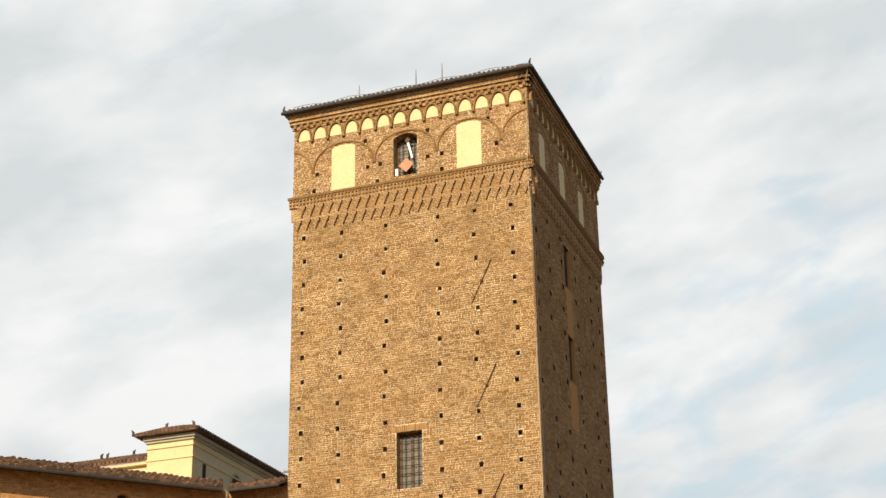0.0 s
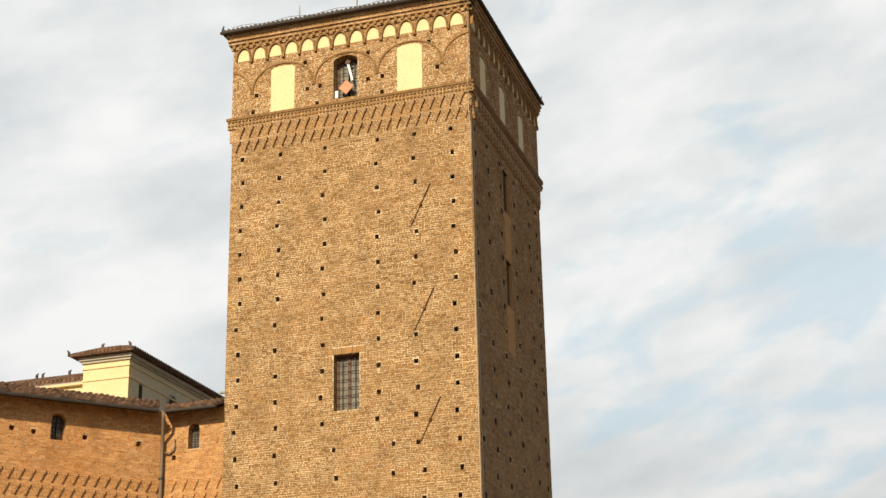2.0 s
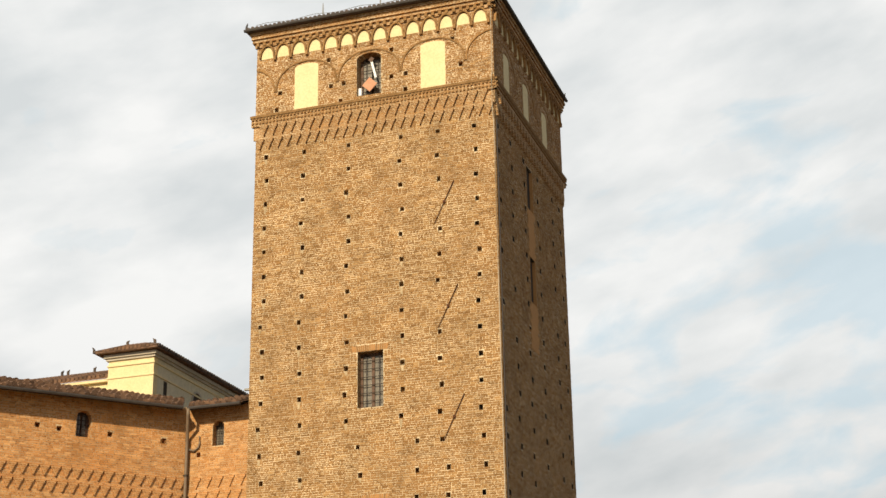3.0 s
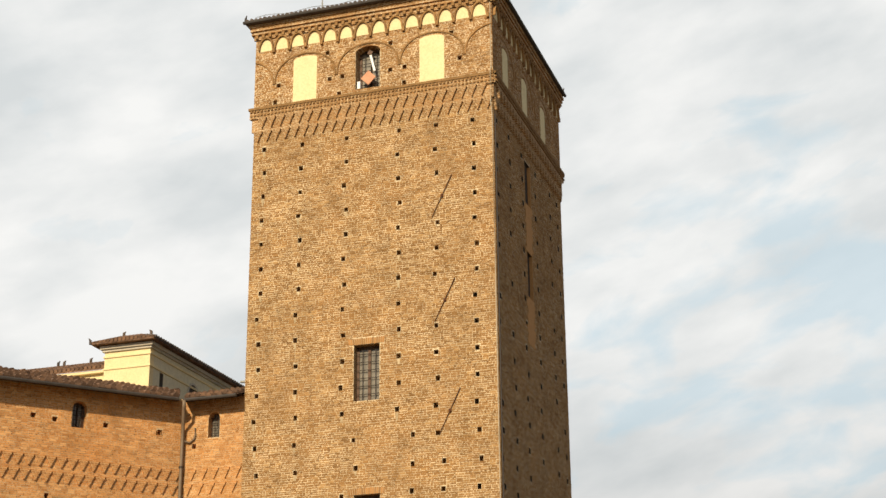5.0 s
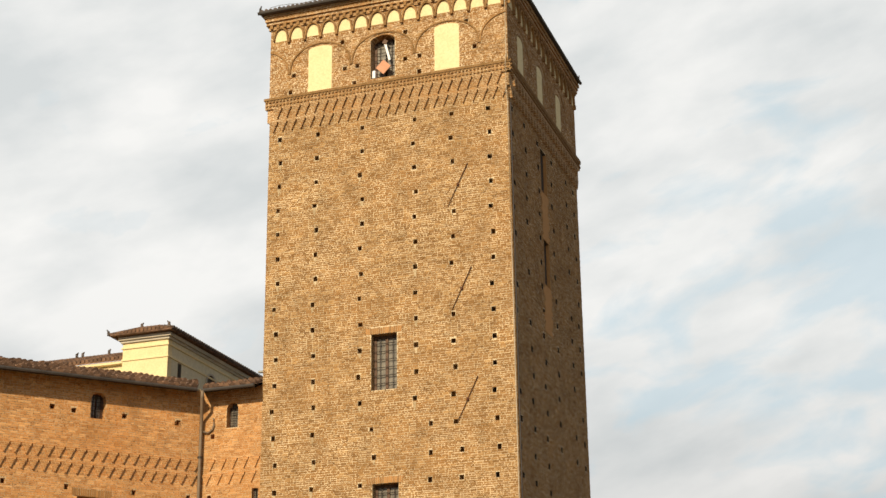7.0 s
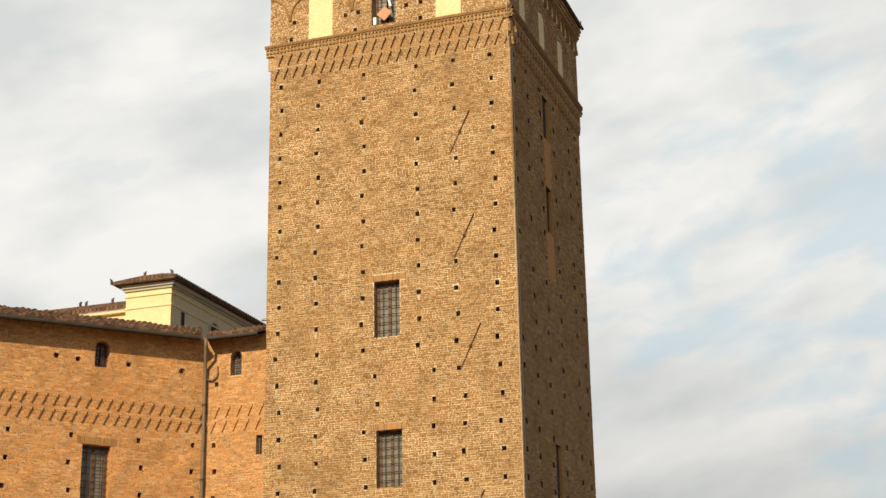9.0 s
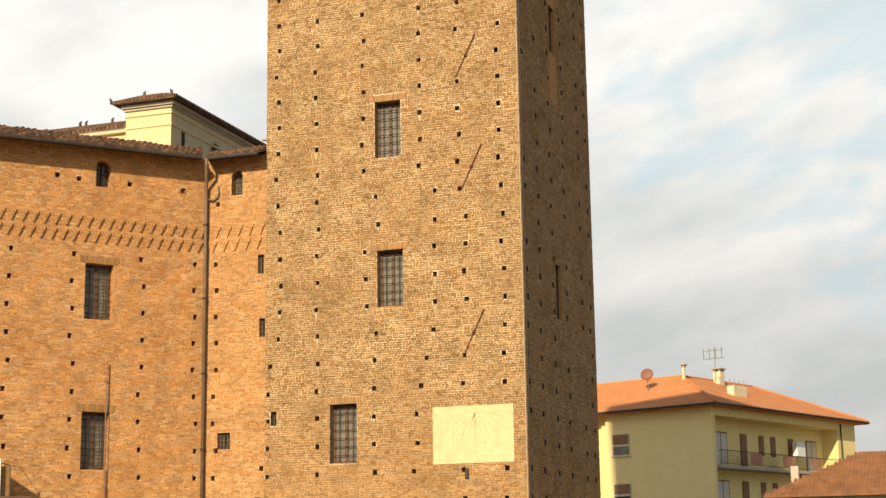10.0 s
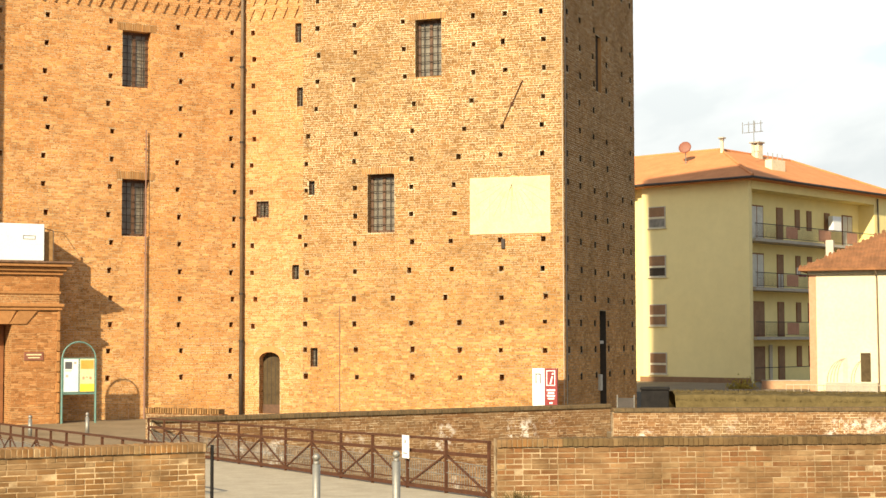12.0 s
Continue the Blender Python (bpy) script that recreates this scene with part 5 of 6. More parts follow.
for k in range(3):
    part("print_bar", a_box(mid + 0.12 + 0.13 * k, mid + 0.2 + 0.13 * k, -0.036, -0.031, 0.28 + 0.06 * (k % 2), 0.38), PINK_BOARD, right)

# information totem by the tower
totem = thing("information_totem", CORNER @ Matrix.Translation((-0.95, -1.0, 0)), "white and dark red visitor information totem", "sign")
part("body", soft_box(0, 0.46, 0, 0.14, -1.3, 0.64, 0.01), WHITE, totem)
red = part("red_half", soft_box(0.46, 0.93, 0, 0.14, -1.3, 0.64, 0.01), RED, totem, "dark red right half with pale symbols")
bm = bmesh.new()
for x0, x1, z0, z1 in ((0.12, 0.16, 0.1, 0.46), (0.28, 0.32, 0.1, 0.46), (0.12, 0.32, 0.42, 0.46)):
    box(bm, x0, x1, -0.012, -0.002, z0, z1)
part("pictogram", bm, INK, totem)
bm = bmesh.new()
for x0, x1, z0, z1 in ((0.53, 0.86, 0.54, 0.57), (0.53, 0.86, 0.02, 0.05), (0.53, 0.56, 0.05, 0.54), (0.83, 0.86, 0.05, 0.54)):
    box(bm, x0, x1, -0.012, -0.002, z0, z1)
part("symbol_frame", bm, WHITE, red)
font = bpy.data.curves.new("letter", "FONT")
font.body, font.size, font.align_x, font.extrude, font.shear = "i", 0.62, "CENTER", 0.004, 0.25
letter_source = bpy.data.objects.new("letter", font)
scene.collection.objects.link(letter_source)
bpy.context.view_layer.update()
letter_mesh = bpy.data.meshes.new_from_object(letter_source.evaluated_get(bpy.context.evaluated_depsgraph_get()))
bpy.data.objects.remove(letter_source)
letter_mesh.materials.clear()
letter_mesh.materials.append(WHITE)
part("letter", letter_mesh, parent=red, at=pose(0.68, -0.01, 0.08, 90, 0, 0))
for k, (w, z) in enumerate(((0.32, -0.14), (0.24, -0.24), (0.3, -0.34), (0.24, -0.44), (0.12, -0.6), (0.12, -0.75))):
    part("text_bar", a_box(0.70 - w / 2, 0.70 + w / 2, -0.01, -0.002, z - 0.03, z + 0.03), WHITE, red)
part("arrow", prism(bmesh.new(), ((0.52, -1.1), (0.7, -0.92), (0.88, -1.1)), -0.01, -0.002), WHITE, red)

# things beside the tower's flank
# near black; on the skip the shadow over it is put into the colour
SKIP_BLACK = mottled("near_black_steel", (0.012, 0.011, 0.011), (0.025, 0.022, 0.02), 4.0, 0.9)
bin_box = thing("skip_container", Matrix.Translation((7.68, 57.5, CASTLE_GROUND)) @ turn_z(-8), "dark grey waste container with a sloped lid", "container")
part("body", soft_box(-0.5, 0.5, -0.4, 0.4, 0.0, 1.15, 0.04), SKIP_BLACK, bin_box)
part("lid", soft_box(-0.53, 0.53, -0.45, 0.4, 1.152, 1.25, 0.03), SKIP_BLACK, bin_box)
barrier = thing("metal_barrier", Matrix.Translation((6.35, 55.2, CASTLE_GROUND)) @ turn_z(-20), "grey tubular metal barrier", "barrier")
for x in (-0.3, 0.3):
    part("post", a_tube(((x, 0, 0), (x, 0, 1.05)), 0.025, 8), STEEL, barrier)
part("sheet", a_box(-0.28, 0.28, -0.01, 0.01, 0.1, 0.95), LEAD, barrier)
box_part = thing("meter_box", SIDE @ Matrix.Translation((5.0, -0.12, 0)), "narrow pale metal cabinet on the flank wall", "cabinet")
part("body", soft_box(-0.42, -0.12, 0.0, 0.115, -0.33, 0.3, 0.02), HOUSE_GREY, box_part)


# ---- moat walls ----
def line_frame(x0, y0, x1, y1, z=0.0):
    return Matrix.Translation((x0, y0, z)) @ Matrix.Rotation(math.atan2(y1 - y0, x1 - x0), 4, "Z"), math.hypot(x1 - x0, y1 - y0)


FAR_WALLS = []


def far_parapet(x0, y0, x1, y1, top, label):
    m, length = line_frame(x0, y0, x1, y1)
    wall = thing("moat_wall", m, label, "wall", kind="structure")
    part("masonry", a_box(0, length, 0.0, 0.45, MOAT - 0.1, top - 0.12), MOAT_JOINT, wall)
    part("coping", soft_box(0, length, -0.06, 0.51, top - 0.119, top, 0.015), COPING, wall)
    FAR_WALLS.append((wall, length, top))
    return wall


far_parapet(-7.9, 43.3, 5.45, 51.7, -0.42, "weathered brick moat wall with upright brick coping")
far_parapet(5.25, 49.0, 30.0, 49.6, -0.44, "weathered brick moat wall with pale lime patches")
far_parapet(-40.0, 36.0, -11.6, 41.3, -0.42, "weathered brick moat wall beside the bridge end")

# short stretch of lit upright bricks behind
m, length = line_frame(-9.1, 48.6, -6.6, 47.4)
low = thing("low_brick_kerb", m, "low garden wall topped with upright bricks", "wall", kind="structure")
part("masonry", a_box(0, length, 0, 0.3, CASTLE_GROUND, -0.52), BRICK_MOAT, low)
upright = mesh_of("brick", soft_box(0, 0.062, -0.03, 0.30, 0, 0.15, 0.006), BRICK_SINGLE)
for k in range(int(length / 0.09)):
    part("brick", upright, parent=low, at=Matrix.Translation((0.09 * k, 0, -0.515 + random.uniform(-0.008, 0.008))))

# grass bank right of the tower
bm = bmesh.new()
N = 40
prev = None
for k in range(N + 1):
    t = k / N
    x, y, z = 8.2 + 26 * t, 56.5 - 3.0 * t, -0.18 - 0.26 * t
    ring = [bm.verts.new(p) for p in ((x, y - 0.9, CASTLE_GROUND - 0.05), (x, y - 0.35, z - 0.1 + random.uniform(-0.03, 0.03)), (x, y + 0.2, z + random.uniform(-0.03, 0.03)), (x, y + 2.5, z - 0.05), (x, y + 4, CASTLE_GROUND - 0.05))]
    if prev:
        for i in range(4):
            bm.faces.new((prev[i], ring[i], ring[i + 1], prev[i + 1]))
    prev = ring
tagged(part("grass_bank", bm, GRASS), "low bank of dry olive grass", "bank", kind="structure")
blades = bmesh.new()
rng = random.Random(77)
for k in range(2600):
    t = rng.random() * 0.45
    x, y, z = 8.2 + 26 * t, 56.5 - 3.0 * t + rng.uniform(-0.6, 0.8), -0.18 - 0.26 * t - 0.02
    if y < 56.5 - 3.0 * t - 0.3:
        z -= 0.25
    h, a = rng.uniform(0.05, 0.13), rng.random() * 3
    blades.faces.new([blades.verts.new(p) for p in ((x, y, z), (x + 0.03 * math.cos(a), y + 0.03 * math.sin(a), z), (x + rng.uniform(-0.05, 0.05), y, z + h))])
tagged(part("grass", blades, GRASS), "short dry grass on the bank", "grass", kind="stuff")

# ---- bridge ----
BR_A, BR_B = Vector((0.72, 24.99)), Vector((-8.02, 43.26))
b_dir = (BR_B - BR_A).normalized()
b_yaw = math.degrees(math.atan2(b_dir.y, b_dir.x))
B_LEN, B_WIDE = (BR_B - BR_A).length, 4.25
drop = -0.53 / B_LEN
BRIDGE = Matrix.Translation((BR_A.x, BR_A.y, 0)) @ turn_z(b_yaw)     # x towards the castle, y to the left


def deck_z(x):
    return -0.78 + drop * x


bridge = thing("bridge", BRIDGE, "footbridge with a pale grey deck over the moat", "bridge", kind="structure")
bm = bmesh.new()
vs = [bm.verts.new((x, y, deck_z(x) - d)) for d in (0, 0.35) for x, y in ((-2.2, -0.25), (B_LEN + 1.5, -0.25), (B_LEN + 1.5, B_WIDE + 0.25), (-2.2, B_WIDE + 0.25))]
for f in ((0, 1, 2, 3), (7, 6, 5, 4), (0, 4, 5, 1), (1, 5, 6, 2), (2, 6, 7, 3), (3, 7, 4, 0)):
    bm.faces.new([vs[i] for i in f])
part("deck", bm, DECK, bridge)
for x in (6.5, 13.0):
    part("pier", a_box(x - 0.5, x + 0.5, 0.2, B_WIDE - 0.2, MOAT - 0.1, deck_z(x) - 0.36), BRICK_MOAT, bridge)


def railing(y, label, first_bay=0):
    rail = thing("bridge_railing", BRIDGE @ Matrix.Translation((0, y, 0)), label, "railing", group="bridge railings")
    bays = 13
    step = B_LEN / bays

    def bar(name, x0, h0, x1, h1, w, d, mat=RUST):
        a, b = Vector((x0, 0, deck_z(x0) + h0)), Vector((x1, 0, deck_z(x1) + h1))
        bm = bmesh.new()
        ln = (b - a).length
        ang = math.atan2(b.z - a.z, b.x - a.x)
        box(bm, 0, ln, -d / 2, d / 2, -w / 2, w / 2)
        return part(name, bm, mat, rail, at=Matrix.Translation(a) @ Matrix.Rotation(-ang, 4, "Y"))
    x_start = step * first_bay
    bar("top_rail", x_start - 0.03, 0.89, B_LEN, 0.89, 0.04, 0.055)
    bar("mid_rail", x_start, 0.66, B_LEN, 0.66, 0.055, 0.03)
    bar("bottom_rail", x_start, 0.06, B_LEN, 0.06, 0.06, 0.05)
    bar("bottom_rail", x_start, 0.17, B_LEN, 0.17, 0.02, 0.02)
    for k in range(first_bay, bays + 1):
        x = step * k
        part("post", a_box(x - 0.018, x + 0.018, -0.025, 0.025, deck_z(x) - 0.05, deck_z(x) + 0.885), RUST, rail)
    # struts: which ends sit high, bay by bay
    for k in range(first_bay, bays):
        a, b = step * k, step * (k + 1)
        kind = (1, 0, 1, 2, 1, 0, 1, 2)[k % 8] if k else 1
        if kind in (1, 2):
            bar("strut", a + 0.04, 0.08, b - 0.04, 0.62, 0.032, 0.03)
        if kind in (0, 2):
            bar("strut", a + 0.04, 0.62, b - 0.04, 0.08, 0.032, 0.03)
        bm = bmesh.new()
        for j in range(1, 16):
            x = a + step * j / 16
            box(bm, x - 0.005, x + 0.005, -0.005, 0.005, deck_z(x) + 0.1, deck_z(x) + 0.5)
        for h in (0.3, 0.5):
            box(bm, a, b, -0.005, 0.005, deck_z(a) + h - 0.006, deck_z(a) + h + 0.006)
        tagged(part("wire_mesh", bm, STEEL, rail), kind="stuff")
    return rail


railing(0.0, "rust-brown steel truss railing with wire mesh infill")
railing(B_WIDE, "rust-brown steel truss railing along the bridge", 2)
notice = thing("rail_notice", BRIDGE @ Matrix.Translation((3.0, 0.08, 0)), "white paper notice tied to the bridge railing", "notice")
sheet = part("sheet", soft_box(-0.14, 0.14, 0.0, 0.015, deck_z(3) + 0.52, deck_z(3) + 0.92, 0.005), WHITE, notice)
part("print_bar", a_box(-0.02, 0.02, 0.016, 0.02, deck_z(3) + 0.78, deck_z(3) + 0.84), INK, sheet)
part("print_bar", a_box(-0.09, 0.08, 0.016, 0.02, deck_z(3) + 0.60, deck_z(3) + 0.615), INK, sheet)


def bollard(x, y, z, h, r=0.05):
    b = thing("bollard", Matrix.Translation((x, y, z)), "grey steel bollard with a ball top", "bollard", group="steel bollards")
    part("post", a_tube(((0, 0, -0.05), (0, 0, h - 0.16)), r, 16), STEEL, b, smooth=True)
    part("collar", a_tube(((0, 0, h - 0.17), (0, 0, h - 0.12)), r * 0.75, 14), STEEL, b, smooth=True)
    bm = bmesh.new()
    bmesh.ops.create_uvsphere(bm, u_segments=16, v_segments=10, radius=r * 0.95)
    part("ball", bm, STEEL, b, at=Matrix.Translation((0, 0, h - 0.07)), smooth=True)
    return b


first = bollard(-1.59, 19.94, NEAR_GROUND, 1.18)
copy_thing(first, Matrix.Translation((-0.59, 19.99, NEAR_GROUND + 0.03)))
bollard(-13.0, 50.0, CASTLE_GROUND - 0.05, 0.72, 0.065)
bollard(-11.2, 50.0, CASTLE_GROUND - 0.05, 0.8, 0.065)

# ---- yellow house over the castle roof ----
house = thing("yellow_house", CORNER, "cream rendered house with dark tiled hip roof behind the wing", "house")
HX, HY = -20.39, 9.82
part("wall", a_box(-22.88, HX, HY, HY + 0.4, -1.4, 24.3), CREAM, house)
part("wall", a_box(HX - 0.4, HX, HY + 0.4, 26.0, -1.4, 24.3), HOUSE_WHITE, house)
part("wall", a_box(-22.88, -21.9, HY + 0.4, 26, -1.4, 24.3), CREAM, house)
for z0, z1, out in ((23.1, 23.2, 0.05), (23.7, 23.8, 0.06), (24.0, 24.12, 0.10), (24.12, 24.3, 0.2)):
    part("moulding", soft_box(-22.88 - out, HX + out, HY - out, 26.0, z0, z1 - 0.003, 0.015), CREAM if z0 < 24 else HOUSE_GREY, house)
bm = bmesh.new()
xa, xb, ya, yb = -23.42, HX + 0.42, HY - 0.5, 26.6
v = [bm.verts.new(p) for p in ((xa, ya, 24.32), (xb, ya, 24.32), (xb, yb, 24.32), (xa, yb, 24.32), (xa, ya, 24.42), (xb, ya, 24.42), (xb, yb, 24.42), (xa, yb, 24.42), ((xa + xb) / 2, ya + 1.7, 25.18), ((xa + xb) / 2, yb - 1.5, 25.18))]
for f in ((3, 2, 1, 0), (0, 1, 5, 4), (1, 2, 6, 5), (2, 3, 7, 6), (3, 0, 4, 7), (4, 5, 8), (5, 6, 9, 8), (6, 7, 9), (7, 4, 8, 9)):
    bm.faces.new([v[i] for i in f])
part("roof", bm, TILE, house, "brown clay tiled hip roof")
house_tile = mesh_of("tile", tube(bmesh.new(), ((0, -0.06, 0), (0, 1.0, 0.32)), (0.10, 0.085), 8), TILE)
for k in range(16):
    part("tile", house_tile, parent=house, at=Matrix.Translation((xa + 0.1 + (xb - xa - 0.2) * k / 15, ya, 24.44)) @ Matrix.Rotation(radians(6), 4, "X") @ Matrix.Diagonal((1, min(1.0, 0.3 + 0.14 * min(k, 15 - k)), min(1.0, 0.3 + 0.14 * min(k, 15 - k)), 1)))
for k in range(70):
    part("tile", tile_end, parent=house, at=Matrix.Translation((xb, ya + 0.15 + (yb - ya - 0.3) * k / 69, 24.44)) @ turn_z(90))
part("finial", a_tube(((xa, ya, 24.35), (xa - 0.03, ya, 24.55), (xa - 0.12, ya, 24.66)), (0.08, 0.06, 0.02), 6), TILE_DARK, house)
part("finial", a_tube(((-22.3, ya + 1.2, 24.8), (-22.3, ya + 1.2, 25.15), (-22.2, ya + 1.2, 25.22)), (0.08, 0.07, 0.02), 6), TILE_DARK, house)
part("finial", a_tube(((xb - 0.3, ya + 0.3, 24.5), (xb - 0.32, ya + 0.3, 24.78), (xb - 0.42, ya + 0.3, 24.86)), (0.08, 0.07, 0.02), 6), TILE_DARK, house)
part("window", a_box(HX - 0.2, HX + 0.006, HY + 1.05, HY + 1.4, 21.75, 23.05), DEEP_SHADE, house, "narrow dark window slot")
bm = bmesh.new()
prism(bm, [(-0.5, 0), (0.5, 0)] + arc(-0.5, 0.5, 0.4, 0.5, 10), -0.006, 0.05)
part("window", bm, DEEP_SHADE, house, "dark arched window", at=Matrix.Translation((HX, HY + 4.6, 22.4)) @ turn_z(90))
part("window_head", arch_ring(-0.5, 0.5, 0.4, 0.5, 0.1, -0.05, 0.0), HOUSE_GREY, house, at=Matrix.Translation((HX, HY + 4.6, 22.4)) @ turn_z(90))
part("wall", a_box(-33.0, -22.88, HY + 0.35, HY + 0.75, -1.4, 23.2), CREAM, house)
part("moulding", soft_box(-33.0, -22.88, HY + 0.2, HY + 0.349, 22.3, 22.42, 0.015), CREAM, house)
part("moulding", soft_box(-33.1, -22.88, HY + 0.12, HY + 0.75, 23.06, 23.2, 0.015), CREAM, house)
bm = bmesh.new()
v = [bm.verts.new(p) for p in ((-33.4, HY + 0.08, 23.2), (-22.9, HY + 0.08, 23.2), (-22.9, HY + 3, 24.62), (-31.5, HY + 3, 24.42), (-33.4, HY + 0.08, 23.3), (-22.9, HY + 0.08, 23.3))]
for f in ((0, 1, 5, 4), (4, 5, 2, 3), (1, 0, 3, 2)):
    bm.faces.new([v[i] for i in f])
part("roof", bm, TILE, house, "brown clay tiled lower roof")
for k in range(44):
    for r in range(3):
        part("tile", house_tile, parent=house, at=Matrix.Translation((-33.2 + 10.2 * k / 43, HY + 0.1 + r, 23.34 + r * 0.40)) @ Matrix.Rotation(radians(4), 4, "X"))
for x in (-27.3, -26.95, -25.4):
    part("finial", a_tube(((x, HY + 2.9, 24.4), (x, HY + 2.9, 24.72), (x + 0.1, HY + 2.9, 24.80)), (0.08, 0.07, 0.02), 6), TILE_DARK, house)
vent = thing("roof_flue", CORNER, "small grey flue arm sticking out beside the tower", "flue")
part("arm", soft_box(-11.1, -10.6, 0.6, 0.72, 18.97, 19.06, 0.02), STEEL, vent)

# ---- apartment block ----
APT = Matrix.Translation((20.59, 106.02, 0)) @ turn_z(-42)
apt = thing("apartment_block", APT, "four-storey yellow apartment block with balconies", "apartment building")
part("wall", a_box(-8.68, 0, 0.0, 0.4, -1.4, 12.3), APT_END, apt, "yellow end wall in the tower's shadow")
part("wall", a_box(-33, -8.9, 0.7, 1.1, -1.4, 12.3), APT_YELLOW, apt)
part("wall", a_box(-9.3, -8.68, 0.4, 0.7, -1.4, 12.3), APT_YELLOW, apt)
part("wall", a_box(-1.7, -1.3, 0.4, 18.1, -1.4, 12.3), APT_YELLOW, apt, "yellow facade behind the balconies")
part("wall", a_box(-1.7, 0.0, 18.1, 21.0, -1.4, 12.3), APT_YELLOW, apt)
part("fascia", a_box(-1.3, 0.05, 0.4, 18.1, 11.75, 12.3), APT_YELLOW, apt)
# brown plinth, its tone also standing in for the shadow strip at the base
part("plinth", a_box(-8.95, 0.03, -0.04, 0.0, -1.4, -1.0), SHUTTER, apt)
for k, z in enumerate((9.42, 5.98, 2.56, -0.82)):
    w = part("window", soft_box(-8.12, -6.68, -0.05, 0.0, z, z + 1.5, 0.01), HOUSE_GREY, apt, "window with half-lowered roller shutter")
    part("shutter", a_box(-8.04, -6.76, -0.065, -0.051, z + 0.78, z + 1.44), SHUTTER, w)
    part("pane", a_box(-8.04, -6.76, -0.062, -0.051, z + 0.08, z + 0.62), GLASS if k == 0 else DEEP_SHADE if k == 1 else SHUTTER, w)
    part("sill", soft_box(-8.2, -6.6, -0.14, 0.0, z - 0.08, z - 0.003, 0.01), HOUSE_WHITE, w)
    part("mid_bar", soft_box(-8.1, -6.7, -0.09, -0.051, z + 0.64, z + 0.76, 0.01), HOUSE_WHITE, w)
FACE = APT.inverted() @ (APT @ Matrix.Translation((-1.3, 0, 0)) @ turn_z(90))
doors = ((2.2, 4.0, 0), (5.8, 6.7, 1), (8.4, 9.1, 2), (10.1, 10.8, 2), (12.7, 13.5, 1), (15.4, 17.0, 0))
for lvl, z in enumerate((8.42, 5.1, 1.76, -1.35)):
    for a, b, sort in doors:
        top = z + 2.45
        lo = z + 0.02 if sort < 2 else z + 1.0
        o = part("window", soft_box(a, b, -0.05, 0.0, lo, top, 0.01), DOOR_WOOD, apt, "brown balcony door or window", at=FACE)
        shut = 0.0 if sort == 0 and lvl < 2 else 0.55 if lvl == 1 else 1.0
        if shut > 0:
            part("shutter", a_box(a + 0.07, b - 0.07, -0.066, -0.051, top - (top - lo - 0.08) * shut, top - 0.06), SHUTTER, o)
        if shut < 1:
            part("pane", a_box(a + 0.1, (a + b) / 2 - 0.05, -0.064, -0.051, lo + 0.08, top - (top - lo - 0.1) * shut - 0.1), CURTAIN, o)
            part("pane", a_box((a + b) / 2 + 0.05, b - 0.1, -0.064, -0.051, lo + 0.08, top - (top - lo - 0.1) * shut - 0.1), CURTAIN, o)
    if z > 0:
        bal = part("balcony", a_box(-1.3, 0.25, 0.42, 18.1, z - 0.2, z), CONCRETE, apt, "balcony slab with thin iron railing")
        part("rail", a_box(0.18, 0.22, 0.45, 18.0, z + 0.98, z + 1.03), IRON, bal)
        part("rail", a_box(0.18, 0.22, 0.45, 18.0, z + 0.1, z + 0.13), IRON, bal)
        bm = bmesh.new()
        for j in range(100):
            y = 0.5 + 17.4 * j / 99
            box(bm, 0.195, 0.205, y, y + 0.012, z + 0.13, z + 0.98)
        tagged(part("baluster", bm, IRON, bal), kind="stuff")
        for y0, y1 in ((4.6, 6.2), (9.2, 11.0), (13.4, 15.0)):
            part("screen", a_box(0.16, 0.18, y0, y1, z + 0.15, z + 0.95), PINK_BOARD if y0 < 9 or lvl == 0 else SHUTTER, bal, "faded balcony screen panel")
    else:
        part("rail", a_box(0.1, 0.14, 0.45, 18.0, -0.35, -0.3), IRON, apt)
part("awning", soft_box(-0.9, -0.5, 12.6, 13.9, 9.5, 10.6, 0.05), WHITE, apt, "white cloth hung on the top balcony")
part("flower_box", soft_box(0.0, 0.16, 6.6, 7.4, 5.95, 6.15, 0.02), RED, apt, "red flower box on the balcony rail")
part("ladder", a_box(-1.25, -1.2, 4.5, 4.9, -1.3, 1.2), CABLE, apt, "pale wooden ladder against the facade")
part("downpipe", a_tube(((0.1, 18.5, 12.2), (0.1, 18.5, 11.4), (0.1, 18.6, -1.3)), 0.06, 6), LEAD, apt)
bm = bmesh.new()
xa, xb, ya, yb, RIDGE = -34.0, 0.8, -0.8, 21.8, 15.35
low = ((xa, ya), (xb, ya), (xb, yb), (-12.4, yb), (-12.4, 12.4), (xa, 12.4))
under = [bm.verts.new((*p, 12.3)) for p in low]
rim = [bm.verts.new((*p, 12.5)) for p in low]
r0, r1, r2 = (bm.verts.new(p) for p in ((xa, 5.8, RIDGE), (-5.8, 5.8, RIDGE), (-5.8, yb - 6.0, RIDGE)))
bm.faces.new(under[::-1])
for k in range(6):
    bm.faces.new((under[k], under[(k + 1) % 6], rim[(k + 1) % 6], rim[k]))
for f in ((rim[0], rim[1], r1, r0), (rim[1], rim[2], r2, r1), (rim[2], rim[3], r2), (rim[3], rim[4], r1, r2), (rim[4], rim[5], r0, r1), (rim[5], rim[0], r0)):
    bm.faces.new(f)
part("roof", bm, APT_ROOF, apt, "orange clay tiled hip roof")
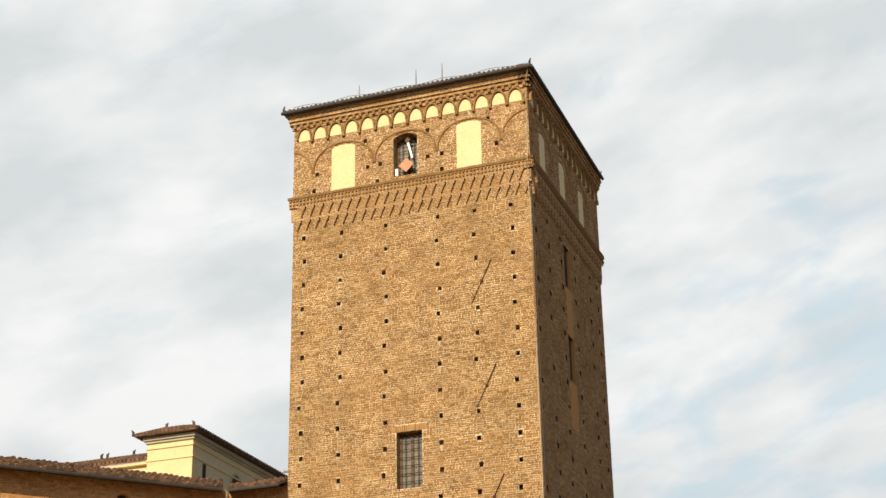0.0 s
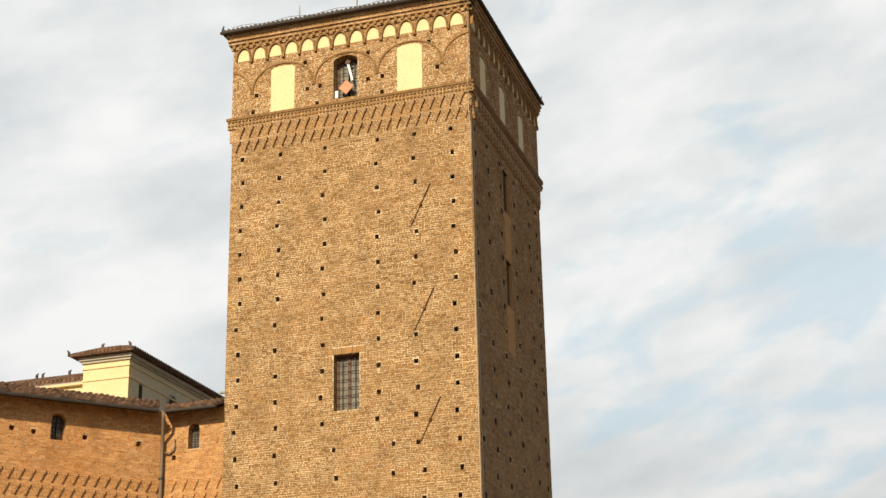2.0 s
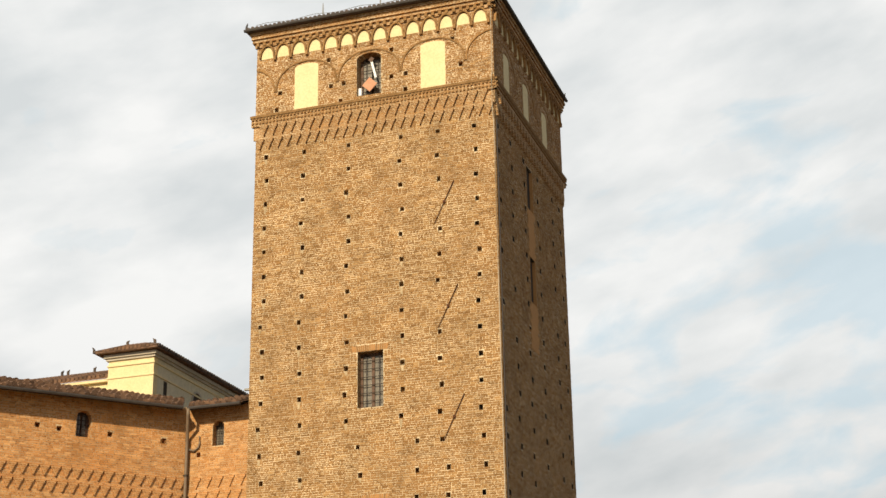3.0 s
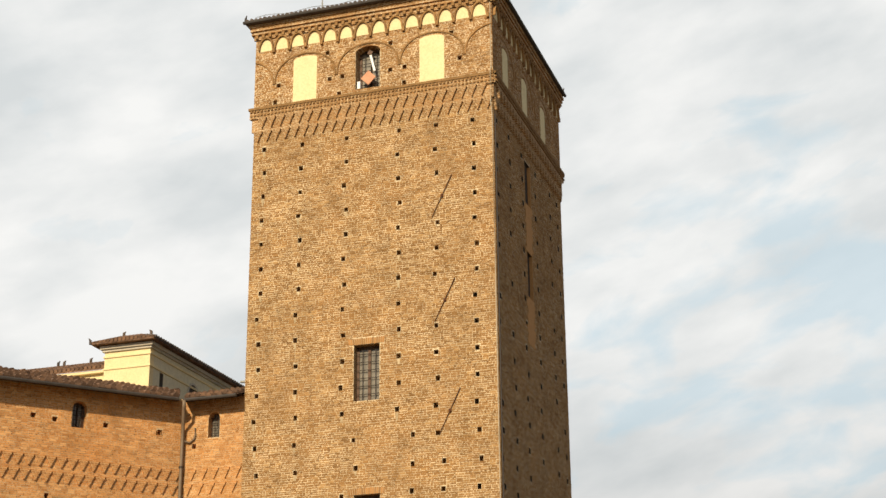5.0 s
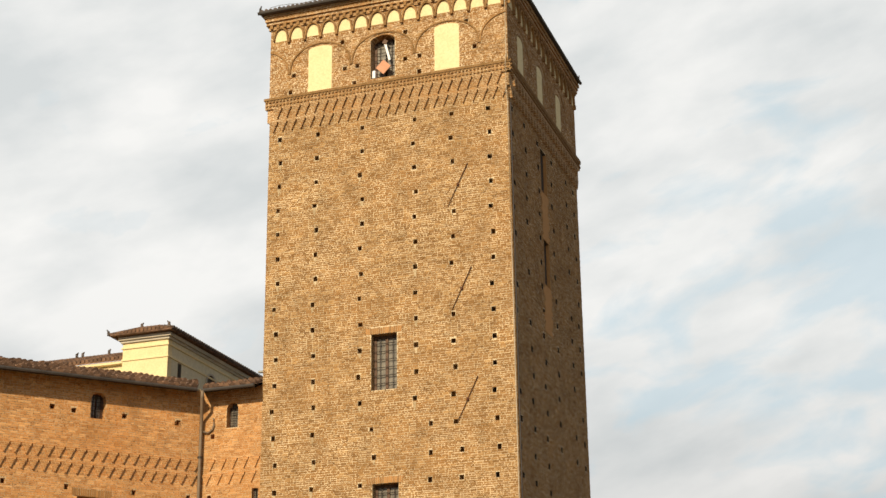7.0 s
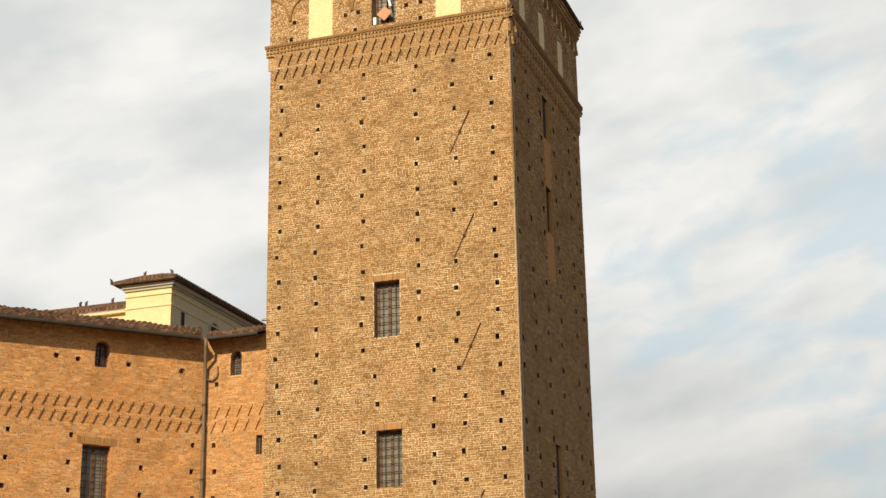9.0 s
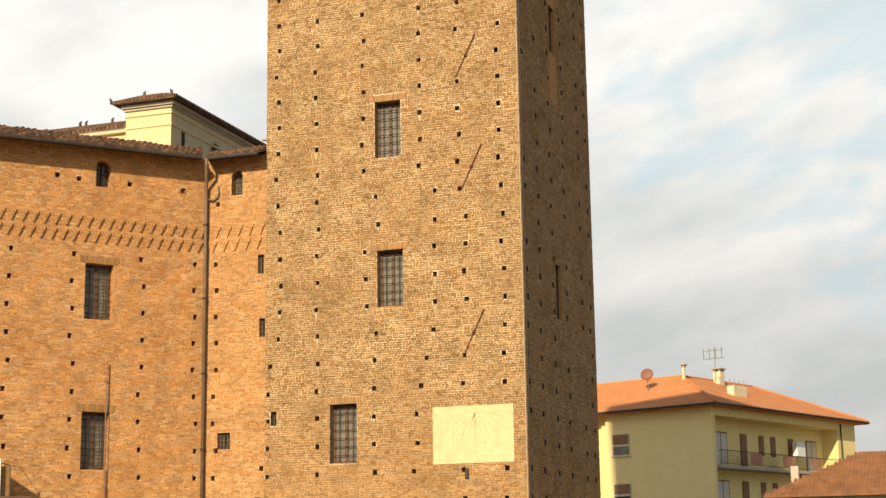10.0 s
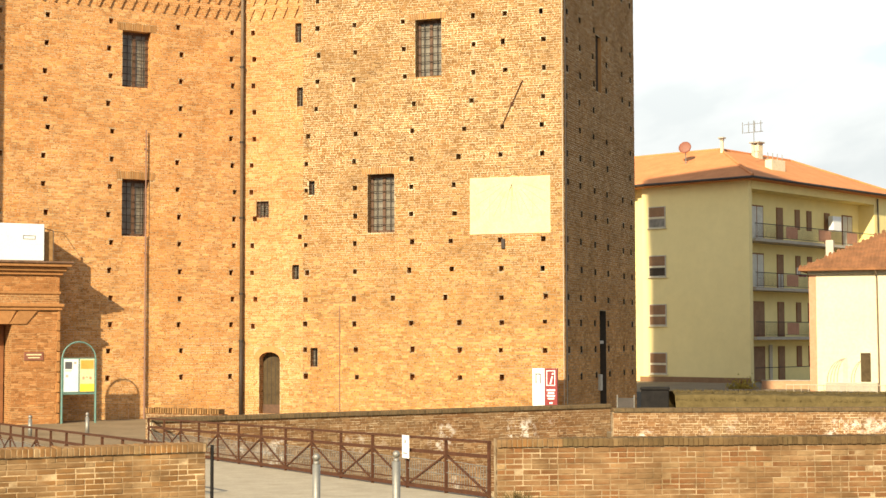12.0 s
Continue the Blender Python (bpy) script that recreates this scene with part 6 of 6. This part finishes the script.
for p, q in (((-5.8, 5.8, RIDGE), (xb, ya, 12.55)), ((-30.0, 5.8, RIDGE), (-5.8, 5.8, RIDGE)), ((-5.8, 5.8, RIDGE), (-5.8, yb - 6.0, RIDGE)), ((-5.8, yb - 6.0, RIDGE), (xb, yb, 12.55))):
    part("ridge_tile", a_tube((p, q), 0.1, 8), APT_ROOF, apt)
part("gutter", a_tube(((xa, ya - 0.06, 12.42), (xb + 0.06, ya - 0.06, 12.42)), 0.09, 6), LEAD, apt)
part("gutter", a_tube(((xb + 0.06, ya - 0.06, 12.42), (xb + 0.06, yb, 12.42)), 0.09, 6), LEAD, apt)
inv = APT.inverted()


def roof_spot(x, y, z):
    return Matrix.Translation(inv @ Vector((x, y, z)))


def chimney(px, py, z, w, h):
    c = part("chimney", soft_box(-w, w, -w, w, -1.2, h, 0.03), HOUSE_WHITE, apt, "rendered chimney stack", at=roof_spot(px, py, z))
    part("cap", soft_box(-w - 0.12, w + 0.12, -w - 0.12, w + 0.12, h + 0.15, h + 0.25, 0.02), CONCRETE, c)
    for a in (-1, 1):
        part("cap_leg", a_box(a * w * 0.8 - 0.06, a * w * 0.8 + 0.06, -w, w, h, h + 0.15), CONCRETE, c)


chimney(23.32, 116.6, 15.2, 0.31, 0.72)
chimney(20.12, 113.2, 15.0, 0.1, 0.85)
dish = part("satellite_dish", a_tube(((0, 0, -0.9), (0, 0, 0.2)), 0.04, 6), STEEL, apt, "terracotta coloured satellite dish on a mast", at=roof_spot(17.47, 113.0, 14.9))
bm = bmesh.new()
bmesh.ops.create_uvsphere(bm, u_segments=20, v_segments=10, radius=0.46)
for vert in bm.verts:
    vert.co.y *= 0.22
part("reflector", bm, PLAQUE, dish, at=pose(0, -0.1, 0.45, -20, 0, 20), smooth=True)
ant = part("antenna", a_tube(((0, 0, -1.0), (0, 0, 1.6)), 0.03, 6), STEEL, apt, "rooftop television aerial", at=roof_spot(22.38, 113.0, 15.7))
part("boom", a_tube(((-0.8, 0, 0.75), (0.75, 0, 0.75)), 0.025, 6), STEEL, ant)
part("boom", a_tube(((-0.8, 0, 1.35), (0.75, 0, 1.35)), 0.02, 6), STEEL, ant)
for k in range(4):
    part("element", a_tube(((-0.8 + 0.5 * k, -0.2, 0.7), (-0.8 + 0.5 * k, -0.2, 1.5)), 0.03, 6), STEEL, ant)
sky_box = part("roof_light", soft_box(-0.95, 0.95, -0.28, 0.28, -0.7, 0.25, 0.03), HOUSE_WHITE, apt, "pale rooftop box with thin rail", at=roof_spot(23.8, 112.6, 14.1) @ turn_z(90))
for k in range(4):
    part("rail_post", a_tube(((-1.0 + 0.66 * k, 0, 0.25), (-1.0 + 0.66 * k, 0, 0.75)), 0.03, 6), STEEL, sky_box)

# dark slab added in place of the tower's shadow on this ground
shadow_strip = tagged(part("road", a_box(6.0, 70.0, 68.0, 88.0, -1.6, -1.27), mottled("shadow_ground", (0.040, 0.036, 0.030), (0.065, 0.058, 0.048), 1.2, 0.92)), "dark strip for the tower's shadow on the ground by the houses", "road", kind="structure")

# ---- white cottage ----
COT = Matrix.Translation((20.62, 88.63, 0)) @ turn_z(-20.5)
cot = thing("white_cottage", COT, "low white rendered house with brown tiled hip roof", "house")
part("wall", a_box(0.3, 15, 0, 0.4, -1.4, 5.4), HOUSE_WHITE, cot)
part("wall", a_box(-0.1, 0.299, 0.02, 9.0, -1.4, 5.35), PINK_BOARD, cot, "faded orange side wall")
part("cornice", soft_box(-0.15, 15, -0.12, 0.3, 5.2, 5.42, 0.03), HOUSE_WHITE, cot)
bm = bmesh.new()
xa, xb, ya, yb = -0.6, 15.6, -0.6, 9.6
v = [bm.verts.new(p) for p in ((xa, ya, 5.42), (xb, ya, 5.42), (xb, yb, 5.42), (xa, yb, 5.42), (xa, ya, 5.55), (xb, ya, 5.55), (xb, yb, 5.55), (xa, yb, 5.55), (xa + 5.0, 4.5, 8.1), (xb - 5.0, 4.5, 8.1))]
for f in ((3, 2, 1, 0), (0, 1, 5, 4), (1, 2, 6, 5), (2, 3, 7, 6), (3, 0, 4, 7), (4, 5, 9, 8), (5, 6, 9), (6, 7, 8, 9), (7, 4, 8)):
    bm.faces.new([v[i] for i in f])
part("roof", bm, OLD_ROOF, cot, "old brown tiled roof")
cot_tiles = bmesh.new()
for r in range(13):
    f = r / 13
    y = ya + (4.5 - ya) * f
    z = 5.56 + 2.55 * f
    for k in range(78):
        x = xa + 0.208 * (k + 0.5)
        if x > xa + 5.0 * f and x < 11:
            prism(cot_tiles, ((x - 0.09, z - 0.02), (x, z + 0.035), (x + 0.09, z - 0.02)), y, y + 0.38)
            for vert in cot_tiles.verts[-3:]:
                vert.co.z += 0.18
tagged(part("tile_course", cot_tiles, OLD_ROOF, cot), kind="stuff")
part("chimney", soft_box(0.55, 1.0, 2.5, 2.95, 6.0, 7.3, 0.04), HOUSE_GREY, cot, "round-topped chimney pot")
part("downpipe", a_tube(((3.55, -0.5, 5.4), (3.6, -0.1, 5.0), (3.65, -0.1, -1.3)), 0.05, 6), PIPE, cot)
opening = part("door", a_box(2.66, 3.2, -0.01, 0.05, -0.75, 0.85), DARK_OAK, cot, "narrow dark doorway")
part("step", soft_box(0.8, 3.6, -0.5, 0.0, -1.4, -0.8, 0.03), CONCRETE, cot)
for c, r in ((1.9, 1.1), (1.9, 0.92), (1.9, 0.74), (1.9, 0.56), (3.05, 0.95), (3.05, 0.8)):
    bm = bmesh.new()
    pts = [(c + r * math.cos(math.pi * (0.5 + 0.5 * k / 10)), -0.78 + 1.35 * math.sin(math.pi * (0.5 + 0.5 * k / 10))) for k in range(11)]
    for p, q in zip(pts, pts[1:]):
        prism(bm, (p, (p[0] + 0.06, p[1]), (q[0] + 0.06, q[1]), q), -0.008, -0.002)
    part("arch_stain", bm, FADED_PAINT, cot, "faded grey painted arch")
part("patch", a_box(1.7, 1.95, -0.007, -0.001, -0.75, 0.5), HOUSE_GREY, cot)
fence = thing("low_fence", COT @ Matrix.Translation((0, -3, 0)), "low pale metal fence before the cottage", "fence")
part("rail", a_tube(((-1, 0, -0.85), (9, 0, -0.85)), 0.03, 6), CABLE, fence)
for k in range(26):
    part("post", a_tube(((-1 + 0.4 * k, 0, -1.4), (-1 + 0.4 * k, 0, -0.8)), 0.02, 5), CABLE, fence)
shrub = bmesh.new()
rng = random.Random(12)
for k in range(900):
    p = Vector((rng.gauss(0, 0.42), rng.gauss(0, 0.3), abs(rng.gauss(0.1, 0.3))))
    a, b = Vector((rng.uniform(-1, 1), rng.uniform(-1, 1), rng.uniform(-1, 1))) * 0.09, Vector((rng.uniform(-1, 1), rng.uniform(-1, 1), rng.uniform(-1, 1))) * 0.09
    shrub.faces.new([shrub.verts.new(q) for q in (p, p + a, p + a + b, p + b)])
bush = thing("shrub", Matrix.Translation((17.75, 94.4, -1.5)), "low yellowish shrub at the foot of the block", "shrub")
part("leaves", shrub, mottled("shrub_leaf", (0.30, 0.22, 0.035), (0.46, 0.34, 0.06), 2.0), bush)
part("stem", a_tube(((0, 0, 0), (0, 0, 0.6)), 0.05, 6), WOOD, bush)

garden = thing("garden_wall", line_frame(18.9, 94.1, 22.6, 93.3)[0], "low pinkish rendered garden wall beside the cottage", "wall")
part("wall", soft_box(0, 3.75, 0, 0.22, -1.75, -0.86, 0.02), PINK_RENDER, garden)
part("coping", soft_box(-0.03, 3.78, -0.03, 0.25, -0.858, -0.80, 0.015), CONCRETE, garden)


weed = thing("dry_weed_tuft", Matrix.Translation((1.08, 22.72, NEAR_GROUND)), "dry brown weed tuft at the foot of the parapet", "weed")
stalks = bmesh.new()
rng = random.Random(61)
for k in range(420):
    a, lean = rng.random() * math.tau, rng.uniform(0.05, 0.42)
    p = Vector((rng.gauss(0, 0.06), rng.gauss(0, 0.03), -0.02))
    q = p + Vector((math.cos(a) * lean, math.sin(a) * lean * 0.35 - 0.03, rng.uniform(0.18, 0.50)))
    mid_p, w = p.lerp(q, 0.6) + Vector((0, 0, 0.05)), rng.uniform(0.004, 0.009)
    stalks.faces.new([stalks.verts.new(c) for c in (p, p + Vector((w, 0, 0)), mid_p + Vector((w, 0, 0)), q, mid_p)])
part("leaves", stalks, GRASS, weed)


# ---- near parapet walls, brick by brick ----
def brick_mesh(w, h, d, mat):
    bm = bmesh.new()
    box(bm, 0, w, 0, d, 0, h)
    bmesh.ops.bevel(bm, geom=[e for e in bm.edges if min(v.co.y for v in e.verts) < 1e-6 and max(v.co.y for v in e.verts) < 1e-6], offset=0.006, segments=1, affect="EDGES")
    return mesh_of("brick", bm, mat)


STRETCH, HEAD = brick_mesh(0.246, 0.063, 0.11, BRICK_NEAR), brick_mesh(0.116, 0.063, 0.11, BRICK_NEAR)
OLD_STRETCH, OLD_HEAD = brick_mesh(0.246, 0.066, 0.11, BRICK_MOSSY), brick_mesh(0.116, 0.066, 0.11, BRICK_MOSSY)
UP = mesh_of("coping_brick", soft_box(0, 0.062, -0.035, 0.40, 0, 0.115, 0.007), BRICK_NEAR)
UP_DARK = mesh_of("coping_brick", soft_box(0, 0.062, -0.035, 0.40, 0, 0.115, 0.007), BRICK_COPE)


def near_parapet(x0, y0, x1, y1, top, b0, b1, label, seed, old=False):
    """Single bricks between b0 and b1 of its length, plain masonry past them."""
    rng = random.Random(seed)
    m, length = line_frame(x0, y0, x1, y1)
    long_brick, short_brick, joints = (OLD_STRETCH, OLD_HEAD, POINTING_OLD) if old else (STRETCH, HEAD, POINTING)
    rise, headers = (0.078, 0.42) if old else (0.0745, 0.25)
    wall = thing("parapet_wall", m, label, "wall", kind="structure")
    part("core", a_box(0, length, 0.10, 0.36, NEAR_GROUND - 0.3, top - 0.12), joints, wall)
    part("joint_bed", a_box(b0, b1, 0.007, 0.10, NEAR_GROUND - 0.3, top - 0.125), joints, wall)
    if b0 > 0:
        part("masonry", a_box(0, b0, 0.0, 0.10, NEAR_GROUND - 0.3, top - 0.12), BRICK_MOAT, wall)
    if b1 < length:
        part("masonry", a_box(b1, length, 0.0, 0.10, NEAR_GROUND - 0.3, top - 0.12), BRICK_MOAT, wall)
    if old:
        part("coping_bed", a_box(0, 0.95, -0.018, 0.37, top - 0.118, top - 0.012), joints, wall)
        part("coping_bed", a_box(0.95, length, -0.018, 0.37, top - 0.118, top - 0.012), MOSSY_BED, wall)
    else:
        part("coping_bed", a_box(0, length, -0.028, 0.37, top - 0.118, top - 0.012), joints, wall)
    n = int((b1 - b0) / 0.0745)
    for k in range(n):
        part("coping_brick", UP_DARK if old and k > 12 else UP, parent=wall, at=Matrix.Translation((b0 + 0.0745 * k, 0, top - 0.117 + rng.uniform(-0.006, 0.006))) @ turn_z(rng.uniform(-1.2, 1.2)))
    if b1 < length:
        part("coping", soft_box(b1 + 0.02, length, -0.035, 0.4, top - 0.117, top - 0.002, 0.015), COPING, wall)
    course = 0
    z = top - 0.125 - rise
    while z > NEAR_GROUND + 0.22:
        x = b0 + (0.0 if course % 2 else 0.125)
        if course % 2 == 0:
            part("brick", short_brick, parent=wall, at=Matrix.Translation((b0, rng.uniform(-0.004, 0.006), z)))
        while x < b1 - 0.24:
            head = rng.random() < headers
            part("brick", short_brick if head else long_brick, parent=wall, at=Matrix.Translation((x, rng.uniform(-0.004, 0.007), z + rng.uniform(-0.002, 0.002))) @ turn_z(rng.uniform(-0.4, 0.4)))
            x += 0.127 if head else 0.257
        while x < b1 - 0.1:
            part("brick", short_brick, parent=wall, at=Matrix.Translation((x, rng.uniform(-0.004, 0.007), z)))
            x += 0.127
        z -= rise
        course += 1
    return wall


near_parapet(0.78, 23.0, 16.0, 24.55, 0.285, 0.0, 6.95, "brick parapet wall at the moat edge with upright coping bricks", 31, old=True)
near_parapet(-16.0, 16.2, -3.3, 22.05, 0.30, 11.05, 13.98, "brick parapet wall ending at the bridge gate", 32)
gate_post = thing("gate_post", Matrix.Translation((-3.22, 22.15, NEAR_GROUND)), "dark iron post at the bridge entrance", "post")
part("post", a_tube(((0, 0, -0.05), (0, 0, 1.12)), 0.024, 8), SKIP_BLACK, gate_post)

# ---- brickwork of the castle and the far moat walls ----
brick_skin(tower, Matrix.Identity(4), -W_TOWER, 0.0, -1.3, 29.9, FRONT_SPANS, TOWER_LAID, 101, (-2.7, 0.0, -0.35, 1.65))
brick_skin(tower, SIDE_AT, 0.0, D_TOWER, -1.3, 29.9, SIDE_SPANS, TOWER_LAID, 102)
for k, (m, length, gaps) in enumerate(CROWN_SKINS):
    brick_skin(tower, m, -length - 0.03, 0.03, 30.8, 34.1, gaps, CREST_LAID, 103 + k)
brick_skin(wing, Matrix.Identity(4), -12.0, 0.0, -1.3, 18.3, LW_SPANS, WING_LAID, 105, (-2.6, -0.2, -0.35, 1.75))
brick_skin(wing, sec_in, -13.23, -W_TOWER, -1.3, 18.3, SEC_SPANS, SEC_LAID, 106)
for k, (wall, length, top) in enumerate(FAR_WALLS):
    brick_skin(wall, Matrix.Identity(4), 0.0, length, -3.0, top - 0.12, (), MOAT_LAID, 107 + k, course=0.08, joint=0.014)
brick_skin(gate, Matrix.Identity(4), -9.45, -7.80, -1.3, 2.75, [(-9.02, -8.28, 0.96, 1.30)], GATE_LAID, 121)
brick_skin(gate, Matrix.Translation((0, -0.015, 0)), -14.2, -7.75, 3.47, 4.04, (), GATE_LAID, 122)
